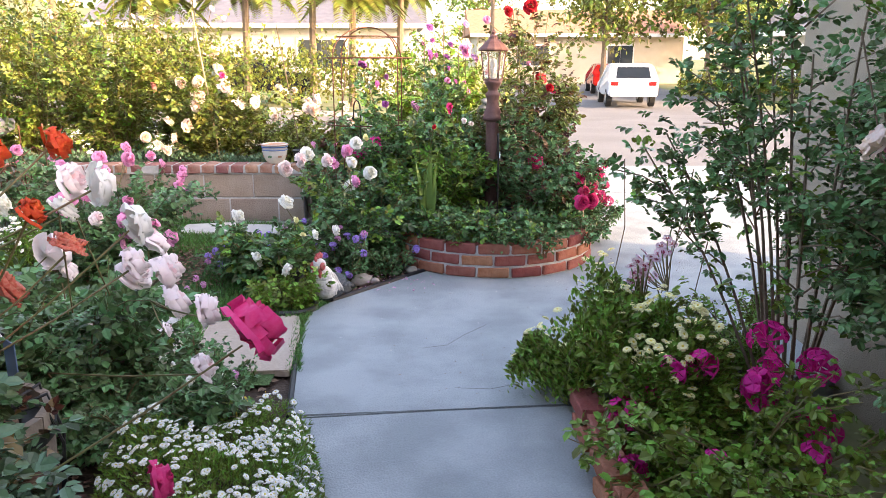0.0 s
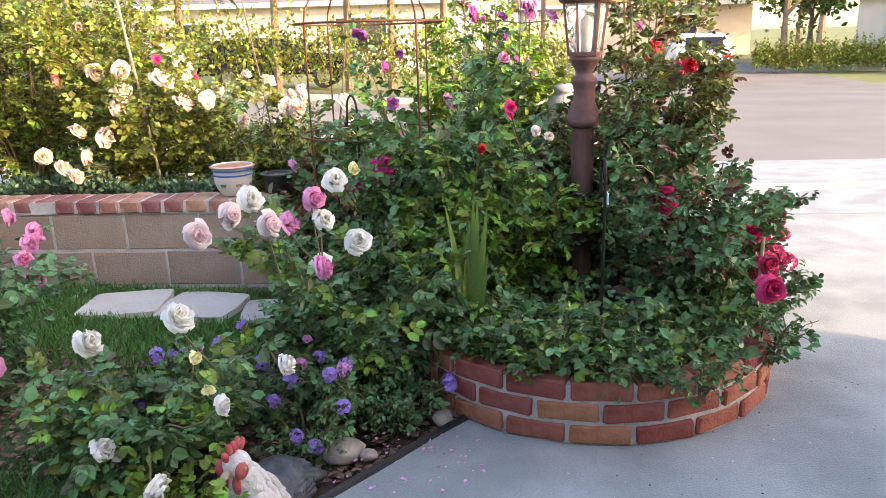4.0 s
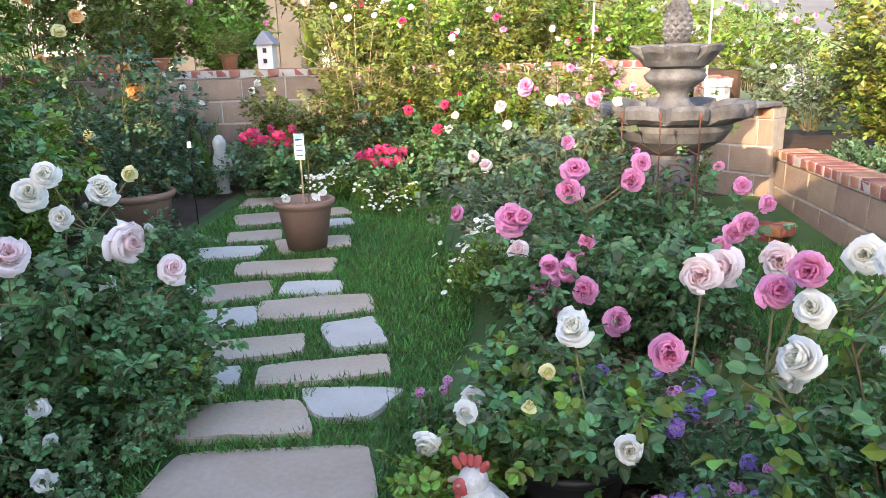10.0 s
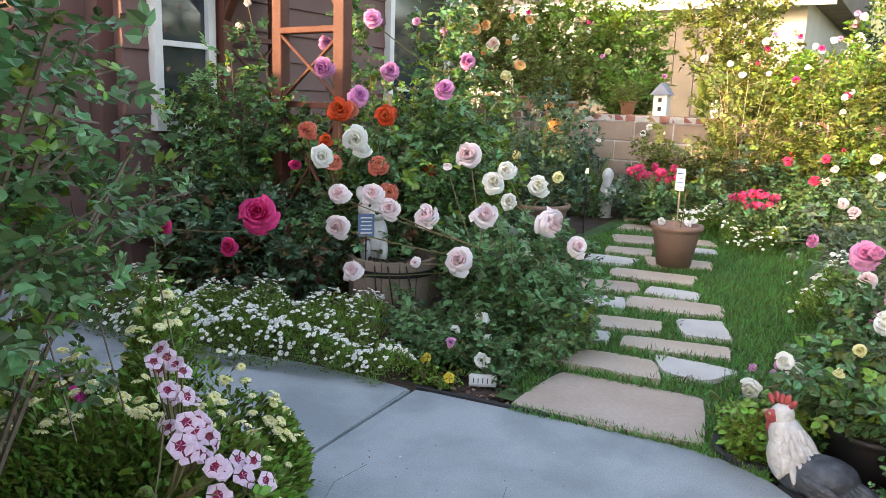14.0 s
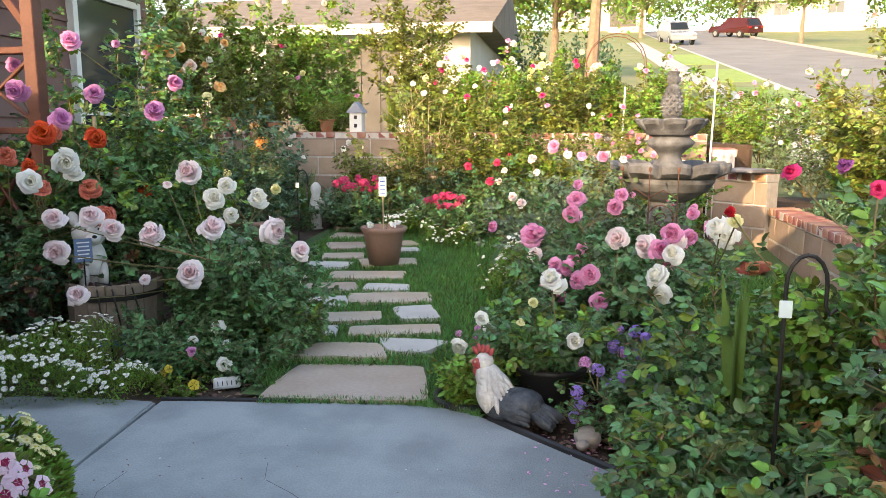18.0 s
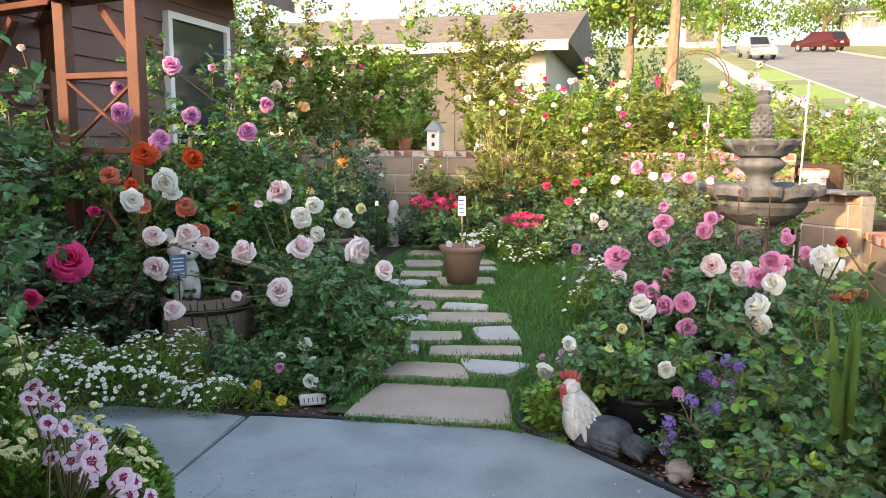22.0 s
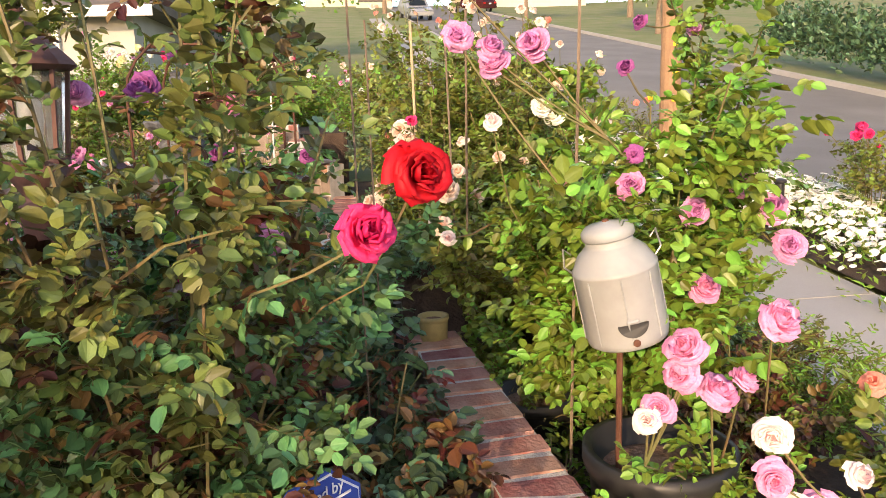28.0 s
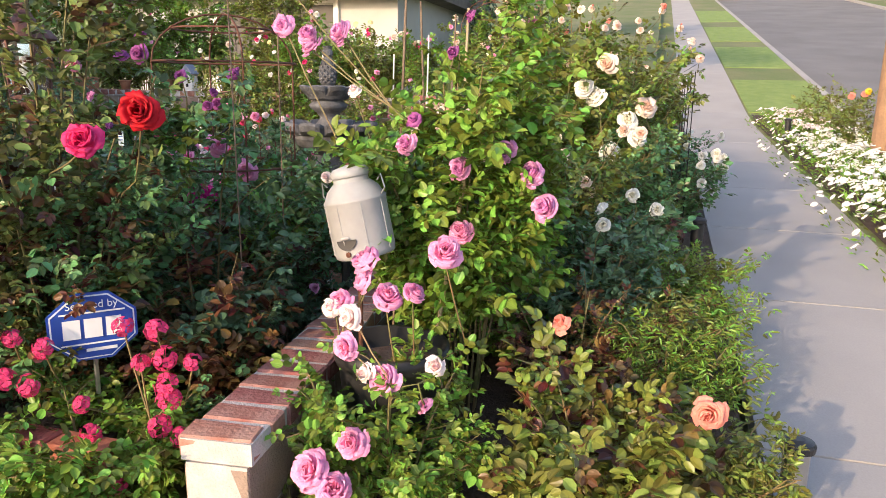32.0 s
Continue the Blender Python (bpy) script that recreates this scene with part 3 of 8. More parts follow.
def leaves_mesh(name, places, ways, ups, lengths, ratio=0.8, shape=LEAFLET, faces=LEAF_FACES):
    n, k = len(places), len(shape)
    rot = frames_from(ways, ups)
    local = shape[None] * np.stack((lengths * ratio, lengths, lengths), axis=1)[:, None, :]
    verts = np.einsum("nij,nkj->nki", rot, local) + places[:, None, :]
    all_faces = (faces[None] + (np.arange(n) * k)[:, None, None]).reshape(-1, faces.shape[1])
    return raw_mesh(name, verts, all_faces)


def sprigs(rng, anchors, outs, length, leaflets=5):
    """Compound leaves: a few leaflets in two rows and one at the end."""
    n = len(anchors)
    stem = outs + rng.normal(0, 0.45, (n, 3))
    stem[:, 2] -= 0.02
    stem /= np.linalg.norm(stem, axis=1, keepdims=True)
    ups = np.tile((0.0, 0.0, 1.0), (n, 1)) + outs * 0.5 + rng.normal(0, 0.45, (n, 3))
    rot = frames_from(stem, ups)
    size = length * rng.uniform(0.55, 1.35, n)
    spots = {3: ((0, 1.0, 0), (-1, 0.75, 55), (1, 0.75, 55)),
             5: ((0, 1.65, 0), (-1, 1.25, 55), (1, 1.25, 55), (-1, 0.55, 65), (1, 0.55, 65))}[leaflets]
    P, W, U, S = [], [], [], []
    for side, along, angle in spots:
        a = math.radians(angle)
        w = rot[:, :, 1] * math.cos(a) + rot[:, :, 0] * (side * math.sin(a)) + rng.normal(0, 0.16, (n, 3)) - rot[:, :, 2] * 0.26
        P.append(anchors + rot[:, :, 1] * (along * size)[:, None] * 0.9)
        W.append(w)
        U.append(rot[:, :, 2] + rng.normal(0, 0.22, (n, 3)))
        S.append(size * rng.uniform(0.7, 1.2, n))
    return np.concatenate(P), np.concatenate(W), np.concatenate(U), np.concatenate(S)


BLOOM_RINGS = ((3, 0.11, 0.42, 0.0), (4, 0.18, 0.44, 0.04), (5, 0.26, 0.43, 0.14), (6, 0.35, 0.40, 0.32), (7, 0.43, 0.33, 0.55), (7, 0.49, 0.23, 0.78), (6, 0.53, 0.10, 1.0))


def rose_bloom_mesh(name, mat, heart, seed, opened=1.0, rings=BLOOM_RINGS, across=3, along=3):
    """A rose of unit width: shells of ruffled petals from one base, closed over the heart and laid back at the rim."""
    rng = np.random.default_rng(seed)
    verts, faces, which = [(0.0, 0.0, -0.03)], [], []
    for ring, (number, radius, top, wide) in enumerate(rings):
        wide = min(1.0, wide * opened)
        for k in range(number):
            a = 2 * math.pi * (k + rng.uniform(-0.38, 0.38)) / number + ring * 1.9
            half = math.pi / number * rng.uniform(1.05, 1.45)
            r0, z0 = radius * rng.uniform(0.82, 1.14), top * rng.uniform(0.72, 1.18)
            ripple, deep = rng.uniform(0, 6.28), rng.uniform(0.018, 0.045)
            notch = rng.uniform(-0.04, 0.10)
            start = len(verts)
            for i in range(along + 1):
                t = i / along
                rho = r0 * ((1 - wide) * math.sin(math.pi * (0.08 + 0.66 * t)) + wide * math.sin(math.pi / 2 * t ** 0.8))
                z = z0 * ((1 - wide) * (1 - (1 - t) ** 2) + wide * (1.5 * math.sin(math.pi * 0.8 * t) - 0.25 * t ** 4))
                width = half * (0.45 + 0.55 * math.sin(math.pi * min(1.0, 0.25 + 0.45 * t)))
                for j in range(across + 1):
                    s = 2 * j / across - 1
                    b = a + s * width
                    drop = s * s * t * t
                    wave = deep * math.sin(4.2 * s + ripple) * t * t
                    q = rho * (1 + 0.08 * s) * (1 - 0.12 * drop - notch * (1 - abs(s)) * t ** 3) + wave
                    verts.append((q * math.cos(b), q * math.sin(b), z - 0.22 * z0 * drop * (1 - wide) - 0.05 * drop * wide + wave))
            faces.append((0, start + across, start))
            which.append(0)
            for i in range(along):
                for j in range(across):
                    p = start + i * (across + 1) + j
                    faces.append((p, p + 1, p + across + 2, p + across + 1))
                    which.append(1 if radius < 0.30 else 0)
    mesh = raw_mesh(name, verts, faces, smooth=True)
    mesh.materials.append(mat)
    mesh.materials.append(heart)
    mesh.polygons.foreach_set("material_index", which)
    return mesh


def floret_mesh(name, mat, heart, seed, number=10, dome=0.36, petals=5):
    """A truss of unit width: florets of broad petals on short stalks from one point; a single floret where number is 1."""
    rng = np.random.default_rng(seed)
    verts, faces, which = [(0.0, 0.0, -0.1)], [], []
    for k in range(number):
        u = (k + 0.5) / number
        tilt, turn = (math.acos(1 - 1.25 * u), k * 2.4 + rng.uniform(-0.3, 0.3)) if number > 1 else (0.0, 0.0)
        out = Vector((math.sin(tilt) * math.cos(turn), math.sin(tilt) * math.sin(turn), math.cos(tilt)))
        spin = out.to_track_quat('Z', 'Y').to_matrix()
        r = (0.21 if number > 1 else 0.5) * rng.uniform(0.85, 1.15)
        base = out * (dome if number > 1 else 0.06) * rng.uniform(0.9, 1.1)
        c = len(verts)
        verts.append(tuple(base))
        for j in range(petals):
            a, w = 2 * math.pi * j / petals + rng.uniform(-0.12, 0.12), math.pi / petals * 0.98
            ring = [(0.42, a - w * 0.8, 0.10), (0.42, a + w * 0.8, 0.10), (0.86, a - w, 0.16 + rng.uniform(-0.1, 0.1)), (1.0, a, 0.08), (0.86, a + w, 0.16 + rng.uniform(-0.1, 0.1))]
            p = len(verts)
            verts += [tuple(base + spin @ Vector((r * q * math.cos(b), r * q * math.sin(b), r * h))) for q, b, h in ring]
            faces += [(c, p, p + 1), (p, p + 2, p + 3, p + 4, p + 1)]
            which += [1, 0]
        if number > 1:
            faces.append((0, c, c + 1))
            which.append(0)
    mesh = raw_mesh(name, verts, faces)
    mesh.materials.append(mat)
    mesh.materials.append(heart)
    mesh.polygons.foreach_set("material_index", which)
    return mesh


def small_flower_mesh(name, mats, petals=8, seed=0, droop=0.1, wide=0.55):
    """A single flower of unit width with a raised eye."""
    rng = np.random.default_rng(seed)
    verts, faces, which = [], [], []
    for k in range(petals):
        a = 2 * math.pi * k / petals + rng.uniform(-0.1, 0.1)
        w = wide * 2 * math.pi / petals * 0.42
        local = np.array([(-0.02, 0.04, 0), (-w, 0.34, 0.05), (-w * 0.6, 0.5, -droop), (w * 0.6, 0.5, -droop), (w, 0.34, 0.05), (0.02, 0.04, 0)])
        c, s = math.cos(a), math.sin(a)
        local = np.column_stack((local[:, 0] * c - local[:, 1] * s, local[:, 0] * s + local[:, 1] * c, local[:, 2]))
        n = len(verts)
        verts += local.tolist()
        faces += [(n, n + 5, n + 4, n + 1), (n + 1, n + 4, n + 3, n + 2)]
        which += [0, 0]
    n = len(verts)
    r = 0.13
    verts += [(r * math.cos(i * math.pi / 3), r * math.sin(i * math.pi / 3), 0.02) for i in range(6)] + [(0, 0, 0.09)]
    faces += [(n + i, n + (i + 1) % 6, n + 6) for i in range(6)]
    which += [1] * 6
    mesh = raw_mesh(name, verts, faces)
    for m in mats:
        mesh.materials.append(m)
    mesh.polygons.foreach_set("material_index", which)
    return mesh


BLOOMS = {c: [rose_bloom_mesh("rose_bloom", m, HEARTS.get(c, m), 10 * i + k, (1.0, 1.3, 0.75)[k]) for k in range(3)] for i, (c, m) in enumerate(PETALS.items())}
SMALL_BLOOMS = {c: [rose_bloom_mesh("rose_bloom", m, HEARTS.get(c, m), 500 + 10 * i + k, (1.0, 1.3, 0.75)[k], BLOOM_RINGS[1::2] + BLOOM_RINGS[6:], 2, 2) for k in range(3)] for i, (c, m) in enumerate(PETALS.items())}
BUDS = {c: rose_bloom_mesh("rose_bud", PETALS[c], HEARTS.get(c, PETALS[c]), 900 + i, 0.0, ((2, 0.10, 0.55, 0), (3, 0.17, 0.52, 0), (3, 0.22, 0.46, 0)), 2, 3) for i, c in enumerate(PETALS)}
TRUSSES = {c: [floret_mesh("flower_truss", PETALS[c], HEARTS.get(c, PETALS[c]), 960 + k) for k in range(3)] for c in ("crimson", "magenta", "violet", "mauve", "yellow")}
FLORETS = {c: [floret_mesh("floret", PETALS[c], HEARTS.get(c, PETALS[c]), 980 + k, 1) for k in range(3)] for c in ("picotee", "yellow", "white", "mauve")}
bloom_rng = random.Random(5)


def put_bloom(parent, colour, at, size, face=None, bud=False, form="rose"):
    """A bloom at a place in its parent's space, turned to face a direction."""
    face = Vector(face or (bloom_rng.uniform(-0.5, 0.9), bloom_rng.uniform(-0.7, 0.5), 0.75)) + Vector([bloom_rng.gauss(0, 0.30) for _ in range(3)])
    if form == "truss" and colour in TRUSSES:
        ob = new("flower_truss", bloom_rng.choice(TRUSSES[colour]))
    elif form == "floret" and colour in FLORETS:
        ob = new("floret", bloom_rng.choice(FLORETS[colour]))
    else:
        ob = new("rose_bud" if bud else "rose_bloom", BUDS[colour] if bud else bloom_rng.choice((BLOOMS if size > 0.068 else SMALL_BLOOMS)[colour]))
    ob.parent = parent
    turn = face.to_track_quat('Z', 'Y') @ Euler((0, 0, bloom_rng.uniform(0, 6.28))).to_quaternion()
    size *= bloom_rng.uniform(0.92, 1.18)
    ob.matrix_basis = Matrix.LocRotScale(at, turn, (size, size * bloom_rng.uniform(0.9, 1.05), size * bloom_rng.uniform(0.9, 1.2)))
    return ob


def open_side(px, py, outx, outy):
    """Blooms turn to the open paving, outwards and up to the sky."""
    to = Vector((1.3, 4.0, 0)) if py < 5.5 else Vector((2.3, 6.4, 0))
    way = to - Vector((px, py, 0))
    way.normalize()
    out = Vector((outx, outy, 0))
    if out.length > 0.01:
        out.normalize()
    return way * 0.85 + out * 0.30 + Vector((0, 0, 0.45))


def shrub(name, label, category, x, y, z, height, radius, mat, seed, canes=11, leaves=700, leaf=0.040, leaflets=5, low=0.15,
          spread=1.0, blooms=(), scatter=(), group="", cane_mat=None, lean=(0, 0), squash=(1.0, 1.0), ratio=0.8, thick=0.006, young=None, form="rose"):
    """A bush: canes from one foot, twigs, compound leaves along them, blooms of its own. Blooms are world places (x, y, z, size, colour)."""
    rng = np.random.default_rng(seed)
    root = thing(name, label, category, group, (x, y, z))
    far = x < -2.6 or y > 9 or (y > 6.4 and x < -1.4)
    near = x > -0.75 and 4.4 < y < 8.3
    if not far:
        leaves, leaf = int(leaves * (1.3 if near else 1.4)), leaf * 0.86
    bm = bmesh.new()
    P, O = [], []
    ends = []
    for k in range(canes):
        a = 2 * math.pi * (k + rng.uniform(0, 0.8)) / canes
        out = radius * math.sqrt(rng.uniform(0.12, 1.0)) * spread
        top = np.array((math.cos(a) * out * squash[0] + lean[0] * height, math.sin(a) * out * squash[1] + lean[1] * height,
                        height * rng.uniform(0.62, 1.0) * math.sqrt(max(0.2, 1.05 - (out / radius) ** 2 * 0.75))))
        foot = np.array((math.cos(a) * 0.05, math.sin(a) * 0.05, -0.02))
        mid = np.array((top[0] * 0.42, top[1] * 0.42, top[2] * 0.58)) + rng.normal(0, 0.04, 3) * radius
        line = [(1 - t) ** 2 * foot + 2 * t * (1 - t) * mid + t * t * top for t in np.linspace(0, 1, 6)]
        tube(bm, line, thick, 4, 0.45)
        ends.append(top)
        n = max(4, int(leaves / canes * 0.45))
        for t in rng.uniform(low, 1.0, n):
            p = (1 - t) ** 2 * foot + 2 * t * (1 - t) * mid + t * t * top
            P.append(p + rng.normal(0, 0.02 + 0.05 * radius, 3))
            O.append(np.array((math.cos(a) + rng.normal(0, 0.7), math.sin(a) + rng.normal(0, 0.7), rng.uniform(-0.1, 0.9))))
        twigs = 6
        for _ in range(twigs):
            t = rng.uniform(low * 0.7, 0.9)
            p0 = (1 - t) ** 2 * foot + 2 * t * (1 - t) * mid + t * t * top
            b = a + rng.uniform(-1.5, 1.5)
            way = np.array((math.cos(b) * squash[0], math.sin(b) * squash[1], rng.uniform(0.05, 0.9)))
            p1 = p0 + way * radius * rng.uniform(0.22, 0.55)
            p1[2] = max(0.04, min(p1[2], height * 1.02))
            tube(bm, [p0, (p0 + p1) / 2 + (0, 0, 0.02), p1], thick * 0.5, 3, 0.6)
            ends.append(p1)
            for t2 in rng.uniform(0.15, 1.08, max(2, int(leaves / canes * 0.55 / twigs))):
                P.append(p0 + (p1 - p0) * t2 + rng.normal(0, 0.012 + 0.02 * radius, 3))
                O.append(way + rng.normal(0, 0.6, 3))
    tagged(part("cane_tangle", bm, cane_mat or M_CANE, root), kind="stuff")
    P, O = np.array(P), np.array(O)
    P[:, 2] = np.maximum(P[:, 2], 0.02)
    split = len(P) if young is None else int(len(P) * 0.8)
    order = rng.permutation(len(P))
    for idx, m, nm in ((order[:split], mat, "foliage"), (order[split:], young, "young_foliage")):
        if len(idx):
            mesh = leaves_mesh(nm, *sprigs(rng, P[idx], O[idx], leaf, leaflets), ratio=ratio, shape=OVAL_LEAF if near else FAR_LEAF if far else ROUND_LEAF, faces=OVAL_FACES if near else FAR_FACES if far else LEAF_FACES)
            mesh.materials.append(m)
            new(nm, mesh).parent = root
    bm = bmesh.new()
    for bx, by, bz, size, colour in blooms:
        p = Vector((bx - x, by - y, bz - z))
        near = min(ends, key=lambda e: (Vector(e) - p).length + 0.3 * max(0, e[2] - p.z + 0.05))
        tube(bm, [near, (Vector(near) + p) / 2 + Vector((0, 0, -0.015)), p - Vector((0, 0, size * 0.12))], thick * 0.5, 4)
        put_bloom(root, colour, p, size, face=open_side(bx, by, p.x, p.y), form=form)
    for count, size, colour in scatter:
        tips = sorted(ends, key=lambda e: -e[2] - 0.5 * math.hypot(e[0], e[1]) + rng.uniform(0, 0.3))
        for e in (tips * 4)[:count]:
            j = Vector(rng.normal(0, 0.03, 3)) + Vector((0, 0, 0.03))
            p = Vector(e) * 1.04 + j
            tube(bm, [e, p], thick * 0.45, 4)
            put_bloom(root, colour, p, size, face=open_side(x + p.x, y + p.y, p.x, p.y), bud=form == "rose" and rng.random() < 0.12, form=form)
    if bm.verts:
        tagged(part("bloom_stalk", bm, cane_mat or M_CANE, root), kind="stuff")
    else:
        bm.free()
    return root


def carpet(name, label, x0, y0, x1, y1, width, height, mat, seed, leaves, leaf, flowers=None, base=lambda x, y: 0.045, kind="stuff", category="flowers", ratio=0.5, upright=0.8, flat=False):
    """A low cushion of fine leaves along a line, with countless flowers: (mesh maker, count, size, height range)."""
    rng = np.random.default_rng(seed)
    root = thing(name, label, category, kind=kind)
    def spots(n, top):
        t, s = rng.uniform(0, 1, n), rng.uniform(-1, 1, n) if flat else rng.normal(0, 0.36, n).clip(-1, 1)
        way = np.array((x1 - x0, y1 - y0))
        side = np.array((-way[1], way[0])) / (np.hypot(*way) + 1e-6)
        x = x0 + way[0] * t + side[0] * s * width
        y = y0 + way[1] * t + side[1] * s * width
        lump = np.array([noise.noise((a * 5, b * 5, seed * 1.7)) for a, b in zip(x, y)])
        h = height * (0.62 + 0.55 * lump) * np.sqrt(np.maximum(0.12, 1 - (s * 0.95) ** 2))
        z = np.array([base(a, b) for a, b in zip(x, y)]) + h * top
        return np.column_stack((x, y, z)), s, side
    P, s, side = spots(leaves, 0.15 + 0.85 * rng.random(leaves) ** 0.5)
    ways = np.column_stack((rng.normal(0, 0.6, leaves) + side[0] * s, rng.normal(0, 0.6, leaves) + side[1] * s, rng.uniform(0.1, upright + 0.4, leaves)))
    mesh = leaves_mesh("foliage", P, ways, rng.normal(0, 0.6, (leaves, 3)) + (0, 0, 1), leaf * rng.uniform(0.6, 1.3, leaves), ratio, FAR_LEAF, FAR_FACES)
    mesh.materials.append(mat)
    tagged(new("foliage", mesh), kind="stuff").parent = root
    for maker, count, size, mats in flowers or ():
        proto = maker()
        pv = np.array([v.co[:] for v in proto.vertices])
        P, s, side = spots(count, 1.0 + 0.12 * rng.random(count))
        P[:, 2] += 0.01
        ups = np.column_stack((rng.normal(0, 0.35, count) + side[0] * s * 0.7, rng.normal(0, 0.35, count) + side[1] * s * 0.7, np.ones(count)))
        ups /= np.linalg.norm(ups, axis=1, keepdims=True)
        rot = frames_from(np.cross(ups, rng.normal(0, 1, (count, 3))), ups)
        sz = size * rng.uniform(0.7, 1.25, count)
        verts = np.einsum("nij,kj->nki", rot, pv) * sz[:, None, None] + P[:, None, :]
        faces, which = [], []
        k = len(pv)
        polys = [(tuple(p.vertices), p.material_index) for p in proto.polygons]
        for i in range(count):
            faces += [tuple(a + i * k for a in f) for f, _ in polys]
            which += [m for _, m in polys]
        mesh = raw_mesh("blossoms", verts, faces)
        for m in mats:
            mesh.materials.append(m)
        mesh.polygons.foreach_set("material_index", which)
        tagged(new("blossoms", mesh), kind="stuff").parent = root
    return root


BLADE = np.array([(-0.5, 0, 0), (0.5, 0, 0), (0.34, 0.55, 0.06), (-0.34, 0.55, 0.06), (0, 1, 0.22)], float)
def grass_field(name, label, inside, box_range, n, length, mat, seed, z):
    rng = np.random.default_rng(seed)
    x = rng.uniform(box_range[0], box_range[1], n)
    y = rng.uniform(box_range[2], box_range[3], n)
    keep = np.array([inside(a, b) for a, b in zip(x, y)])
    x, y = x[keep], y[keep]
    m = len(x)
    ways = np.column_stack((rng.normal(0, 0.5, m), rng.normal(0, 0.5, m), np.ones(m)))
    rot = frames_from(ways, rng.normal(0, 1, (m, 3)))
    ln = length * rng.uniform(0.5, 1.3, m)
    local = BLADE[None] * np.stack((rng.uniform(0.003, 0.008, m), ln, ln), axis=1)[:, None, :]
    verts = np.einsum("nij,nkj->nki", rot, local) + np.column_stack((x, y, [z(a) for a in x]))[:, None, :]
    base = np.arange(m) * 5
    quads = np.stack((base, base + 1, base + 2, base + 3), axis=1).tolist()
    tris = np.stack((base + 3, base + 2, base + 4), axis=1).tolist()
    mesh = raw_mesh(name, verts, quads + tris)
    mesh.materials.append(mat)
    return tagged(new(name, mesh), label, "grass", kind="stuff")


def strap_clump(name, label, x, y, z, height, n, mat, seed, width=0.03, fan=0.25, flat=None):
    """A fan of sword leaves from one foot."""
    rng = np.random.default_rng(seed)
    root = thing(name, label, "plant", at=(x, y, z))
    for k in range(n):
        a = rng.uniform(0, 6.28) if flat is None else flat + rng.choice((0, math.pi)) + rng.uniform(-0.5, 0.5)
        lean = rng.uniform(0.02 if flat is None else -0.10, fan)
        h = height * rng.uniform(0.65, 1.0)
        side = Vector((-math.sin(a + 0.6), math.cos(a + 0.6), 0)) if flat is None else Vector((math.cos(a + 0.35), math.sin(a + 0.35), 0))
        bm = bmesh.new()
        left, right, mids = [], [], []
        for i in range(6):
            t = i / 5
            c = Vector((math.cos(a) * lean * h * (0.25 * t + 0.75 * t * t), math.sin(a) * lean * h * (0.25 * t + 0.75 * t * t), h * t * (1 - 0.12 * lean * t)))
            w = width * (1.05 - t ** 2.2) * 0.5 + 0.001
            c += Vector((math.cos(a), math.sin(a), 0)) * 0.02
            left.append(bm.verts.new(c - side * w))
            mids.append(bm.verts.new(c + Vector((math.cos(a), math.sin(a), 0)) * w * 0.25))
            right.append(bm.verts.new(c + side * w))
        for i in range(5):
            bm.faces.new((left[i], mids[i], mids[i + 1], left[i + 1]))
            bm.faces.new((mids[i], right[i], right[i + 1], mids[i + 1]))
        part("leaf", bm, mat, root)
    return root


def tree(name, label, x, y, z, height, crown, trunk, mat, seed, leaves=2200, leaf=0.16, bare=0.35, lean=0.0):
    """A tapered trunk with limbs and a crown of leaf clumps."""
    rng = np.random.default_rng(seed)
    root = thing(name, label, "tree", at=(x, y, z))
    bm = bmesh.new()
    top = np.array((lean * height, 0, height * 0.8))
    tube(bm, [(0, 0, -0.2), (lean * height * 0.2, 0, height * bare * 0.6), (lean * height * 0.5, 0.05, height * bare), top], trunk, 8, 0.35)
    tips = []
    for k in range(9):
        a = 2 * math.pi * (k + rng.uniform(0, 0.7)) / 9
        s = np.array((lean * height * 0.5, 0, height * (bare + 0.05 + 0.04 * k)))
        e = np.array((math.cos(a) * crown * rng.uniform(0.5, 1.0) + lean * height, math.sin(a) * crown * rng.uniform(0.5, 1.0), height * rng.uniform(bare + 0.25, 0.97)))
        tube(bm, [s, (s + e) / 2 + (0, 0, 0.12 * height * 0.3), e], trunk * 0.45, 6, 0.3)
        tips += [e, s + (e - s) * 0.6]
        for _ in range(3):
            tips.append(s + (e - s) * rng.uniform(0.5, 1.0) + rng.normal(0, crown * 0.28, 3))
    part("trunk", bm, M_BARK, root)
    centres = np.array(tips)
    which = rng.integers(0, len(centres), leaves)
    P = centres[which] + rng.normal(0, 1, (leaves, 3)) * np.array((crown * 0.17, crown * 0.17, height * 0.055))
    mesh = leaves_mesh("crown", P, rng.normal(0, 1, (leaves, 3)), rng.normal(0, 1, (leaves, 3)) + (0, 0, 0.7), leaf * rng.uniform(0.6, 1.3, leaves), 0.7)
    mesh.materials.append(mat)
    new("crown", mesh).parent = root
    return root


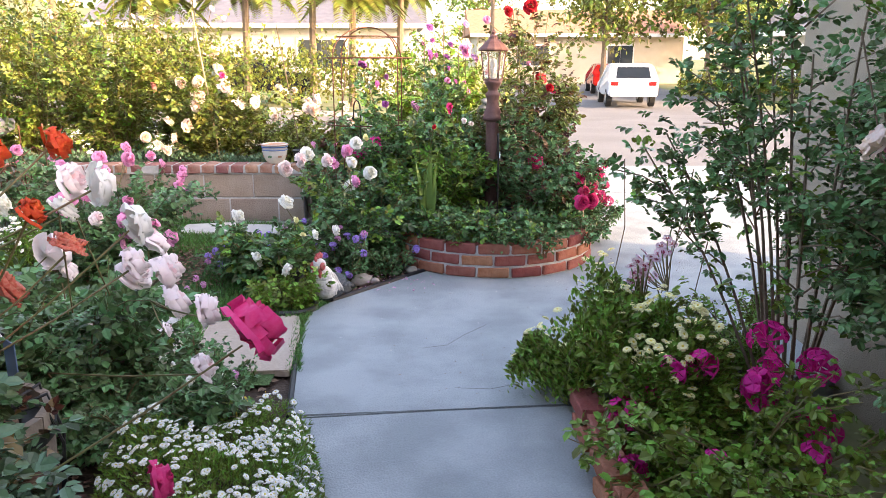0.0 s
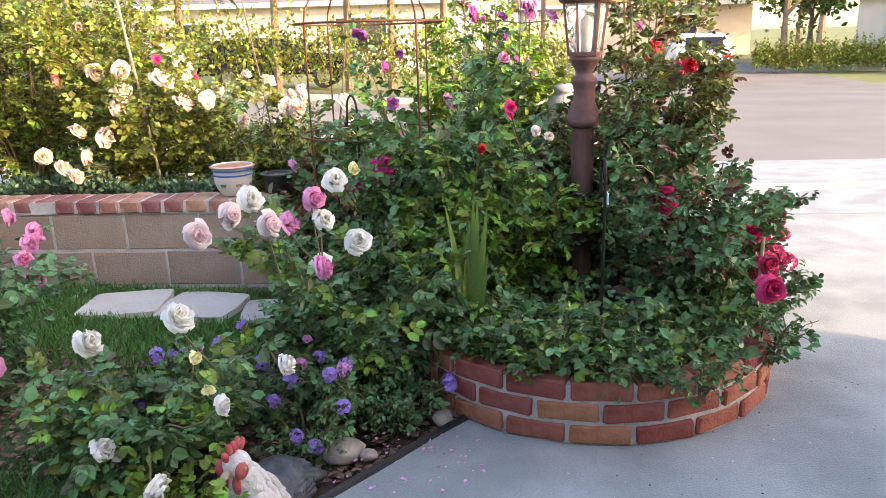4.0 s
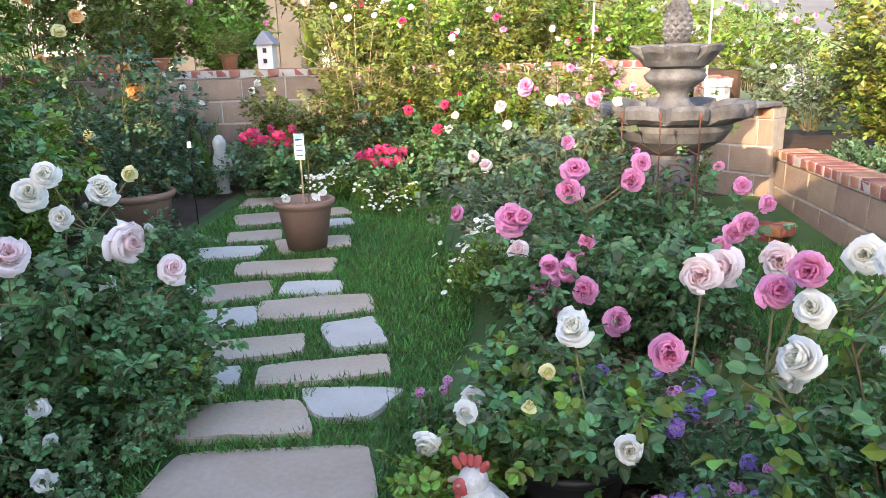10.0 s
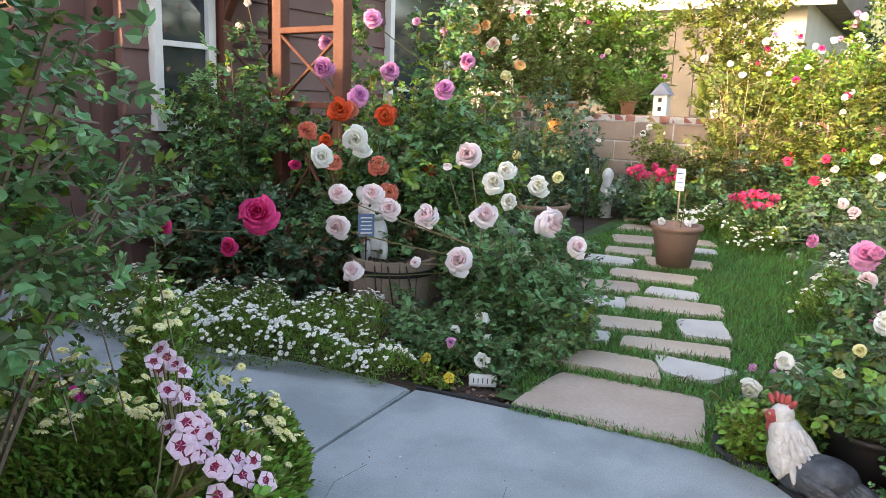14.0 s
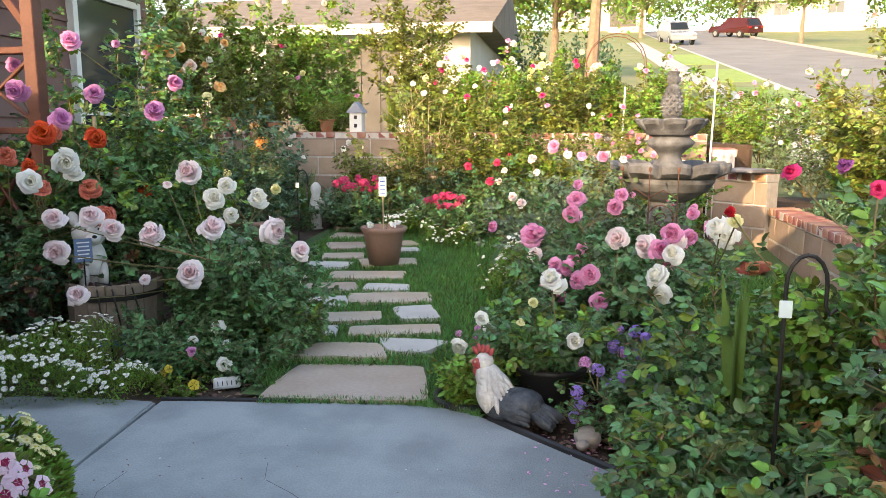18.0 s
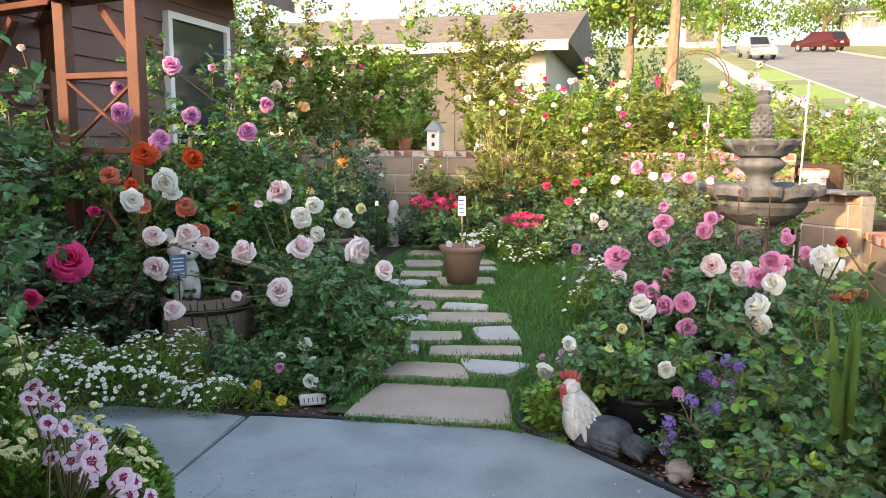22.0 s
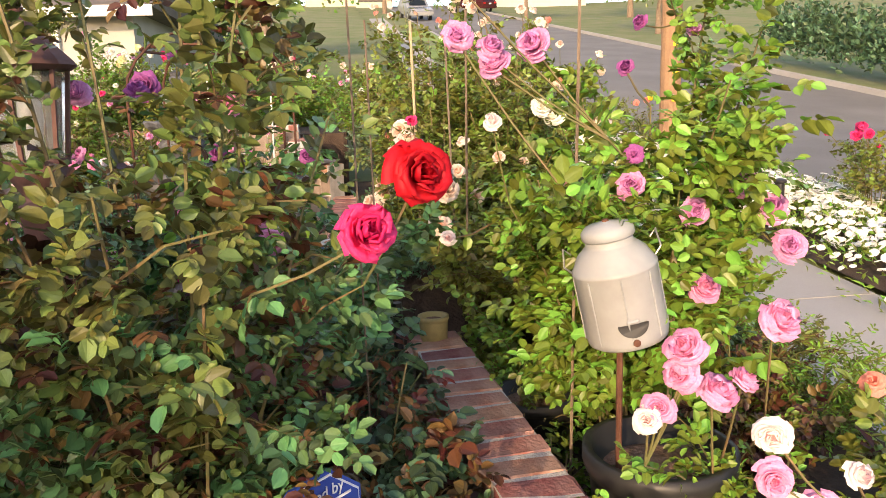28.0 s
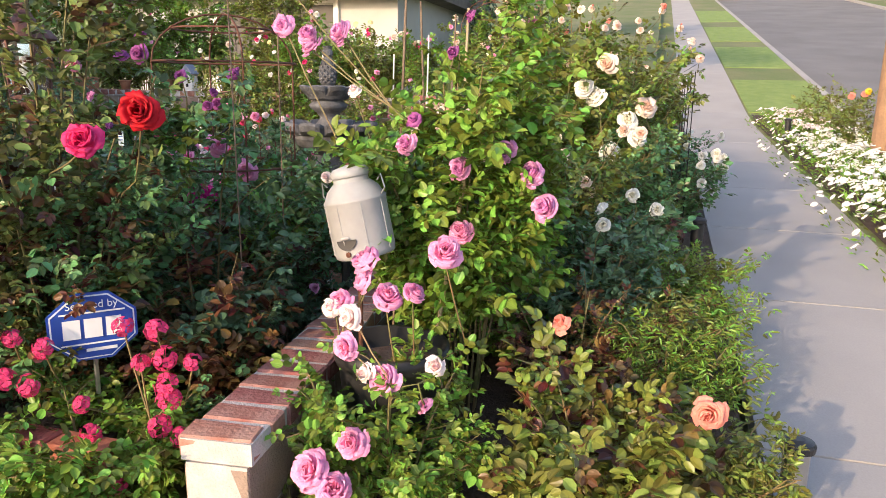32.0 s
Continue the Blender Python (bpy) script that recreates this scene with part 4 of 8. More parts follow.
def pot(name, label, x, y, z, r_top, r_foot, height, mat, rim=0.02, soil=True, seg=28, at_turn=0):
    root = thing(name, label, "plant pot", at=(x, y, z))
    bm = bmesh.new()
    lathe(bm, [(r_foot, 0), (r_foot + (r_top - r_foot) * 0.8, height * 0.82), (r_top * 0.985, height * 0.86), (r_top + rim * 0.5, height * 0.88), (r_top + rim, height * 0.93),
               (r_top + rim * 0.9, height), (r_top - 0.012, height), (r_top - 0.02, height * 0.86), (r_top * 0.3, height * 0.85)], seg)
    part("body", bm, mat, root, smooth=True)
    if soil:
        bm = bmesh.new()
        lathe(bm, [(r_top - 0.018, height * 0.84), (r_top * 0.6, height * 0.885), (0.02, height * 0.9)], 20)
        part("soil", bm, M_MULCH, root, "dry bark mulch")
    return root

# ---- garden walls ----
block_wall("wall_north", "tan slump-block garden wall with red brick cap", (-4.55, 6.07), (-1.14, 6.07), -0.10, 3, True)
block_wall("wall_north_low", "low block wall with brick cap, stepping down to the drive", (-0.95, 6.44), (1.06, 6.62), -0.08, 2, True, 0.1)
block_wall("wall_north_step", "lower step at the end of the block wall", (-1.13, 6.08), (-0.72, 6.27), -0.10, 2, True)
block_wall("wall_back", "tan block retaining wall with brick cap at the back", (-5.8, -0.9), (-5.8, 5.62), 0.12, 5, True)
block_wall("wall_pillar", "short stub of block wall with brick cap by the fountain", (-4.95, 5.62), (-4.6, 6.0), -0.02, 4, True)
block_wall("wall_step", "stepped block wall rising to the back corner", (-5.7, 5.75), (-5.0, 5.66), -0.02, 5, True)

# ---- round brick planter ----
planter = tagged(new("brick_planter"), "half-round planter of red clay bricks with pale mortar", "planter", kind="structure")
PC, PR = Vector((0.34, 5.14)), 0.70
planter.matrix_basis = pose(0, 0, G)
def planter_line(s):
    """A point and heading of the planter's outer face, s metres from its left end: a straight flank, an arc, a straight flank."""
    left, arc = 0.75, math.pi * PR
    if s < left:
        return PC.x - PR, PC.y + left - s, -90.0
    if s < left + arc:
        a = math.pi + (s - left) / PR
        return PC.x + PR * math.cos(a), PC.y + PR * math.sin(a), math.degrees(a) + 90
    return PC.x + PR, PC.y + (s - left - arc), 90.0
PL = 1.0 + 0.75 + math.pi * PR
core = bmesh.new()
inner_outer = []
steps = 48
for k in range(steps + 1):
    x, y, turn = planter_line(PL * k / steps * 0.9999)
    nx, ny = math.sin(radians(turn)), -math.cos(radians(turn))
    inner_outer.append(((x - nx * 0.006, y - ny * 0.006), (x - nx * 0.092, y - ny * 0.092)))
for (a, b), (c, d) in zip(inner_outer, inner_outer[1:]):
    q = [core.verts.new((*p, z)) for z in (-0.05, 0.203) for p in (a, c, d, b)]
    core.faces.new(q[4:])
    for i in range(4):
        core.faces.new((q[i], q[(i + 1) % 4], q[4 + (i + 1) % 4], q[4 + i]))
bmesh.ops.remove_doubles(core, verts=list(core.verts), dist=0.0005)
part("mortar", core, M_MORTAR, planter)
prng = random.Random(3)
for course in range(3):
    s = 0.03 + (0.105 if course % 2 else 0)
    while s < PL - 0.1:
        x, y, turn = planter_line(s + 0.1)
        nx, ny = math.sin(radians(turn)), -math.cos(radians(turn))
        inset = 0.046 + prng.uniform(-0.004, 0.004)
        piece(prng.choice(BRICKS), planter, (x - nx * inset, y - ny * inset, 0.035 + course * 0.076 + prng.uniform(-0.002, 0.002)), turn + prng.uniform(-1.5, 1.5))
        s += 0.212
bm = bmesh.new()
slab_mesh(bm, [b for a, b in inner_outer], 0.0, 0.23)
tagged(part("planter_soil", bm, M_SOIL), "dark soil filling the brick planter", "soil", kind="structure")

# ---- house and garages ----
def lap_siding(root, x0, x1, y, z0, z1, mat, pitch=0.2):
    n = int((z1 - z0) / pitch)
    for k in range(n):
        bm = bmesh.new()
        zz = z0 + k * pitch
        v = [bm.verts.new(p) for p in ((x0, y, zz), (x1, y, zz), (x1, y + 0.028, zz), (x0, y + 0.028, zz), (x0, y, zz + pitch), (x1, y, zz + pitch), (x1, y + 0.008, zz + pitch), (x0, y + 0.008, zz + pitch))]
        for f in ((3, 2, 6, 7), (0, 3, 7, 4), (1, 5, 6, 2), (0, 1, 2, 3), (4, 7, 6, 5), (0, 4, 5, 1)):
            bm.faces.new([v[i] for i in f])
        part("siding_board", bm, mat, root)


def sash_window(name, x, y, z, w, h, turn, mat, label, panes=2):
    root = tagged(new(name), label, "window", kind="structure")
    root.matrix_basis = pose(x, y, z, 0, 0, turn)
    bm = bmesh.new()
    t = 0.06
    box(bm, (w, 0.07, t), (0, 0, t / 2))
    box(bm, (w, 0.07, t), (0, 0, h - t / 2))
    box(bm, (t, 0.068, h - 2 * t), (-w / 2 + t / 2, 0, h / 2))
    box(bm, (t, 0.068, h - 2 * t), (w / 2 - t / 2, 0, h / 2))
    box(bm, (w - 2 * t, 0.05, 0.035), (0, 0, h / 2))
    part("window_frame", bm, mat, root)
    for k in range(panes):
        bm = bmesh.new()
        ph = (h - 2 * t - 0.035) / panes
        box(bm, (w - 2 * t, 0.008, ph), (0, -0.01, t + ph / 2 + k * (ph + 0.035)))
        part("pane", bm, M_PANE, root)
    return root


HY = 0.05
house = tagged(new("house"), "single-storey house with dark brown lap siding", "house", kind="structure")
for size, at in (((3.7, 0.2, 2.9), (-2.95, HY - 0.11, 1.4)), ((0.2, 6.0, 2.9), (-4.7, HY - 3.22, 1.4)), ((0.2, 6.0, 2.9), (-1.1, HY - 3.22, 1.4)), ((0.43, 0.2, 2.9), (-0.78, HY - 0.45, 1.4)), ((2.6, 0.2, 2.9), (0.32, -2.4, 1.4))):
    part("wall", box(bmesh.new(), size, at), M_SIDING, house)
lap_siding(house, -4.8, -1.0, HY, 0.1, 2.7, M_SIDING, 0.2)
bm = bmesh.new()
v = [bm.verts.new(p) for p in ((-5.2, HY + 0.5, 2.62), (-0.7, HY + 0.5, 2.62), (-0.7, HY - 3.5, 4.1), (-5.2, HY - 3.5, 4.1))]
f = bm.faces.new(v)
got = bmesh.ops.extrude_face_region(bm, geom=[f])
bmesh.ops.translate(bm, vec=(0, 0, 0.12), verts=[g for g in got["geom"] if isinstance(g, bmesh.types.BMVert)])
part("roof", bm, M_ROOF, house)
sash_window("window_1", -1.42, HY + 0.05, 1.0, 0.48, 1.1, 0, M_WHITE, "narrow white-framed window beside the porch")
sash_window("window_3", -4.1, HY + 0.05, 0.3, 1.0, 2.1, 0, M_WHITE, "tall white-framed glazed door in shade")

# beyond the near wall, unseen: width and roof height added to shape its shadow
garage = tagged(new("garage"), "cream stucco garage beside the entry walk", "garage", kind="structure")
for size, at in (((0.2, 6.5, 2.6), (1.83, 0.42, 1.2)), ((2.98, 0.2, 2.6), (3.425, 3.57, 1.2)), ((0.2, 6.5, 2.6), (5.02, 0.42, 1.2))):
    part("wall", box(bmesh.new(), size, at), M_STUCCO, garage)
bm = bmesh.new()
v = [bm.verts.new(p) for p in ((1.35, 4.0, 2.42), (5.4, 4.0, 2.42), (5.4, -3.2, 2.42), (1.35, -3.2, 2.42), (3.38, 1.9, 3.1), (3.38, -1.0, 3.1))]
for f in ((0, 1, 4), (1, 2, 5, 4), (2, 3, 5), (3, 0, 4, 5), (3, 2, 1, 0)):
    bm.faces.new([v[i] for i in f])
part("roof", bm, M_ROOF, garage)
bm = bmesh.new()
box(bm, (2.5, 0.06, 2.1), (3.4, 3.70, 1.05 + G))
door = part("garage_door", bm, M_WHITE, garage, "white sectional garage door")
for k in range(3):
    bm = bmesh.new()
    box(bm, (2.4, 0.02, 0.03), (3.4, 3.74, 0.5 + 0.5 * k))
    part("door_rail", bm, M_WHITE, door)


def far_house(name, label, x, y, z, w, d, h, rise, turn, wall, roof, openings=()):
    root = thing(name, label, "house", at=(x, y, z), turn=turn, kind="")
    bm = bmesh.new()
    box(bm, (w, d, h + 1.0), (0, 0, h / 2 - 0.5))
    part("wall", bm, wall, root)
    bm = bmesh.new()
    o = 0.5
    v = [bm.verts.new(p) for p in ((-w / 2 - o, -d / 2 - o, h - 0.02), (w / 2 + o, -d / 2 - o, h - 0.02), (w / 2 + o, d / 2 + o, h - 0.02), (-w / 2 - o, d / 2 + o, h - 0.02),
                                   (-w / 2 - o, 0, h + rise), (w / 2 + o, 0, h + rise))]
    for f in ((0, 1, 5, 4), (2, 3, 4, 5), (1, 2, 5), (3, 0, 4), (3, 2, 1, 0)):
        bm.faces.new([v[i] for i in f])
    part("roof", bm, roof, root)
    bm = bmesh.new()
    box(bm, (w + 2 * o, 0.05, 0.2), (0, -d / 2 - o - 0.028, h - 0.08))
    part("fascia", bm, M_WHITE, root)
    for kind, ox, oz, ow, oh in openings:
        bm = bmesh.new()
        if kind == "garage":
            box(bm, (ow, 0.06, oh), (ox, -d / 2 - 0.02, oz + oh / 2))
            leaf = part("garage_door", bm, M_GARAGE, root, "grey boarded garage door")
            for k in range(1, 7):
                bm = bmesh.new()
                box(bm, (0.025, 0.02, oh - 0.1), (ox - ow / 2 + ow * k / 7, -d / 2 - 0.06, oz + oh / 2))
                part("batten", bm, M_GARAGE, leaf)
            bm = bmesh.new()
            for sx in (-1, 1):
                box(bm, (0.12, 0.1, oh + 0.1), (ox + sx * (ow / 2 + 0.06), -d / 2 - 0.03, oz + oh / 2))
            box(bm, (ow + 0.24, 0.1, 0.12), (ox, -d / 2 - 0.03, oz + oh + 0.1))
            part("door_trim", bm, M_WHITE, root)
        else:
            win = part("window", box(bm, (ow + 0.16, 0.08, oh + 0.16), (ox, -d / 2 - 0.03, oz + oh / 2)), M_WHITE, root)
            bm = bmesh.new()
            box(bm, (ow / 2 - 0.02, 0.02, oh), (ox - ow / 4, -d / 2 - 0.08, oz + oh / 2))
            part("pane", bm, M_PANE, win)
            bm = bmesh.new()
            box(bm, (ow / 2 - 0.02, 0.02, oh), (ox + ow / 4, -d / 2 - 0.08, oz + oh / 2))
            part("pane", bm, M_PANE, win)
    return root


# the neighbours' garage uphill: its door side faces the garden
far_house("neighbour_garage", "white neighbour's garage with grey boarded door and brown roof", -17.0, -1.45, 0.75, 7.2, 7.6, 2.55, 1.3, 90, M_WHITEHOUSE, M_ROOF,
          (("garage", 0.67, 0.0, 2.9, 2.25),))
far_house("uphill_house", "long low white house up the hill", -93, 30.5, land(-93, 0), 11, 8, 2.7, 1.5, 80, M_WHITEHOUSE, M_ROOF, (("window", -3, 1, 1.6, 1.2), ("window", 2.5, 1, 1.6, 1.2)))
far_house("uphill_house", "tan house with brown roof on the hill", -92, 7, land(-92, 0), 10, 8, 2.7, 1.5, 88, M_TANHOUSE, M_ROOF, (("window", -2.5, 1, 1.6, 1.2), ("garage", 2.5, 0, 3, 2.2)))
far_house("street_house", "white house with grey shingle roof across the street", -9.0, 40, 0.2, 15, 8, 2.9, 1.5, 4, M_WHITEHOUSE, M_ROOFDARK, (("window", -4.5, 0.9, 1.6, 1.2), ("window", 3.0, 0.9, 2.2, 1.3)))
far_house("street_house", "tan house with orange-brown roof at the corner", 8.5, 52, ground_height(8.5, 52) + 0.1, 13, 8, 2.8, 1.7, 2, M_TANHOUSE, bpy.data.materials["terracotta"], (("window", -3.0, 0.9, 2.0, 1.2), ("window", 2.5, 0.9, 1.6, 1.2)))
far_house("street_house", "cream house with white trim across the side street", 23, 34, ground_height(23, 34) + 0.1, 14, 9, 2.9, 1.5, -35, M_WHITEHOUSE, M_ROOFDARK, (("garage", -3.5, 0, 4.6, 2.2), ("window", 3.0, 0.9, 2.0, 1.3)))

# ---- stepping stones ----
path_stones = tagged(new("flagstone_path"), "path of irregular sandstone flags with grass joints", "path", kind="structure")
def flag(x, y, length, width, turn, seed, pale=False, sink=0.0, taper=1.0):
    """An irregular flag; its far edge is longer or shorter than its near edge by the taper."""
    rng = np.random.default_rng(seed)
    far, near = length * 2 * taper / (1 + taper) / 2, length / (1 + taper)
    corners = [np.array((sx * (far if sy > 0 else near) * rng.uniform(0.92, 1.0), sy * width / 2 * rng.uniform(0.86, 1.0))) for sx, sy in ((-1, -1), (1, -1), (1, 1), (-1, 1))]
    pts = []
    for p, q in zip(corners, corners[1:] + corners[:1]):
        normal = np.array((q[1] - p[1], p[0] - q[0]))
        bow = rng.uniform(0.0, 0.10)
        pts.append(p * 0.985)
        for t in (0.06, 0.22, 0.38, 0.52, 0.68, 0.84, 0.95):
            pts.append(p + (q - p) * t + normal * (bow * 4 * t * (1 - t) * 0.5 + rng.normal(0, 0.011)))
    pts = [tuple(float(c) for c in p) for p in pts]
    bm = bmesh.new()
    slab_mesh(bm, pts, -0.03, 0.0, 0.005)
    ob = part("flagstone", bm, M_FLAGW if pale else M_FLAG, path_stones)
    ob.matrix_basis = pose(x, y, lawn_z(x) + 0.016 - sink + rng.uniform(-0.003, 0.003), rng.uniform(-0.5, 0.5), rng.uniform(-0.5, 0.5), turn)
# rows: centre x, y, length (along y), width (along x), turn, pale, taper
FLAGS = [(-0.94, 3.33, 0.70, 0.49, 97, 0, 0.83), (-1.33, 3.12, 0.50, 0.26, 99, 0, 0.72), (-1.46, 3.49, 0.29, 0.23, 92, 1, 2.2), (-1.63, 2.89, 0.28, 0.19, 106, 1, 1.08), (-1.72, 3.34, 0.54, 0.19, 104, 0, 1.02),
         (-1.90, 2.97, 0.50, 0.22, 107, 0, 1.09), (-2.07, 3.39, 0.24, 0.35, 112, 1, 1.04), (-2.23, 2.78, 0.25, 0.27, 109, 1, 1.4), (-2.38, 3.15, 0.54, 0.27, 104, 0, 1.04), (-2.63, 3.06, 0.32, 0.21, 96, 1, 0.99),
         (-2.57, 2.69, 0.36, 0.28, 110, 0, 1.14), (-2.95, 2.84, 0.56, 0.28, 98, 0, 1.06), (-3.21, 2.43, 0.39, 0.25, 102, 1, 1.4), (-3.40, 2.88, 0.46, 0.31, 110, 0, 1.14), (-3.56, 2.46, 0.35, 0.27, 106, 0, 1.1)]
FLAGS += [(-3.97, 2.36, 0.33, 0.36, 109, 0, 1.2), (-4.15, 2.83, 0.23, 0.27, 112, 0, 0.8), (-3.87, 2.90, 0.26, 0.20, 108, 1, 1.0), (-4.48, 2.23, 0.31, 0.31, 101, 0, 0.8), (-4.76, 2.60, 0.22, 0.30, 98, 1, 1.3),
          (-4.92, 2.10, 0.31, 0.34, 112, 0, 1.1), (-5.05, 2.40, 0.35, 0.30, 108, 1, 0.9), (-5.42, 1.88, 0.28, 0.36, 105, 0, 0.9)]
for k, row in enumerate(FLAGS):
    flag(*row[:5], 300 + k, row[5], 0.0, row[6])
# flags by the north wall
flag(-1.85, 5.68, 0.40, 0.36, 8, 350, 1)
flag(-1.46, 5.68, 0.38, 0.38, -4, 351, 1)
flag(-1.08, 5.66, 0.32, 0.30, 10, 352, 1)

def on_flag(x, y):
    for fx, fy, ln, wd, turn, _, _ in FLAGS:
        t = radians(turn)
        dx, dy = x - fx, y - fy
        u, v = dx * math.cos(t) + dy * math.sin(t), -dx * math.sin(t) + dy * math.cos(t)
        if abs(u) < ln * 0.48 and abs(v) < wd * 0.46:
            return True
    return False
def lawn_area(x, y):
    if on_flag(x, y):
        return False
    near = edge_x(y) - 0.025
    north = 3.78 + 0.12 * math.sin(x * 2.1) if x < -1.5 else 3.80 + (-(x + 0.78)) * 1.3
    south = 2.05 + max(0.0, (x + 2.6)) * 0.50
    return x < near and south < y < north and (x < -0.8 or y > 3.02)
grass_field("lawn_grass", "lush uncut green lawn grass", lawn_area, (-5.6, -0.68, 1.95, 4.9), 124000, 0.040, M_GRASS, 11, lambda x: lawn_z(x))
grass_field("wall_grass", "green grass strip along the block wall", lambda x, y: y > 4.72 + 0.2 * math.sin(x * 3) - 0.1 * (x > -1.4) and not (abs(y - 5.68) < 0.17 and -2.04 < x < -0.93), (-3.3, -1.0, 4.45, 5.95), 30000, 0.05, M_GRASS, 12, lambda x: lawn_z(x) - 0.01)
grass_field("edge_grass", "grass creeping along the slab edge", lambda x, y: -0.035 < x - edge_x(y) < 0.012, (-0.76, -0.60, 3.0, 3.95), 7000, 0.034, M_GRASS, 13, lambda x: 0.055)

# ---- fountain ----
fountain = thing("fountain", "three-tiered cast stone fountain with a pineapple finial", "fountain", at=(-3.33, 4.97, 0.0))
fountain.scale = (0.88, 0.88, 1.015)
bm = bmesh.new()
lathe(bm, [(0.27, -0.05), (0.27, 0.07), (0.23, 0.10), (0.17, 0.14), (0.14, 0.30), (0.16, 0.42), (0.20, 0.50), (0.17, 0.62), (0.14, 0.72)], 24)
part("pedestal", bm, M_STONE, fountain, smooth=True)
bm = bmesh.new()
lathe(bm, [(0.14, 0.70), (0.22, 0.735), (0.31, 0.785), (0.355, 0.84), (0.362, 0.872), (0.40, 0.885, 0.4), (0.43, 0.905, 1), (0.44, 0.95, 1), (0.43, 0.972, 1), (0.40, 0.972, 1), (0.37, 0.95, 0.6), (0.33, 0.91), (0.2, 0.85), (0.08, 0.85)], 80, lobes=10, depth=0.085, sharp=0.45)
part("lower_bowl", bm, M_STONE, fountain)
bm = bmesh.new()
lathe(bm, [(0.13, 0.80), (0.15, 0.90), (0.145, 0.95), (0.10, 0.985), (0.085, 1.02), (0.12, 1.06), (0.17, 1.09), (0.19, 1.12), (0.15, 1.15), (0.14, 1.18)], 28)
part("stem", bm, M_STONE, fountain, smooth=True)
bm = bmesh.new()
lathe(bm, [(0.12, 1.15), (0.19, 1.17), (0.215, 1.20), (0.245, 1.235, 1), (0.26, 1.265, 1), (0.25, 1.275, 1), (0.20, 1.27), (0.12, 1.235), (0.05, 1.235)], 64, lobes=8, depth=0.055, sharp=0.45)
part("upper_bowl", bm, M_STONE, fountain)
bm = bmesh.new()
lathe(bm, [(0.075, 1.23), (0.075, 1.27), (0.06, 1.285), (0.075, 1.30)], 20)
for k in range(9):
    t = k / 8
    r = 0.078 * math.sin(math.pi * (0.28 + 0.62 * t)) ** 0.8
    for j in range(9):
        a = 2 * math.pi * (j + 0.5 * (k % 2)) / 9
        got = bmesh.ops.create_cone(bm, cap_ends=True, segments=4, radius1=0.026 * (1.1 - 0.35 * t), radius2=0.006, depth=0.03)["verts"]
        m = Matrix.Translation((math.cos(a) * r, math.sin(a) * r, 1.31 + 0.19 * t)) @ Euler((0, 0, a)).to_matrix().to_4x4() @ pose(0, 0, 0, 0, 90)
        bmesh.ops.transform(bm, matrix=m, verts=got)
lathe(bm, [(0.06, 1.29), (0.078, 1.36), (0.075, 1.42), (0.055, 1.49), (0.03, 1.52)], 16)
lathe(bm, [(0.028, 1.50), (0.05, 1.53), (0.055, 1.56), (0.04, 1.575), (0.05, 1.60), (0.03, 1.605)], 14, lobes=6, depth=0.01)
part("pineapple_finial", bm, M_STONE, fountain)

# ---- lamp post ----
lamp = thing("lamp_post", "faded maroon cast-metal garden lamp post with glass lantern", "lamp post", at=(0.36, 5.45, 0.1))
bm = bmesh.new()
lathe(bm, [(0.085, 0), (0.085, 0.05), (0.062, 0.10), (0.05, 0.14), (0.046, 0.86), (0.044, 0.87)], 14)
part("shaft", bm, M_POST, lamp)
bm = bmesh.new()
lathe(bm, [(0.046, 0.86), (0.070, 0.872), (0.072, 0.895), (0.065, 0.905), (0.062, 0.93), (0.047, 0.965), (0.042, 1.01), (0.046, 1.03), (0.053, 1.045), (0.053, 1.06), (0.036, 1.075),
           (0.036, 1.09), (0.056, 1.125), (0.062, 1.135), (0.062, 1.15), (0.040, 1.155)], 20)
part("collar", bm, M_POST, lamp, smooth=True)
bm = bmesh.new()
lathe(bm, [(0.072, 1.15), (0.072, 1.165), (0.05, 1.166)], 6)
for k in range(6):
    a = math.pi / 3 * k
    tube(bm, [(0.066 * math.cos(a), 0.066 * math.sin(a), 1.16), (0.088 * math.cos(a), 0.088 * math.sin(a), 1.36)], 0.006, 4)
lathe(bm, [(0.096, 1.355), (0.11, 1.365), (0.105, 1.375), (0.06, 1.42), (0.035, 1.44), (0.03, 1.455), (0.012, 1.47), (0.018, 1.485), (0.004, 1.505)], 12)
part("lantern_frame", bm, M_POST, lamp)
bm = bmesh.new()
lathe(bm, [(0.060, 1.168), (0.082, 1.352)], 6)
part("lantern_glass", bm, M_GLASS, lamp)
bm = bmesh.new()
lathe(bm, [(0.02, 1.166), (0.02, 1.22), (0.026, 1.25), (0.024, 1.29), (0.008, 1.31)], 12)
part("bulb", bm, M_SIGNWHITE, lamp, smooth=True)

# ---- roses and shrubs, bed by bed ----
def rose(label, x, y, z, height, radius, mat, seed, **kw):
    return shrub("rose_bush", label, "rose bush", x, y, z, height, radius, mat, seed, **kw)

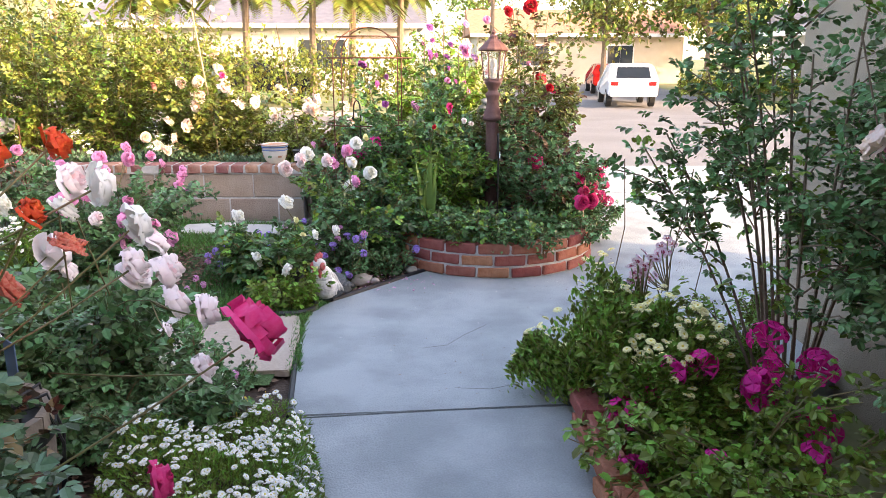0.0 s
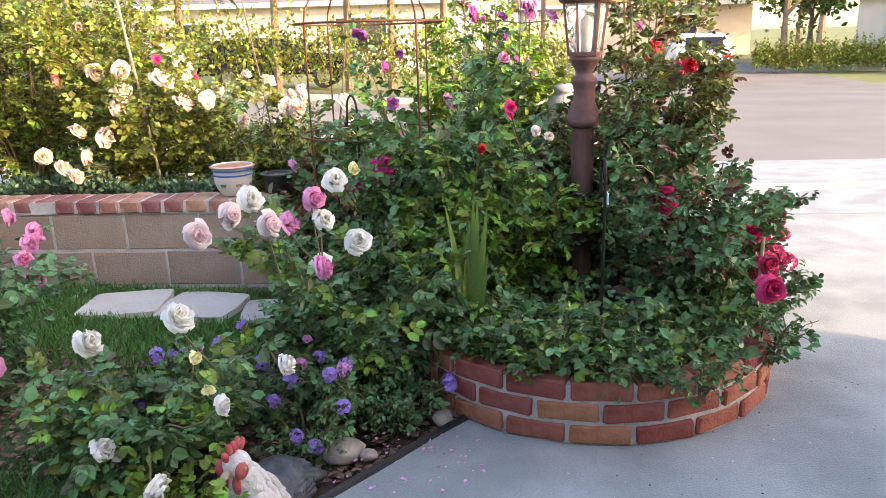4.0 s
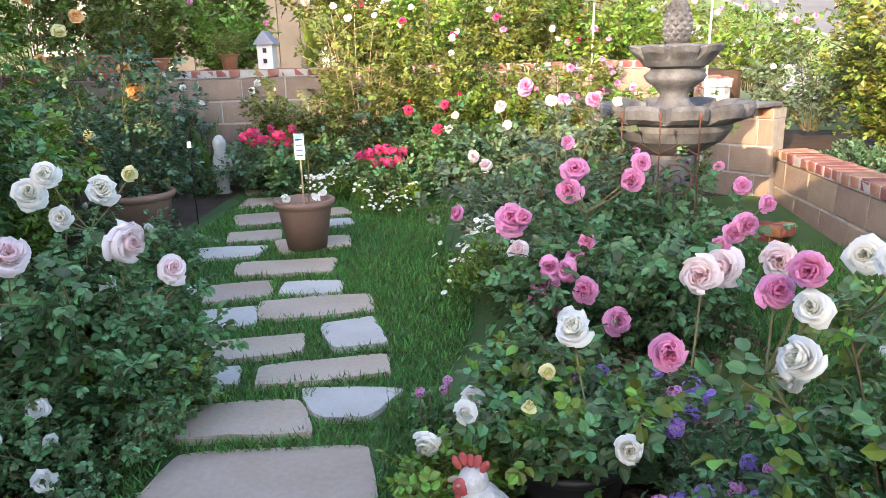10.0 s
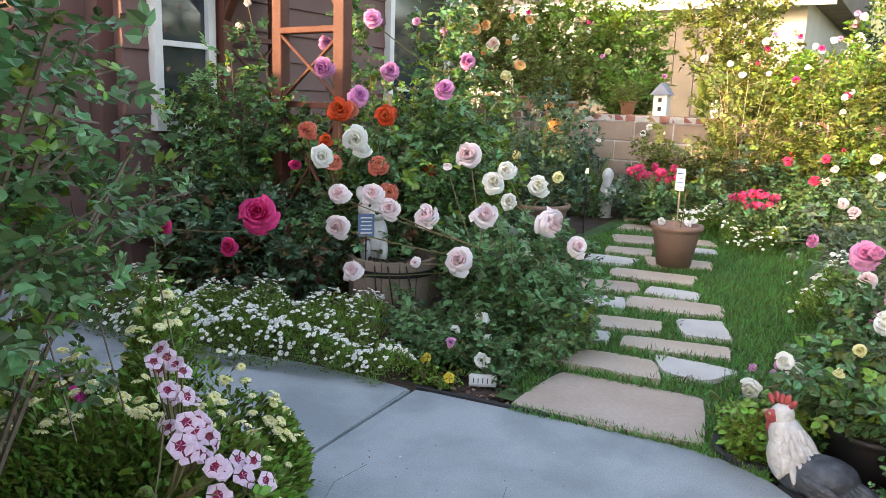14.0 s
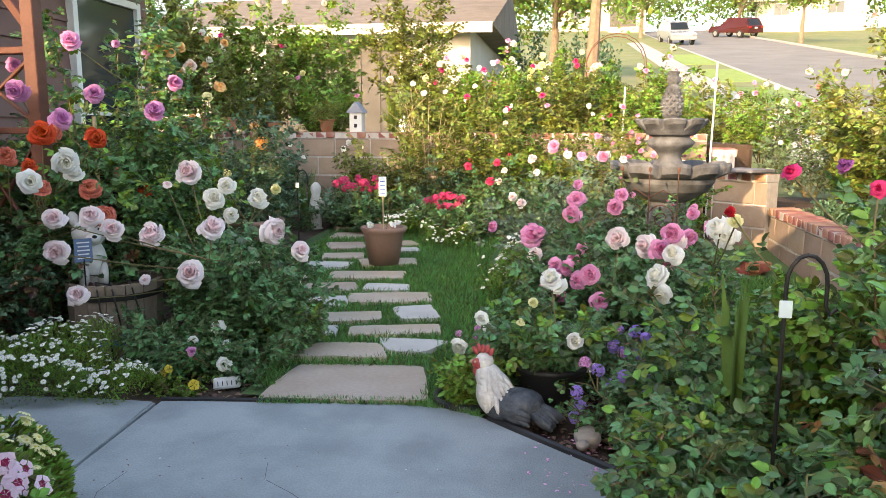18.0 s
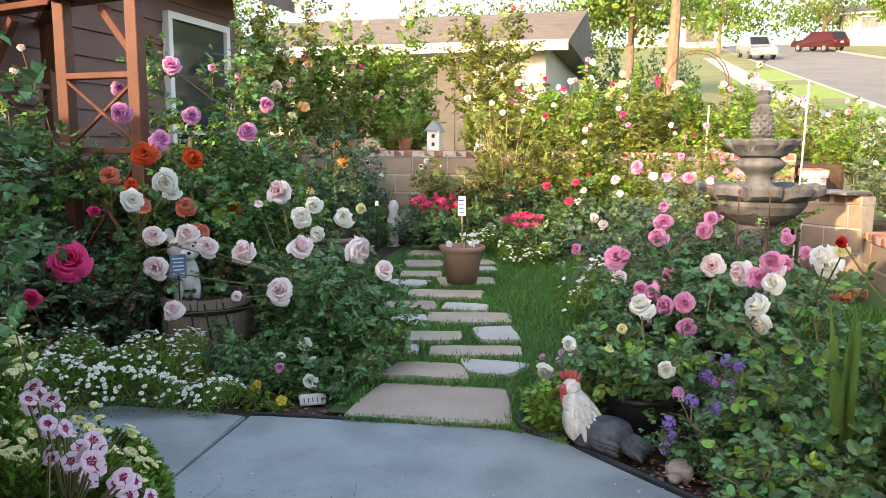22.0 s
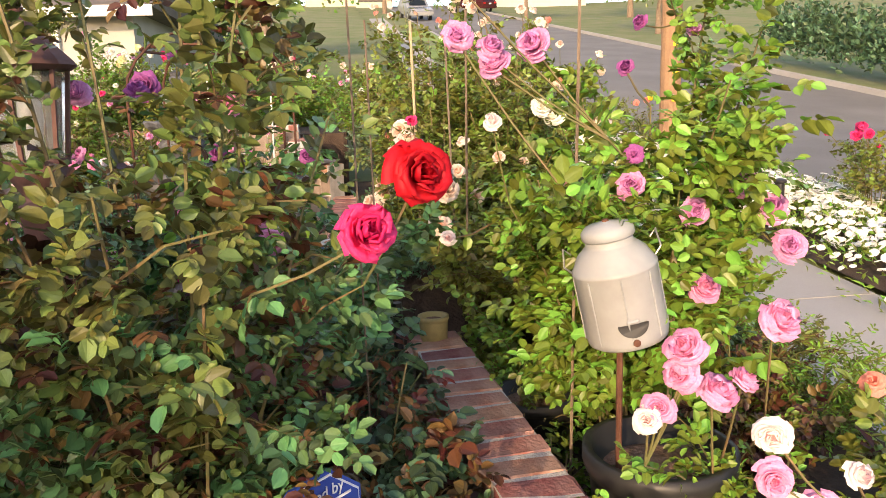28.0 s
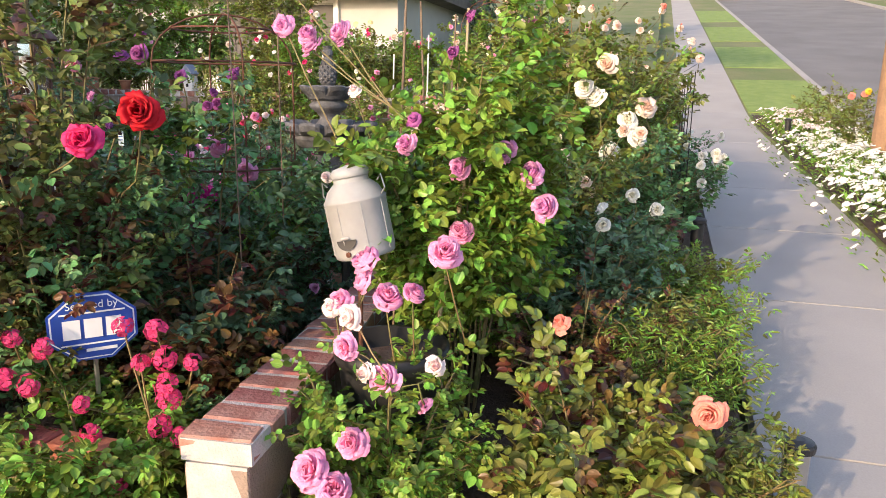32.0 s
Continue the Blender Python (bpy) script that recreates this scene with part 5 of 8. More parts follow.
# entry bed, left of the walk
rose("bushy rose full of large pale pink blooms beside the walk", -1.38, 2.62, 0, 0.85, 0.38, L_ROSE, 101, leaves=1000, canes=13,
     blooms=((-1.03, 2.33, 0.69, 0.125, "pale"), (-1.07, 2.60, 0.73, 0.12, "pale"), (-0.99, 2.53, 0.53, 0.12, "pale"), (-1.25, 2.41, 0.99, 0.125, "pale"), (-1.50, 2.70, 0.68, 0.125, "pale"),
             (-1.54, 2.86, 0.56, 0.12, "pale"), (-0.93, 2.33, 0.51, 0.055, "pale"), (-0.75, 2.11, 0.46, 0.10, "pale"), (-0.72, 2.05, 0.67, 0.10, "pale"), (-0.80, 1.98, 0.80, 0.10, "pale"),
             (-0.87, 2.22, 0.75, 0.09, "pale"), (-1.22, 2.30, 0.93, 0.05, "pale")))
rose("white rose with clustered blooms on tall stems", -1.62, 2.38, 0.03, 0.82, 0.34, L_ROSE, 102, leaves=650,
     blooms=((-1.58, 2.36, 0.83, 0.125, "white"), (-1.52, 2.47, 0.91, 0.10, "white"), (-1.66, 2.58, 0.83, 0.10, "white"), (-1.65, 2.55, 0.46, 0.07, "white"), (-1.60, 2.45, 0.74, 0.09, "white"), (-1.72, 2.66, 0.88, 0.06, "cream")))
rose("tall rose with scarlet and coral striped blooms on a stake", -1.50, 1.56, 0, 1.12, 0.42, L_ROSE, 103, leaves=1200, canes=12, young=L_RED, low=0.35,
     blooms=((-1.09, 1.72, 1.18, 0.11, "scarlet"), (-1.45, 1.74, 1.16, 0.115, "scarlet"), (-1.29, 1.82, 0.89, 0.11, "coral"), (-1.22, 1.94, 0.76, 0.105, "coral"), (-1.65, 1.91, 0.86, 0.085, "scarlet"),
             (-1.04, 1.56, 1.07, 0.10, "coral"), (-1.25, 1.66, 1.18, 0.09, "coral"), (-0.95, 1.80, 0.92, 0.09, "coral"), (-0.99, 1.72, 1.02, 0.07, "scarlet"), (-1.5, 1.85, 0.98, 0.05, "coral")))
rose("mauve rose climbing high beside the wooden arbour", -1.80, 1.60, 0.02, 2.05, 0.62, L_ROSE, 104, leaves=3400, canes=20, low=0.25, young=L_LIME,
     blooms=((-1.30, 1.67, 1.25, 0.10, "mauve"), (-1.37, 1.82, 1.39, 0.095, "mauve"), (-1.23, 1.50, 1.40, 0.12, "mauve"), (-1.25, 1.80, 1.64, 0.095, "mauve"), (-1.69, 2.10, 1.46, 0.085, "mauve"),
             (-1.51, 2.08, 1.30, 0.095, "mauve"), (-1.45, 1.3, 1.55, 0.08, "mauve"), (-1.7, 1.75, 1.68, 0.06, "pink"), (-1.9, 1.8, 1.64, 0.06, "pink")))
rose("rose with one big hot pink bloom over the white edging", -1.12, 1.36, 0, 0.78, 0.32, L_DARK, 105, leaves=1000, young=L_RED,
     blooms=((-0.51, 1.76, 0.70, 0.15, "hot"), (-0.50, 1.10, 0.58, 0.07, "hot"), (-0.63, 1.42, 0.50, 0.09, "hot")))
rose("leggy rose with pale yellow-white blooms by the porch", -1.25, 1.52, 0, 1.0, 0.26, L_ROSE, 106, leaves=260, canes=7, low=0.6,
     blooms=((-0.94, 1.95, 1.06, 0.11, "white"), (-0.81, 1.86, 0.97, 0.095, "white"), (-1.02, 1.93, 0.99, 0.08, "white"), (-0.92, 2.08, 0.80, 0.10, "pale"), (-1.08, 2.02, 1.16, 0.11, "scarlet")))
rose("dark green rose beside the porch steps", -1.05, 0.95, 0, 0.9, 0.34, L_DARK, 107, leaves=1100, leaf=0.048, young=L_RED, scatter=((2, 0.07, "hot"),))
rose("dark-leaved shrub rose against the house", -1.55, 0.85, 0, 1.1, 0.5, L_DARK, 108, leaves=900, scatter=((2, 0.06, "red"),))
shrub("vine", "green vine growing over the brown siding", "vine", -2.1, 0.5, 0, 2.0, 0.55, L_ROSE, 109, leaves=1100, canes=10, squash=(1.2, 0.5), scatter=((3, 0.05, "pale"),))
shrub("shrub", "dense dark evergreen shrub beyond the arbour", "shrub", -2.35, 1.45, 0.05, 1.35, 0.55, L_LIME, 110, leaves=1300, leaf=0.045, canes=14)
shrub("shrub", "broad-leaved shrub in the porch shade", "shrub", -3.1, 0.9, 0.08, 1.5, 0.6, L_ROSE, 111, leaves=1000, leaf=0.045)
rose("dark apricot rose trained tall in the back corner", -3.75, 1.55, 0.1, 1.45, 0.46, L_DARK, 112, leaves=1300, canes=13,
     blooms=((-4.1, 1.18, 1.57, 0.09, "apricot"), (-4.05, 1.07, 1.48, 0.09, "cream"), (-3.8, 1.62, 1.23, 0.09, "apricot"), (-3.7, 1.72, 1.09, 0.1, "apricot"), (-3.9, 1.0, 1.31, 0.07, "apricot"), (-3.4, 1.55, 0.85, 0.08, "cream"), (-3.35, 1.45, 0.9, 0.07, "cream")))
rose("sunlit apricot climbing rose in the back corner", -4.45, 0.75, 0.15, 2.05, 0.55, L_LIME, 113, leaves=1100, canes=12, low=0.35,
     blooms=((-4.26, 0.61, 1.92, 0.12, "apricot"), (-4.27, 0.72, 1.95, 0.09, "apricot"), (-4.26, 0.80, 1.77, 0.12, "peach"), (-4.5, 0.4, 1.97, 0.12, "apricot"), (-4.3, 1.05, 1.6, 0.08, "apricot")), scatter=((8, 0.07, "apricot"),))

shrub("shrub", "tall leafy shrub in front of the brown siding", "shrub", -1.38, 0.66, 0, 2.0, 0.46, L_ROSE, 114, leaves=1500, canes=14, young=L_LIME)
shrub("shrub", "dense green bush behind the alyssum", "shrub", -1.15, 0.55, 0, 1.05, 0.36, L_ROSE, 115, leaves=800, young=L_RED)
shrub("shrub", "leafy shrub at the arbour foot", "shrub", -2.05, 1.0, 0, 1.25, 0.45, L_ROSE, 116, leaves=1000)

# along the flagstones
shrub("herb", "low green herbs with white flowers by the flagstones", "herbs", -2.0, 2.32, 0.04, 0.30, 0.34, L_ROSE, 120, leaves=600, leaf=0.028, scatter=((5, 0.045, "white"),))
shrub("herb", "bronze and lime cushion of herbs by the path", "herbs", -1.45, 2.66, 0.03, 0.34, 0.26, L_LIME, 121, leaves=420, leaf=0.022)
shrub("herb", "fine-leaved green cushion at the path corner", "herbs", -1.05, 2.72, 0, 0.32, 0.30, L_ROSE, 122, leaves=1000, leaf=0.024,
      blooms=((-1.06, 2.62, 0.26, 0.07, "white"), (-0.87, 2.74, 0.14, 0.065, "white"), (-0.95, 2.55, 0.22, 0.05, "white"), (-0.98, 2.70, 0.2, 0.045, "white"), (-0.8, 2.62, 0.22, 0.04, "mauve")))
shrub("herb", "leafy green ground cover below the pale rose", "herbs", -1.05, 2.38, 0, 0.40, 0.27, L_ROSE, 118, leaves=700, leaf=0.03)
shrub("herb", "leafy cover at the bend of the path", "herbs", -1.38, 2.84, 0.02, 0.34, 0.24, L_ROSE, 119, leaves=600, leaf=0.028, young=L_LIME)
shrub("viola", "yellow violas at the slab edge", "flowers", -0.76, 2.56, 0, 0.12, 0.12, L_LIME, 123, canes=6, form="floret", leaves=160, leaf=0.018,
      blooms=((-0.74, 2.54, 0.15, 0.045, "yellow"), (-0.70, 2.68, 0.10, 0.045, "yellow"), (-0.77, 2.50, 0.12, 0.035, "yellow")))
shrub("herb", "leafy bank with small white flowers along the path", "herbs", -3.0, 1.98, 0.09, 0.42, 0.36, L_ROSE, 124, leaves=600, leaf=0.03, scatter=((6, 0.045, "white"),))
shrub("herb", "green clump below the wall", "herbs", -5.0, 1.55, 0.18, 0.5, 0.4, L_ROSE, 125, leaves=500, leaf=0.03)
strap_clump("iris_clump", "clump of upright iris leaves by the back wall", -5.2, 1.55, 0.18, 0.72, 22, L_STRAP, 126, 0.03, 0.35)
rose("crimson pelargonium-like rose in bloom by the wall", -4.75, 2.40, 0.18, 0.55, 0.34, L_ROSE, 127, leaves=700, form="truss",
     blooms=[(-4.66 + 0.06 * math.sin(5 * k), 2.06 + 0.033 * k, 0.70 + 0.05 * math.sin(2.4 * k), 0.085, "crimson") for k in range(14)])
rose("low rose with crimson clusters beside the lawn", -4.45, 3.25, 0.16, 0.52, 0.34, L_ROSE, 128, leaves=700, form="truss",
     blooms=[(-4.36 + 0.06 * math.sin(5 * k), 3.00 + 0.028 * k, 0.58 + 0.05 * math.sin(2.9 * k), 0.085, "crimson") for k in range(12)])
rose("dark green rose bush on the far side of the lawn", -5.1, 2.95, 0.18, 0.85, 0.42, L_DARK, 129, leaves=700, scatter=((2, 0.06, "red"),))
rose("dark green rose bush beyond the lawn", -4.6, 3.95, 0.17, 0.75, 0.42, L_DARK, 130, leaves=700, scatter=((3, 0.06, "pale"),))
rose("tangled sunlit rose with pink sprays on the back wall", -5.3, 3.6, 0.2, 1.75, 0.55, L_OLIVE, 131, leaves=1700, canes=15, scatter=((3, 0.06, "hot"), (5, 0.05, "white")))
rose("sprawling sunlit rose with straw-coloured canes", -5.25, 2.85, 0.2, 1.75, 0.52, L_OLIVE, 132, leaves=1300, canes=18, cane_mat=M_STAKE, scatter=((4, 0.06, "white"),))
rose("sunlit rose against the back wall", -5.3, 4.55, 0.2, 1.45, 0.55, L_OLIVE, 133, leaves=1400, scatter=((6, 0.06, "pink"),))
rose("dark green bush at the foot of the back wall", -5.3, 1.05, 0.2, 0.95, 0.45, L_DARK, 156, leaves=1000, leaf=0.046, scatter=((3, 0.06, "white"),))
rose("shaded green bush beside the iris", -5.0, 2.1, 0.18, 0.55, 0.34, L_DARK, 157, leaves=700, leaf=0.044)
rose("dense golden-green rose before the back wall", -5.3, 4.05, 0.2, 1.5, 0.5, L_LIME, 136, leaves=1300, scatter=((2, 0.06, "hot"), (4, 0.05, "white")))
rose("leafy rose under the sword leaves", -5.35, 2.3, 0.2, 1.1, 0.42, L_OLIVE, 137, leaves=1000, scatter=((3, 0.06, "white"),))
rose("low leafy rose between lawn and wall", -4.85, 3.6, 0.18, 0.85, 0.42, L_ROSE, 138, leaves=900, scatter=((4, 0.07, "crimson"),))
rose("leafy rose beyond the fountain", -4.3, 5.1, 0.15, 0.95, 0.42, L_LIME, 139, leaves=800, scatter=((5, 0.06, "pink"),))
carpet("alyssum", "cushion of tiny white flowers at the lawn edge", -4.6, 2.62, -4.45, 2.85, 0.22, 0.34, L_LIME, 134, 2600, 0.024, ((lambda: small_flower_mesh("floret", (PETALS["white"], PETALS["yellow"])), 100, 0.026, (PETALS["white"], PETALS["yellow"])),), base=lambda x, y: lawn_z(x), flat=True)
carpet("alyssum", "cushion of small white daisies at the lawn edge", -4.25, 3.0, -4.2, 3.45, 0.22, 0.32, L_LIME, 135, 2600, 0.024, ((lambda: small_flower_mesh("floret", (PETALS["white"], PETALS["yellow"])), 100, 0.026, (PETALS["white"], PETALS["yellow"])),), base=lambda x, y: lawn_z(x), flat=True)

# island bed round the fountain
rose("rounded rose bush covered in rich pink blooms", -2.08, 4.52, 0.05, 0.78, 0.56, L_ROSE, 140, leaves=1500, canes=15,
     blooms=((-2.03, 4.32, 0.83, 0.09, "pink"), (-2.01, 4.30, 0.75, 0.095, "pink"), (-1.95, 4.53, 0.80, 0.095, "pink"), (-1.96, 4.56, 0.86, 0.08, "pink"), (-2.15, 4.07, 0.59, 0.12, "pink"), (-1.75, 4.89, 0.67, 0.085, "pink"),
             (-1.75, 4.85, 0.64, 0.07, "pink"), (-1.70, 4.79, 0.53, 0.085, "pink"), (-1.90, 4.36, 0.57, 0.08, "pink"), (-1.90, 4.31, 0.51, 0.08, "pink"), (-1.85, 4.29, 0.47, 0.08, "pink"), (-1.88, 4.22, 0.48, 0.08, "pink"),
             (-1.86, 4.20, 0.41, 0.09, "pink"), (-1.86, 4.17, 0.35, 0.08, "pink"), (-1.76, 4.35, 0.41, 0.10, "pink"), (-1.70, 4.45, 0.32, 0.095, "pink"), (-1.87, 4.26, 0.30, 0.07, "pink"), (-1.98, 4.10, 0.51, 0.08, "pale")),
     scatter=((7, 0.07, "pink"),))
rose("grey-leaved rose with pale mauve-pink blooms by the fountain", -3.0, 4.25, 0.1, 1.0, 0.50, L_GREY, 141, leaves=1000, canes=13,
     blooms=((-3.0, 4.35, 1.03, 0.08, "pink"), (-2.95, 4.48, 1.04, 0.08, "pink"), (-3.1, 4.15, 1.1, 0.08, "pink"), (-3.0, 3.95, 0.70, 0.07, "pale"), (-3.05, 3.88, 0.75, 0.065, "pale")), scatter=((5, 0.06, "pale"),))
rose("loose rose bush behind the fountain basin", -3.9, 4.6, 0.12, 1.0, 0.45, L_GREY, 142, leaves=700, scatter=((6, 0.065, "pink"),))
rose("rose in the shade of the fountain", -2.72, 4.82, 0.06, 0.80, 0.34, L_ROSE, 143, leaves=1000, young=L_GREY, scatter=((4, 0.055, "pink"),))
carpet("alyssum", "cushion of white daisies at the front of the island bed", -2.65, 3.92, -2.25, 4.02, 0.26, 0.42, L_LIME, 144, 4000, 0.024, ((lambda: small_flower_mesh("floret", (PETALS["white"], PETALS["yellow"])), 190, 0.028, (PETALS["white"], PETALS["yellow"])),), base=lambda x, y: lawn_z(x))
carpet("alyssum", "white daisies strewn below the block wall", -2.75, 5.78, -2.15, 5.82, 0.16, 0.14, L_ROSE, 145, 1000, 0.02, ((lambda: small_flower_mesh("floret", (PETALS["white"], PETALS["yellow"])), 110, 0.026, (PETALS["white"], PETALS["yellow"])),), base=lambda x, y: 0.03)

# corner bed by the rooster
rose("rose with white and pink blooms over the lawn corner", -0.52, 4.92, 0, 0.86, 0.44, L_ROSE, 150, leaves=1100, canes=13, young=L_LIME,
     blooms=((-0.46, 4.61, 0.70, 0.095, "white"), (-0.59, 4.67, 0.76, 0.085, "white"), (-0.62, 4.67, 0.84, 0.08, "pink"), (-0.72, 4.48, 0.80, 0.08, "pale"), (-0.70, 4.63, 0.76, 0.075, "pink"), (-0.54, 4.37, 0.69, 0.072, "pink"),
             (-0.57, 4.82, 0.86, 0.08, "white"), (-0.51, 4.86, 0.90, 0.055, "cream"), (-0.93, 4.72, 0.77, 0.09, "pale"), (-1.0, 4.62, 0.73, 0.09, "pale"), (-0.92, 4.92, 0.78, 0.09, "white"), (-0.60, 4.65, 0.62, 0.07, "white")))
rose("low white rose in a black nursery pot", -1.02, 4.20, 0.04, 0.48, 0.32, L_ROSE, 151, leaves=750, canes=11, young=L_LIME,
     blooms=((-0.92, 4.22, 0.58, 0.085, "white"), (-0.71, 3.95, 0.46, 0.06, "white"), (-0.66, 4.32, 0.40, 0.07, "white"), (-0.86, 3.84, 0.30, 0.075, "white"), (-1.04, 3.95, 0.33, 0.07, "white"),
             (-1.04, 4.02, 0.28, 0.05, "white"), (-1.22, 4.24, 0.50, 0.085, "white"), (-1.0, 4.38, 0.2, 0.085, "white"), (-0.85, 4.15, 0.5, 0.04, "cream"), (-0.8, 4.1, 0.42, 0.04, "cream")))
shrub("herb", "bright green celery-leaved herb beside the rooster", "herbs", -0.85, 3.88, 0.05, 0.20, 0.17, L_LIME, 152, canes=8, leaves=420, leaf=0.03)
for k, (x, y) in enumerate(((-0.62, 4.48), (-0.95, 4.62), (-0.38, 4.62), (-1.25, 4.45))):
    shrub("scabious", "violet pincushion flowers in the corner bed", "flowers", x, y, 0.02, 0.30, 0.20, L_ROSE, 153 + k, canes=8, form="truss", leaves=260, leaf=0.022, scatter=((8, 0.058, "violet"), (2, 0.05, "mauve")), group="pincushion flowers")
shrub("scabious", "mauve pincushion flowers at the lawn edge", "flowers", -1.3, 3.82, 0.02, 0.2, 0.08, L_ROSE, 158, canes=4, form="truss", leaves=60, leaf=0.02, scatter=((3, 0.04, "mauve"),), group="pincushion flowers")
shrub("herb", "leafy green filler below the planter", "herbs", -0.62, 5.15, 0.0, 0.46, 0.28, L_ROSE, 159, leaves=700, leaf=0.034)
shrub("herb", "leafy green filler by the slab corner", "herbs", -0.54, 4.74, 0.03, 0.36, 0.26, L_ROSE, 160, leaves=850, leaf=0.03)
shrub("dianthus", "magenta dianthus cluster by the wall end", "flowers", -0.58, 5.56, 0.0, 0.66, 0.20, L_ROSE, 161, form="truss", leaves=420, leaf=0.03,
      blooms=[(x, 5.50 + 0.02 * (k % 3), z + 0.03, 0.08, "magenta") for k, (x, z) in enumerate(((-0.69, 0.72), (-0.65, 0.69), (-0.62, 0.74), (-0.58, 0.76), (-0.54, 0.77), (-0.50, 0.78), (-0.56, 0.70), (-0.60, 0.67), (-0.49, 0.73), (-0.71, 0.68)))] + [(-0.73, 5.48, 0.74, 0.045, "yellow")])

# brick planter
strap_clump("gladiolus_clump", "fan of broad gladiolus leaves in the planter", -0.10, 4.80, 0.22, 0.58, 16, L_STRAP, 170, 0.04, 0.16, 0.0)
rose("red budded rose with dark glossy leaves in the planter", -0.04, 5.22, 0.14, 0.98, 0.38, L_LIME, 171, leaves=1000, canes=12, young=L_ROSE,
     blooms=((0.04, 4.88, 1.10, 0.055, "hot"), (-0.06, 4.75, 0.98, 0.038, "red"), (0.04, 5.10, 1.06, 0.045, "hot"), (0.14, 5.12, 0.99, 0.05, "pale"), (0.19, 5.09, 0.97, 0.04, "peach")))
rose("tall purple rose behind the lamp post", -0.25, 5.72, 0.05, 1.5, 0.56, L_ROSE, 172, leaves=1800, canes=15, low=0.15, young=L_LIME,
     blooms=((-0.11, 5.58, 1.43, 0.07, "purple"), (0.02, 5.59, 1.41, 0.062, "purple"), (-0.51, 5.69, 1.22, 0.065, "purple"), (-0.60, 5.71, 1.35, 0.06, "purple"), (-0.43, 5.71, 1.27, 0.05, "purple"), (0.03, 5.44, 1.25, 0.055, "pink"),
             (0.22, 5.51, 1.40, 0.068, "mauve"), (-0.23, 5.86, 1.04, 0.075, "pink"), (-0.48, 5.85, 0.91, 0.09, "pink")), scatter=((5, 0.055, "purple"),))
rose("climbing red rose with bronze new leaves up the lamp post", 0.66, 5.76, 0.12, 1.95, 0.42, L_MIX, 173, leaves=1350, canes=20, low=0.3, leaf=0.036, young=L_RED,
     blooms=((0.62, 5.45, 1.75, 0.11, "red"), (0.45, 5.4, 1.72, 0.07, "red"), (0.75, 5.35, 1.2, 0.06, "red"), (0.3, 5.3, 1.66, 0.06, "pink")), scatter=((2, 0.06, "red"),))
for k, (x, y, r) in enumerate(((0.12, 4.80, 0.20), (0.40, 4.74, 0.22), (0.66, 4.84, 0.20), (0.82, 5.02, 0.2), (0.34, 4.98, 0.26), (0.88, 5.28, 0.16))):
    shrub("mint", "leafy mint spilling over the brick planter", "herbs", x, y, 0.21, 0.20, r, L_ROSE, 175 + k, leaves=380, leaf=0.038, leaflets=3, young=L_LIME, group="mint in the planter")
for k in range(3):
    a = math.radians(-66 + 38 * k)
    shrub("mint", "trailing stems hanging over the bricks", "herbs", 0.34 + 0.66 * math.cos(a), 5.14 + 0.66 * math.sin(a), 0.20, 0.20, 0.17, L_ROSE, 183 + k, canes=8, leaves=170, leaf=0.030, leaflets=3, group="mint in the planter")
for k in range(4):
    a = math.radians(208 + 19 * k)
    shrub("mint", "leafy mint standing along the planter rim", "herbs", 0.34 + 0.55 * math.cos(a), 5.14 + 0.55 * math.sin(a), 0.22, 0.24, 0.19, L_ROSE, 820 + k, canes=10, leaves=330, leaf=0.036, leaflets=3, young=L_LIME, group="mint in the planter")
shrub("geranium", "crimson geranium trailing over the planter edge", "flowers", 1.08, 5.42, 0.1, 0.42, 0.22, L_ROSE, 195, form="truss", leaves=420, leaf=0.03,
      blooms=((1.11, 5.41, 0.50, 0.09, "crimson"), (1.03, 5.41, 0.52, 0.09, "crimson"), (1.15, 5.39, 0.42, 0.1, "crimson"), (1.09, 5.38, 0.37, 0.09, "crimson"), (1.2, 5.43, 0.5, 0.085, "crimson"), (1.17, 5.44, 0.56, 0.085, "crimson"), (1.22, 5.4, 0.38, 0.09, "crimson"), (1.05, 5.20, 0.42, 0.11, "hot"), (1.12, 5.3, 0.60, 0.085, "hot"), (1.16, 5.32, 0.66, 0.07, "hot")))
rose("vigorous rose with large mottled leaves and red blooms by the drive", 0.58, 5.68, 0.12, 1.28, 0.46, L_ROSE, 196, leaves=2000, canes=18, leaf=0.035, young=L_RED, low=0.1,
     blooms=((0.78, 6.25, 1.23, 0.105, "red"), (0.90, 6.15, 1.15, 0.11, "hot"), (0.66, 5.92, 1.36, 0.05, "pink"), (0.9, 5.6, 0.62, 0.06, "crimson")))
rose("rose with limp leaves and hot pink blooms in the planter", 0.74, 5.16, 0.14, 0.86, 0.36, L_ROSE, 197, leaves=1250, canes=14, leaf=0.036, young=L_RED,
     blooms=((0.66, 5.22, 0.69, 0.105, "hot"), (0.89, 4.72, 0.50, 0.11, "hot"), (0.93, 5.05, 0.60, 0.10, "hot"), (0.98, 5.27, 0.55, 0.065, "crimson"), (0.93, 4.85, 0.55, 0.075, "crimson")))
rose("dense green rose filling the planter by the wall", 0.15, 6.0, 0.08, 0.85, 0.42, L_DARK, 198, leaves=900, canes=12, leaf=0.044, young=L_RED)
rose("dark dahlia-leaved shrub below the red rose", 0.35, 6.12, 0.05, 0.75, 0.32, L_RED, 199, leaves=450, leaf=0.04)
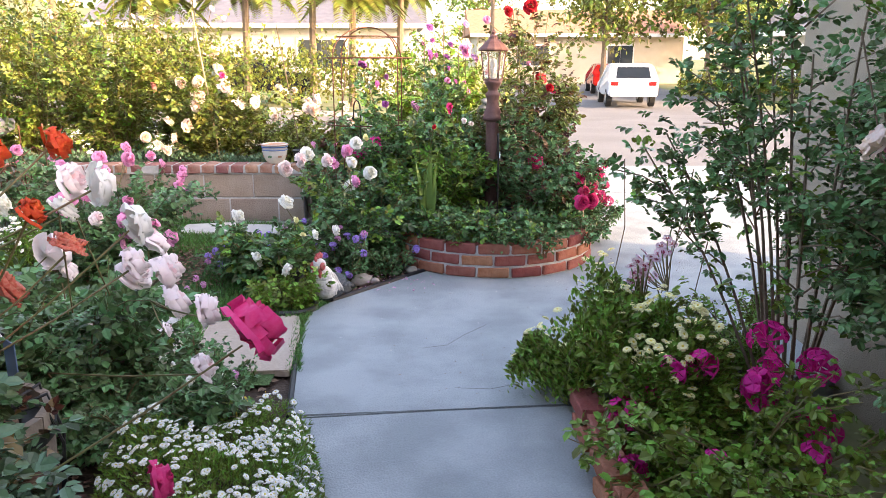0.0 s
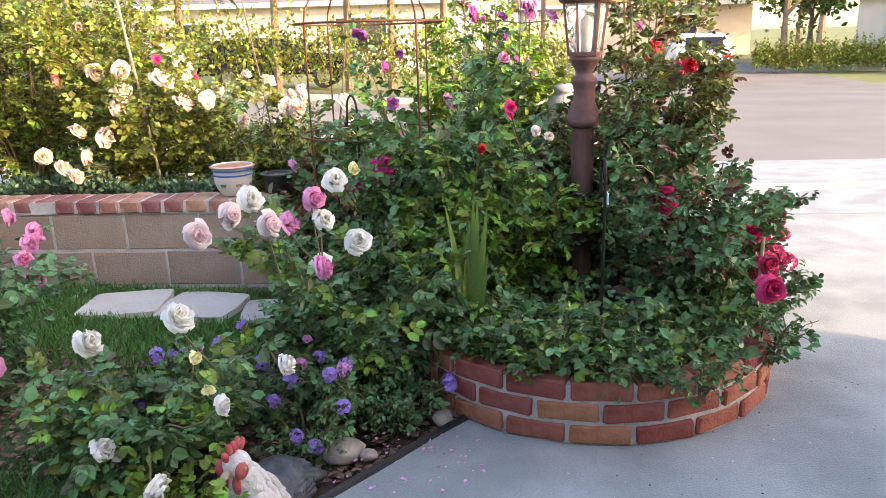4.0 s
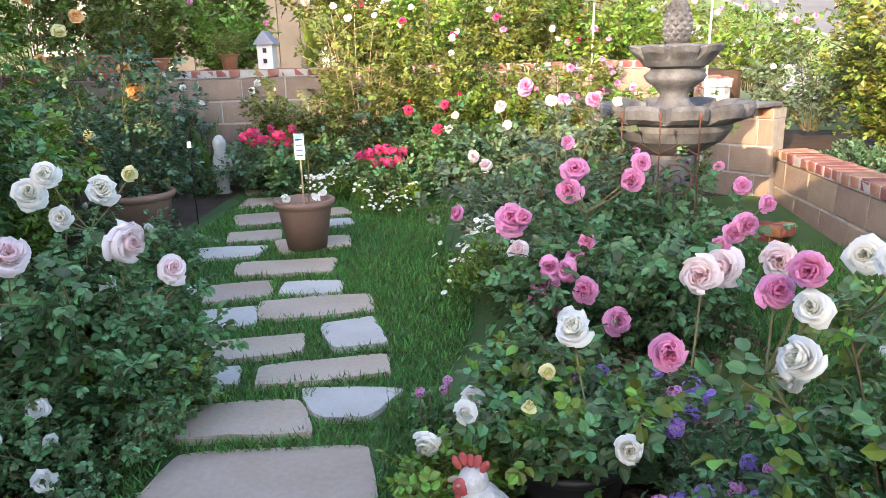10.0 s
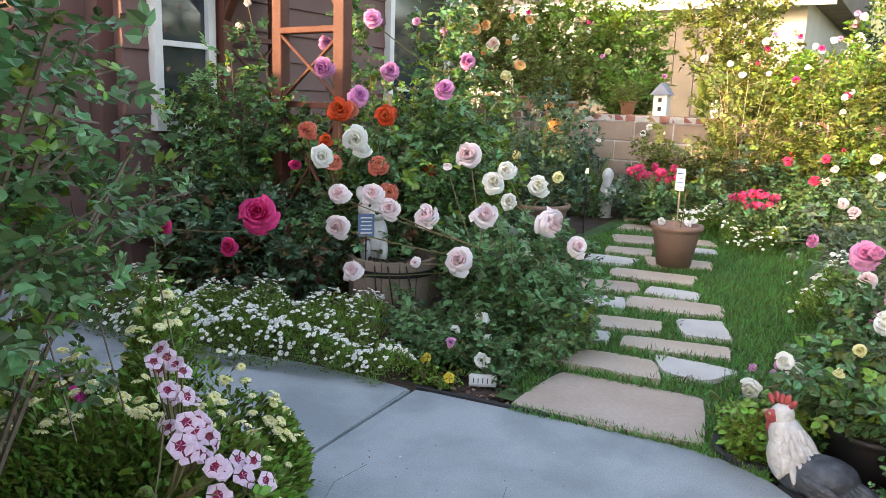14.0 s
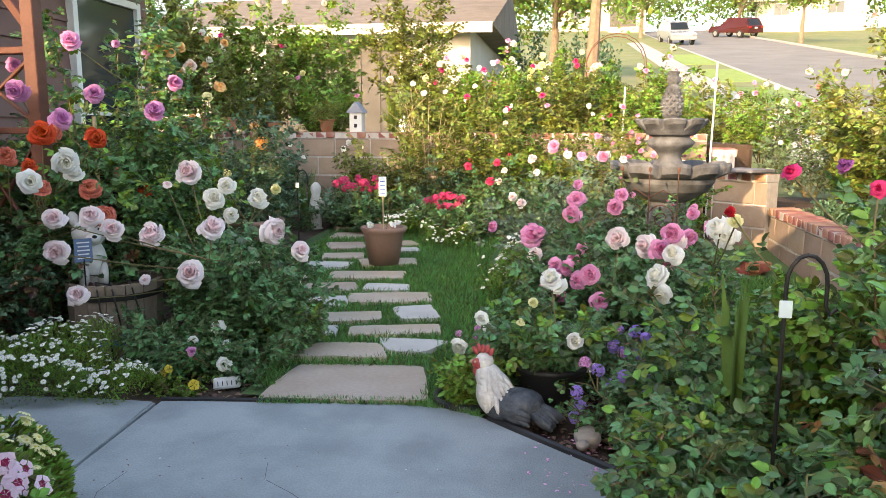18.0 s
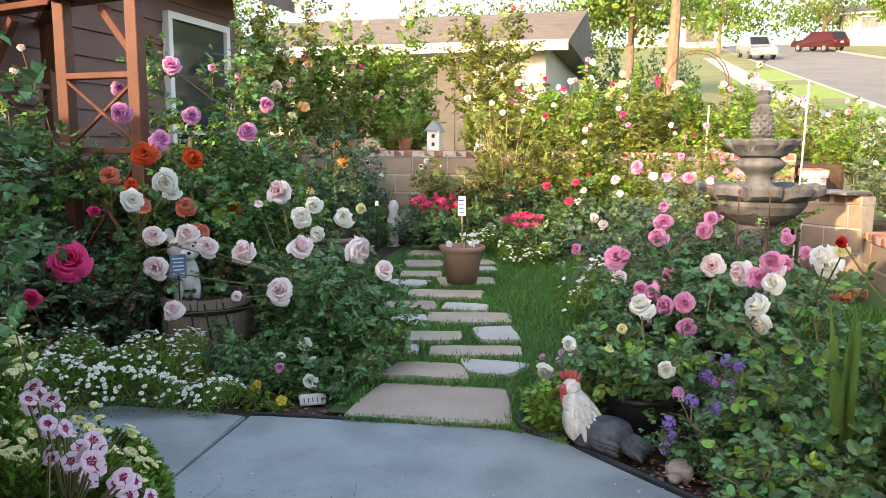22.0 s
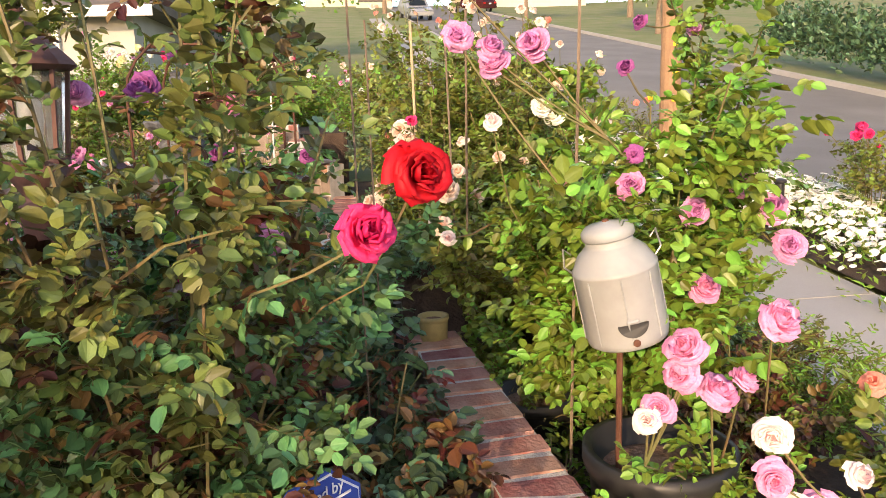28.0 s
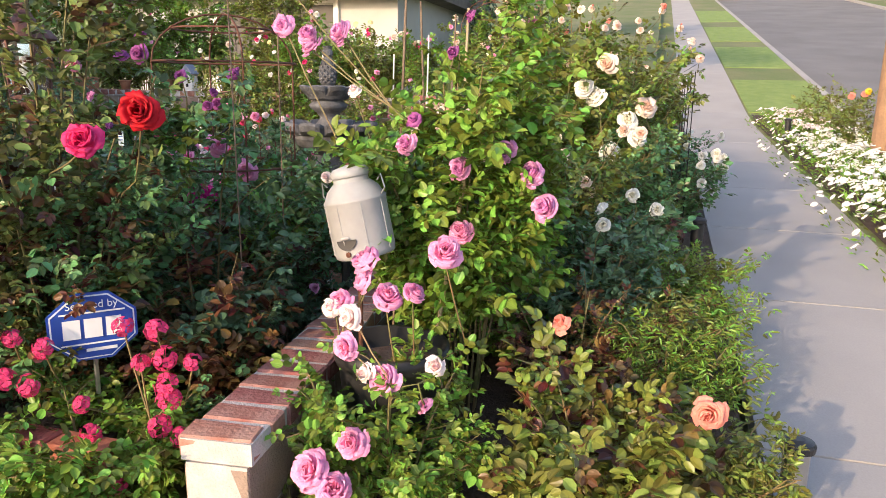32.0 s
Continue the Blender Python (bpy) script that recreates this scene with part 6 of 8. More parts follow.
shrub("herb", "deep green undergrowth behind the low wall", "herbs", -0.45, 6.1, 0.0, 0.5, 0.34, L_DARK, 200, leaves=600, leaf=0.034, scatter=((5, 0.05, "mauve"),))
shrub("herb", "green undergrowth at the wall end", "herbs", 0.55, 6.35, 0.0, 0.40, 0.26, L_ROSE, 201, leaves=420, leaf=0.032)
shrub("geranium", "bright crimson geranium in front of the wall end", "flowers", 0.96, 6.12, 0.02, 0.42, 0.34, L_LIME, 202, form="truss", leaves=1100, leaf=0.034,
      blooms=((0.88, 6.21, 0.61, 0.075, "crimson"), (0.86, 6.31, 0.60, 0.075, "crimson"), (0.89, 6.27, 0.50, 0.07, "crimson"), (0.87, 6.34, 0.52, 0.08, "crimson"), (0.85, 6.42, 0.51, 0.07, "crimson"), (0.88, 6.35, 0.44, 0.08, "crimson"), (0.89, 6.36, 0.40, 0.08, "crimson"),
              (0.90, 6.40, 0.29, 0.065, "crimson"), (0.91, 6.34, 0.32, 0.08, "crimson"), (0.97, 6.14, 0.29, 0.08, "crimson"), (0.96, 6.11, 0.38, 0.07, "crimson"), (0.96, 5.99, 0.54, 0.08, "crimson"), (0.99, 5.95, 0.43, 0.08, "crimson"),
              (1.01, 5.89, 0.45, 0.08, "crimson"), (1.03, 6.04, 0.18, 0.07, "crimson"), (1.06, 5.95, 0.13, 0.08, "crimson"), (0.98, 6.23, 0.17, 0.08, "crimson"), (0.98, 5.90, 0.57, 0.065, "crimson")))

# raised bed behind the block wall
rose("blush rose loaded with peach-white blooms behind the wall", -2.1, 6.66, 0.5, 1.0, 0.55, L_OLIVE, 210, leaves=1500, canes=14,
     blooms=((-2.10, 6.44, 1.22, 0.12, "peach"), (-2.12, 6.37, 1.01, 0.11, "peach"), (-2.09, 6.40, 1.08, 0.12, "peach"), (-2.19, 6.32, 0.85, 0.13, "peach"), (-2.33, 6.31, 0.88, 0.115, "peach"), (-1.87, 6.44, 1.14, 0.14, "peach"), (-1.76, 6.42, 1.02, 0.12, "peach"),
             (-1.63, 6.44, 1.04, 0.10, "peach"), (-2.51, 6.26, 0.76, 0.10, "peach"), (-2.41, 6.25, 0.69, 0.10, "peach"), (-2.34, 6.24, 0.65, 0.09, "peach"), (-2.29, 6.28, 0.76, 0.09, "peach"), (-2.24, 6.42, 1.20, 0.11, "peach"), (-2.46, 6.38, 1.17, 0.09, "salmon"), (-1.89, 6.47, 1.27, 0.055, "hot")))
rose("blush rose with cream blooms above the painted pot", -1.15, 6.78, 0.3, 0.85, 0.42, L_OLIVE, 211, leaves=1000,
     blooms=((-1.19, 6.47, 0.99, 0.105, "peach"), (-1.12, 6.47, 0.98, 0.10, "peach"), (-1.11, 6.50, 1.06, 0.11, "peach"), (-0.87, 6.51, 1.00, 0.10, "peach"), (-0.81, 6.48, 0.87, 0.10, "peach")), scatter=((4, 0.07, "peach"),))
for k, (x, y, h, r) in enumerate(((-2.95, 6.8, 1.6, 0.58), (-3.65, 6.75, 1.7, 0.6), (-4.4, 6.8, 1.5, 0.6), (-3.3, 7.4, 1.75, 0.6), (-4.2, 7.4, 1.7, 0.6), (-5.1, 7.0, 1.2, 0.6), (-2.45, 7.1, 1.55, 0.5))):
    rose("tall sunlit rose thicket behind the block wall", x, y, raised_z(x, y), h, r, L_OLIVE, 215 + k, leaves=1500, canes=15, leaf=0.040, young=L_LIME, scatter=((7, 0.06, "peach"), (2, 0.05, "salmon")), group="roses in the raised bed")
carpet("ground_cover", "leafy weeds along the back of the brick cap", -4.4, 6.36, -1.4, 6.38, 0.24, 0.20, L_DARK, 224, 4500, 0.036, None, base=lambda x, y: 0.48, category="plants", ratio=0.7)
rose("twiggy rose between the stakes in the raised bed", -1.6, 7.2, raised_z(-1.6, 7.2), 0.75, 0.45, L_OLIVE, 225, leaves=600, canes=14, scatter=((7, 0.07, "peach"),))
rose("rose bush beside the sidewalk with white blooms", -2.2, 7.45, raised_z(-2.2, 7.45), 0.95, 0.45, L_ROSE, 226, leaves=800,
     blooms=((-2.16, 7.25, 1.31, 0.13, "white"), (-2.17, 7.34, 1.25, 0.12, "white"), (-2.19, 7.52, 1.12, 0.13, "white"), (-2.17, 7.58, 1.00, 0.12, "white"), (-2.0, 7.45, 0.92, 0.13, "white"), (-2.23, 7.39, 1.47, 0.13, "peach"), (-2.23, 7.61, 1.19, 0.13, "peach")))
rose("white-flowering rose spilling towards the sidewalk", -3.4, 7.85, raised_z(-3.4, 7.85), 0.8, 0.4, L_ROSE, 227, leaves=600, scatter=((12, 0.07, "white"),))
rose("white-flowering rose farther along the sidewalk", -4.9, 7.85, raised_z(-4.9, 7.85), 0.8, 0.45, L_ROSE, 228, leaves=600, scatter=((12, 0.07, "white"),))
rose("green rose by the sidewalk uphill", -6.6, 7.6, 0.5, 1.0, 0.6, L_ROSE, 229, leaves=700, scatter=((8, 0.07, "white"),))

# front bed round the feeder
rose("tall rose with lime leaves and mauve blooms by the feeder", -0.06, 7.02, 0.02, 1.92, 0.50, L_LIME, 235, leaves=2300, canes=17, leaf=0.044, low=0.42, squash=(1.0, 0.85),
     blooms=((0.17, 6.63, 1.49, 0.10, "mauve"), (0.19, 6.52, 1.44, 0.085, "mauve"), (0.19, 6.50, 1.48, 0.07, "mauve"), (0.20, 6.42, 1.51, 0.07, "mauve"), (0.18, 6.40, 1.68, 0.07, "mauve"), (-0.13, 7.11, 1.68, 0.07, "purple"), (-0.10, 7.02, 1.57, 0.06, "purple"),
             (-0.07, 6.96, 1.44, 0.055, "purple"), (-0.2, 7.23, 1.55, 0.055, "mauve"), (0.20, 6.88, 1.12, 0.075, "mauve"), (0.18, 6.89, 1.20, 0.05, "purple"), (0.19, 7.06, 1.04, 0.078, "mauve"), (0.16, 7.21, 1.11, 0.075, "mauve"), (0.15, 7.31, 1.03, 0.085, "mauve"),
             (0.17, 7.36, 0.92, 0.095, "mauve"), (0.22, 7.08, 0.82, 0.095, "pink"), (-0.09, 6.56, 1.29, 0.06, "pale"), (-0.12, 6.42, 0.95, 0.047, "pale")))
rose("compact rose with clustered pink blooms beside the brick wall", 0.68, 6.98, 0.02, 0.62, 0.32, L_LIME, 236, leaves=950, canes=12, leaf=0.03,
     blooms=((0.57, 6.88, 0.78, 0.09, "pink"), (0.57, 6.87, 0.73, 0.09, "pink"), (0.59, 6.80, 0.66, 0.082, "pink"), (0.58, 6.93, 0.67, 0.09, "pink"), (0.56, 7.01, 0.69, 0.082, "pink"), (0.53, 7.10, 0.82, 0.09, "pink"), (0.60, 6.77, 0.64, 0.075, "pale"),
             (0.96, 6.86, 0.29, 0.10, "pink"), (0.96, 6.92, 0.24, 0.10, "pink"), (0.90, 6.96, 0.36, 0.08, "pink"), (0.84, 7.03, 0.53, 0.08, "pink"), (0.85, 6.98, 0.55, 0.065, "pale"), (0.85, 6.92, 0.62, 0.082, "pink"), (0.83, 6.93, 0.70, 0.08, "pale"), (0.78, 7.15, 0.56, 0.06, "pale"), (0.83, 7.14, 0.46, 0.05, "pink")))
rose("yellow-green rose with a salmon bloom near the sidewalk", 0.62, 7.62, 0.02, 0.55, 0.36, L_OLIVE, 237, leaves=800, canes=11, leaf=0.042, young=L_RED,
     blooms=((0.65, 7.89, 0.47, 0.10, "salmon"), (0.42, 7.46, 0.60, 0.068, "salmon")))
rose("bronze-leaved low rose behind the feeder", -0.25, 7.42, 0.02, 0.55, 0.34, L_RED, 238, leaves=600, canes=12, leaf=0.03, young=L_LIME)
shrub("shrub", "feathery bright green shrub beside the sidewalk", "shrub", -0.35, 7.85, 0.0, 0.55, 0.32, L_LIME, 239, leaves=900, leaf=0.03, ratio=0.35)
shrub("shrub", "low feathery shrub near the solar light", "shrub", 0.35, 7.95, -0.02, 0.40, 0.26, L_OLIVE, 240, leaves=500, leaf=0.03, ratio=0.5)
rose("dark shaded rose behind the front bed", -0.85, 7.45, 0.02, 0.85, 0.4, L_DARK, 241, leaves=700, scatter=((4, 0.07, "white"),))
shrub("dianthus", "mauve dianthus at the driveway edge", "flowers", 1.0, 7.35, 0.0, 0.2, 0.16, L_ROSE, 242, canes=7, form="truss", leaves=160, leaf=0.022, scatter=((7, 0.045, "mauve"),))
shrub("herb", "green herbs along the low wall", "herbs", 0.15, 6.68, 0.02, 0.35, 0.22, L_LIME, 243, leaves=400, leaf=0.03, leaflets=3)
shrub("herb", "leafy weeds between wall and pot", "herbs", -0.45, 6.75, 0.02, 0.4, 0.26, L_LIME, 244, leaves=400, leaf=0.032, leaflets=3)

rose("dark green rose filling the bed beside the sidewalk", -1.3, 7.45, raised_z(-1.3, 7.45), 0.75, 0.42, L_ROSE, 245, leaves=900, young=L_RED, scatter=((4, 0.07, "peach"),))
shrub("shrub", "bronze feathery shrub in the front bed", "shrub", -0.62, 7.72, 0.02, 0.55, 0.34, L_MIX, 246, leaves=800, leaf=0.03, ratio=0.45, young=L_RED)
shrub("shrub", "feathery green shrub at the sidewalk edge", "shrub", -1.25, 7.9, 0.02, 0.55, 0.36, L_LIME, 247, leaves=900, leaf=0.032, ratio=0.4)
shrub("herb", "weedy green cover on the raised bed slope", "herbs", -1.75, 7.75, 0.1, 0.45, 0.4, L_OLIVE, 248, leaves=800, leaf=0.032)
rose("leafy rose above the end of the block wall", -0.75, 6.9, 0.02, 0.8, 0.36, L_LIME, 249, leaves=700, leaf=0.04)

shrub("herb", "yellow-green seedlings beside the brick cap", "herbs", 0.95, 6.78, 0.0, 0.22, 0.16, L_OLIVE, 258, canes=7, leaves=220, leaf=0.034, leaflets=3)

rose("leafy rose at the end of the block wall", -0.82, 5.93, 0.0, 0.95, 0.30, L_ROSE, 259, leaves=800, canes=11, young=L_RED, scatter=((2, 0.07, "pink"),))

# upper terrace behind the back wall
for k, (x, y, h, r, m) in enumerate(((-6.4, 0.4, 1.3, 0.6, L_OLIVE), (-6.5, 1.3, 0.9, 0.5, L_LIME), (-6.6, 2.7, 1.1, 0.55, L_OLIVE), (-6.5, 3.4, 1.2, 0.6, L_LIME), (-6.6, 4.2, 1.1, 0.6, L_OLIVE), (-6.6, 5.0, 1.0, 0.6, L_LIME),
                                     (-7.4, 3.8, 1.0, 0.6, L_LIME), (-7.5, 2.8, 1.0, 0.6, L_OLIVE), (-7.5, 4.9, 0.9, 0.6, L_OLIVE), (-8.4, 3.4, 1.0, 0.7, L_LIME))):
    rose("sunlit shrub rose on the upper terrace", x, y, 1.07, h, r, m, 250 + k, leaves=950, leaf=0.05, scatter=((5, 0.075, ("white", "cream", "peach")[k % 3]), (4, 0.06, ("hot", "pink")[k % 2])), group="roses on the terrace")
for k, (x, y, h) in enumerate(((-7.6, 0.9, 2.0), (-7.8, 2.1, 2.3), (-7.3, 0.1, 2.0), (-7.0, -0.45, 2.2), (-7.1, -1.1, 2.5))):
    rose("tall golden-green climber in front of the white garage", x, y, 1.07, h + 0.3, 0.6, L_OLIVE if k % 2 else L_LIME, 262 + k, leaves=1700, leaf=0.055, canes=13, low=0.25, scatter=((3, 0.09, "cream"), (5, 0.085, ("peach", "salmon")[k % 2])), group="climbers on the terrace")
strap_clump("gladiolus_clump", "sunlit yellow-green sword leaves on the terrace", -6.15, 2.25, 1.08, 0.62, 20, L_STRAPSUN, 266, 0.035, 0.35)
strap_clump("iris_clump", "upright green sword leaves by the wall foot", -5.35, 1.85, 0.2, 0.6, 14, L_STRAP, 267, 0.03, 0.3)
rose("pink rose beside the stepped wall", -5.3, 5.2, 0.2, 1.0, 0.4, L_LIME, 268, leaves=600, scatter=((9, 0.06, "pink"),))
rose("tall sunny rose at the north-west corner", -6.3, 6.3, 0.9, 0.9, 0.6, L_LIME, 269, leaves=900, scatter=((8, 0.06, "pink"), (4, 0.06, "white")))
rose("grey-leaved shrub at the corner", -5.6, 6.6, 0.6, 0.9, 0.5, L_GREY, 270, leaves=800, scatter=((10, 0.06, "white"),))

# by the garage
shrub("shrub", "airy shrub on thin dark stems by the stucco wall", "shrub", 1.34, 2.68, 0, 2.0, 0.48, L_ROSE, 280, leaves=1150, canes=17, leaf=0.032, low=0.60, lean=(-0.07, 0.02), young=L_LIME, thick=0.008, cane_mat=M_BARK)
shrub("shrub", "leafy climber against the stucco garage wall", "shrub", 1.5, 2.1, 0, 2.1, 0.40, L_ROSE, 281, leaves=1000, canes=13, leaf=0.034, low=0.45, cane_mat=M_BARK,
      blooms=((1.15, 1.95, 1.16, 0.11, "peach"), (1.22, 1.97, 1.14, 0.08, "pink")))
shrub("shrub", "low green shrub beside the daisies", "shrub", 1.26, 3.00, 0, 0.55, 0.22, L_LIME, 282, leaves=800, canes=11, leaf=0.026, ratio=0.6)
carpet("daisy_bush", "rounded marguerite bush with pale yellow daisies", 0.50, 2.46, 0.86, 2.72, 0.40, 0.68, L_LIME, 283, 20000, 0.030,
       ((lambda: small_flower_mesh("daisy", (PETALS["cream"], PETALS["yellow"]), 12), 230, 0.033, (PETALS["cream"], PETALS["yellow"])),), ratio=0.55, upright=0.9, flat=True)
shrub("pelargonium", "magenta pelargonium in bloom beside the walk", "flowers", 0.90, 2.06, 0, 0.42, 0.50, L_LIME, 284, form="truss", leaves=1700, canes=16, leaf=0.034, leaflets=3,
      blooms=((1.09, 2.33, 0.48, 0.130, "magenta"), (0.87, 2.31, 0.39, 0.130, "magenta"), (0.75, 2.30, 0.36, 0.130, "magenta"), (1.07, 2.29, 0.31, 0.169, "magenta"), (1.26, 2.31, 0.38, 0.143, "magenta"), (0.61, 2.27, 0.23, 0.143, "magenta"), (0.70, 2.29, 0.29, 0.078, "magenta"),
              (1.26, 2.25, 0.19, 0.169, "magenta"), (0.83, 2.03, 0.20, 0.091, "magenta"), (0.58, 2.04, 0.15, 0.130, "magenta"), (1.14, 2.04, 0.20, 0.117, "magenta"), (1.10, 2.31, 0.38, 0.091, "magenta")))
PICOTEE = ((0.76, 2.79, 0.62), (0.79, 2.80, 0.60), (0.75, 2.83, 0.59), (0.78, 2.84, 0.54), (0.75, 2.86, 0.52), (0.80, 2.86, 0.55), (0.84, 2.90, 0.50), (0.76, 2.91, 0.48), (0.79, 2.91, 0.46), (0.76, 2.95, 0.45), (0.80, 2.96, 0.43),
           (0.66, 2.98, 0.36), (0.69, 2.96, 0.37), (0.71, 3.00, 0.35), (0.67, 3.03, 0.33), (0.95, 3.12, 0.60), (0.98, 3.14, 0.57), (0.93, 3.17, 0.52), (0.90, 3.14, 0.50), (0.92, 3.08, 0.55), (0.85, 3.08, 0.46), (0.88, 3.12, 0.42))
shrub("pelargonium", "pelargonium with pink blooms blotched dark red", "flowers", 0.86, 2.99, 0.0, 0.50, 0.20, L_LIME, 285, form="floret", leaves=500, leaf=0.03, leaflets=3, canes=13,
      blooms=[(x + dx, y + dy, z + dz, 0.046, "picotee") for x, y, z in PICOTEE for dx, dy, dz in ((0, 0, 0.0), (0.03, 0.02, 0.03))])
def white_edge(x0, y0, x1, y1, width, seed, leaves, florets, height=0.24):
    carpet("white_edging", "foaming edge of tiny white daisies along the walk", x0, y0, x1, y1, width, height, L_LIME, seed, leaves, 0.020,
           ((lambda: small_flower_mesh("floret", (PETALS["white"], PETALS["yellow"])), florets, 0.021, (PETALS["white"], PETALS["yellow"])),), ratio=0.35, upright=1.2, flat=True)
white_edge(-0.47, 0.55, -0.47, 1.25, 0.30, 286, 8500, 330, 0.31)
white_edge(-0.48, 1.2, -0.61, 1.75, 0.33, 287, 10000, 380, 0.33)
white_edge(-0.62, 1.7, -0.77, 2.2, 0.33, 288, 9500, 330, 0.32)
white_edge(-0.70, 2.15, -0.66, 2.5, 0.18, 289, 3000, 120, 0.20)

# parkway of white flowers beside the sidewalk
carpet("white_flower_bed", "mass of white flowers beside the sidewalk", -9.0, 10.2, -1.2, 10.2, 1.05, 0.34, L_LIME, 290, 15000, 0.06, ((lambda: small_flower_mesh("bloom", (PETALS["white"], PETALS["pale"]), 7, wide=0.8), 3800, 0.06, (PETALS["white"], PETALS["pale"])),), base=land, ratio=0.4)
carpet("pink_flower_bed", "low pink flowers at the far end of the bed", -12.5, 10.0, -9.3, 10.0, 0.7, 0.35, L_LIME, 291, 4000, 0.06, ((lambda: small_flower_mesh("bloom", (PETALS["pale"], PETALS["pink"]), 7, wide=0.8), 500, 0.055, (PETALS["pale"], PETALS["pink"])),), base=land, ratio=0.4)
rose("standard rose with red blooms in the parkway", -3.6, 10.5, land(-3.6, 0), 1.0, 0.4, L_OLIVE, 292, leaves=500, low=0.5, scatter=((8, 0.09, "hot"),))
rose("rose with yellow blooms beside the utility pole", -8.2, 10.3, land(-8.2, 0), 1.0, 0.5, L_OLIVE, 293, leaves=600, scatter=((2, 0.08, "yellow"), (2, 0.08, "salmon")))
rose("loose shrub in the parkway bed", -10.5, 10.4, land(-10.5, 0), 1.1, 0.6, L_OLIVE, 294, leaves=600)

# ---- pots ----
p = pot("flower_pot", "brown clay pot with a tagged seedling on the flagstones", -3.30, 2.87, lawn_z(-3.3) + 0.018, 0.165, 0.115, 0.29, M_CLAYPOT, 0.014)
bm = bmesh.new()
tube(bm, [(0.01, 0, 0.25), (0.015, 0.0, 0.62)], 0.005, 6)
part("stake", bm, M_STAKE, p)
bm = bmesh.new()
box(bm, (0.004, 0.06, 0.15), (0.022, 0, 0.60), bevel=0.001)
tag = part("tag", bm, M_TAG, p, "pale blue plant tag")
bm = bmesh.new()
for k in range(4):
    box(bm, (0.002, 0.04, 0.007), (0.026, 0, 0.64 - 0.03 * k))
part("print", bm, M_SIGNBLUE, tag)
bm = bmesh.new()
tube(bm, [(-0.02, 0.02, 0.25), (-0.03, 0.03, 0.45), (-0.01, 0.04, 0.56)], 0.004, 5)
tube(bm, [(-0.02, 0.02, 0.3), (0.04, -0.04, 0.36), (0.06, -0.06, 0.33)], 0.003, 5)
part("seedling_stem", bm, M_CANE, p)
for k, (a, b) in enumerate(((0.10, -0.08), (0.09, 0.09), (-0.05, 0.1))):
    put_bloom(p, "white", (a, b, 0.31), 0.055, face=(0.6, 0.0, 0.8))

p = thing("painted_pot", "cream glazed round pot with blue bands on the brick cap", "plant pot", at=(-1.38, 6.08, 0.575))
bm = bmesh.new()
lathe(bm, [(0.062, 0), (0.066, 0.006), (0.085, 0.035), (0.098, 0.075), (0.099, 0.105), (0.100, 0.135), (0.108, 0.150), (0.106, 0.158), (0.094, 0.157), (0.088, 0.12), (0.05, 0.03)], 32)
part("body", bm, M_CERAMIC, p, smooth=True)
for z, h, r, m, lab in ((0.105, 0.008, 0.100, M_BLUE, "blue band"), (0.130, 0.008, 0.105, M_BLUE, "blue band"), (0.148, 0.004, 0.113, M_TERRA, "brown rim")):
    bm = bmesh.new()
    lathe(bm, [(r - 0.01, z), (r + 0.003, z + 0.001), (r + 0.004, z + h), (r - 0.01, z + h + 0.001)], 28)
    part("band", bm, m, p, lab)
for k in range(7):
    a = 2 * math.pi * k / 7
    bm = bmesh.new()
    for j in range(4):
        b = a + (j - 1.5) * 0.09
        m = Matrix.Translation((math.cos(b) * 0.0935, math.sin(b) * 0.0935, 0.06 + 0.012 * (j % 2))) @ Euler((0.4 * j, 0, b)).to_matrix().to_4x4()
        got = bmesh.ops.create_icosphere(bm, subdivisions=1, radius=0.011)["verts"]
        bmesh.ops.scale(bm, vec=(0.25, 0.9, 1.0), verts=got)
        bmesh.ops.transform(bm, matrix=m, verts=got)
    part("painted_spray", bm, M_GREENGLAZE if k % 2 else M_TERRA, p)
pot("nursery_pot", "black plastic nursery pot on the wall", -1.16, 6.14, 0.575, 0.085, 0.07, 0.10, M_BLACK, 0.008)
pot("nursery_pot", "wide black nursery pot with bark mulch under the feeder", 0.40, 6.885, 0.02, 0.185, 0.145, 0.45, M_BLACK, 0.012)
pot("nursery_pot", "black nursery pot behind the low wall", -0.42, 6.76, 0.02, 0.15, 0.11, 0.28, M_BLACK, 0.012)
pot("nursery_pot", "black nursery pot holding the white rose", -0.98, 4.22, 0.01, 0.16, 0.13, 0.20, M_BLACK, 0.01)
pot("nursery_pot", "black nursery pot among the mint in the planter", 0.55, 5.1, 0.22, 0.14, 0.11, 0.16, M_BLACK, 0.01)
pot("glazed_pot", "olive glazed pot in the shade of the rose", -0.55, 6.14, 0.0, 0.17, 0.12, 0.26, material("olive_glaze", (0.16, 0.15, 0.07), 0.3, second=(0.20, 0.18, 0.09), scale=6, fine=50, spread=0.2, bump=0.05), 0.012)
pot("yellow_pot", "small weathered yellow pail on the low wall", -0.86, 6.44, 0.35, 0.062, 0.055, 0.14, material("yellowed_paint", (0.48, 0.40, 0.17), 0.6, second=(0.38, 0.32, 0.15), scale=9, fine=60, spread=0.3, bump=0.2), 0.004)
pot("terracotta_pot", "terracotta pot on the back wall", -5.8, 1.58, 1.19, 0.085, 0.06, 0.14, M_TERRA, 0.012)
shrub("succulent", "spiky plant in the terracotta pot", "plant", -5.8, 1.58, 1.31, 0.2, 0.14, L_OLIVE, 300, canes=8, leaves=60, leaf=0.05, ratio=0.3)
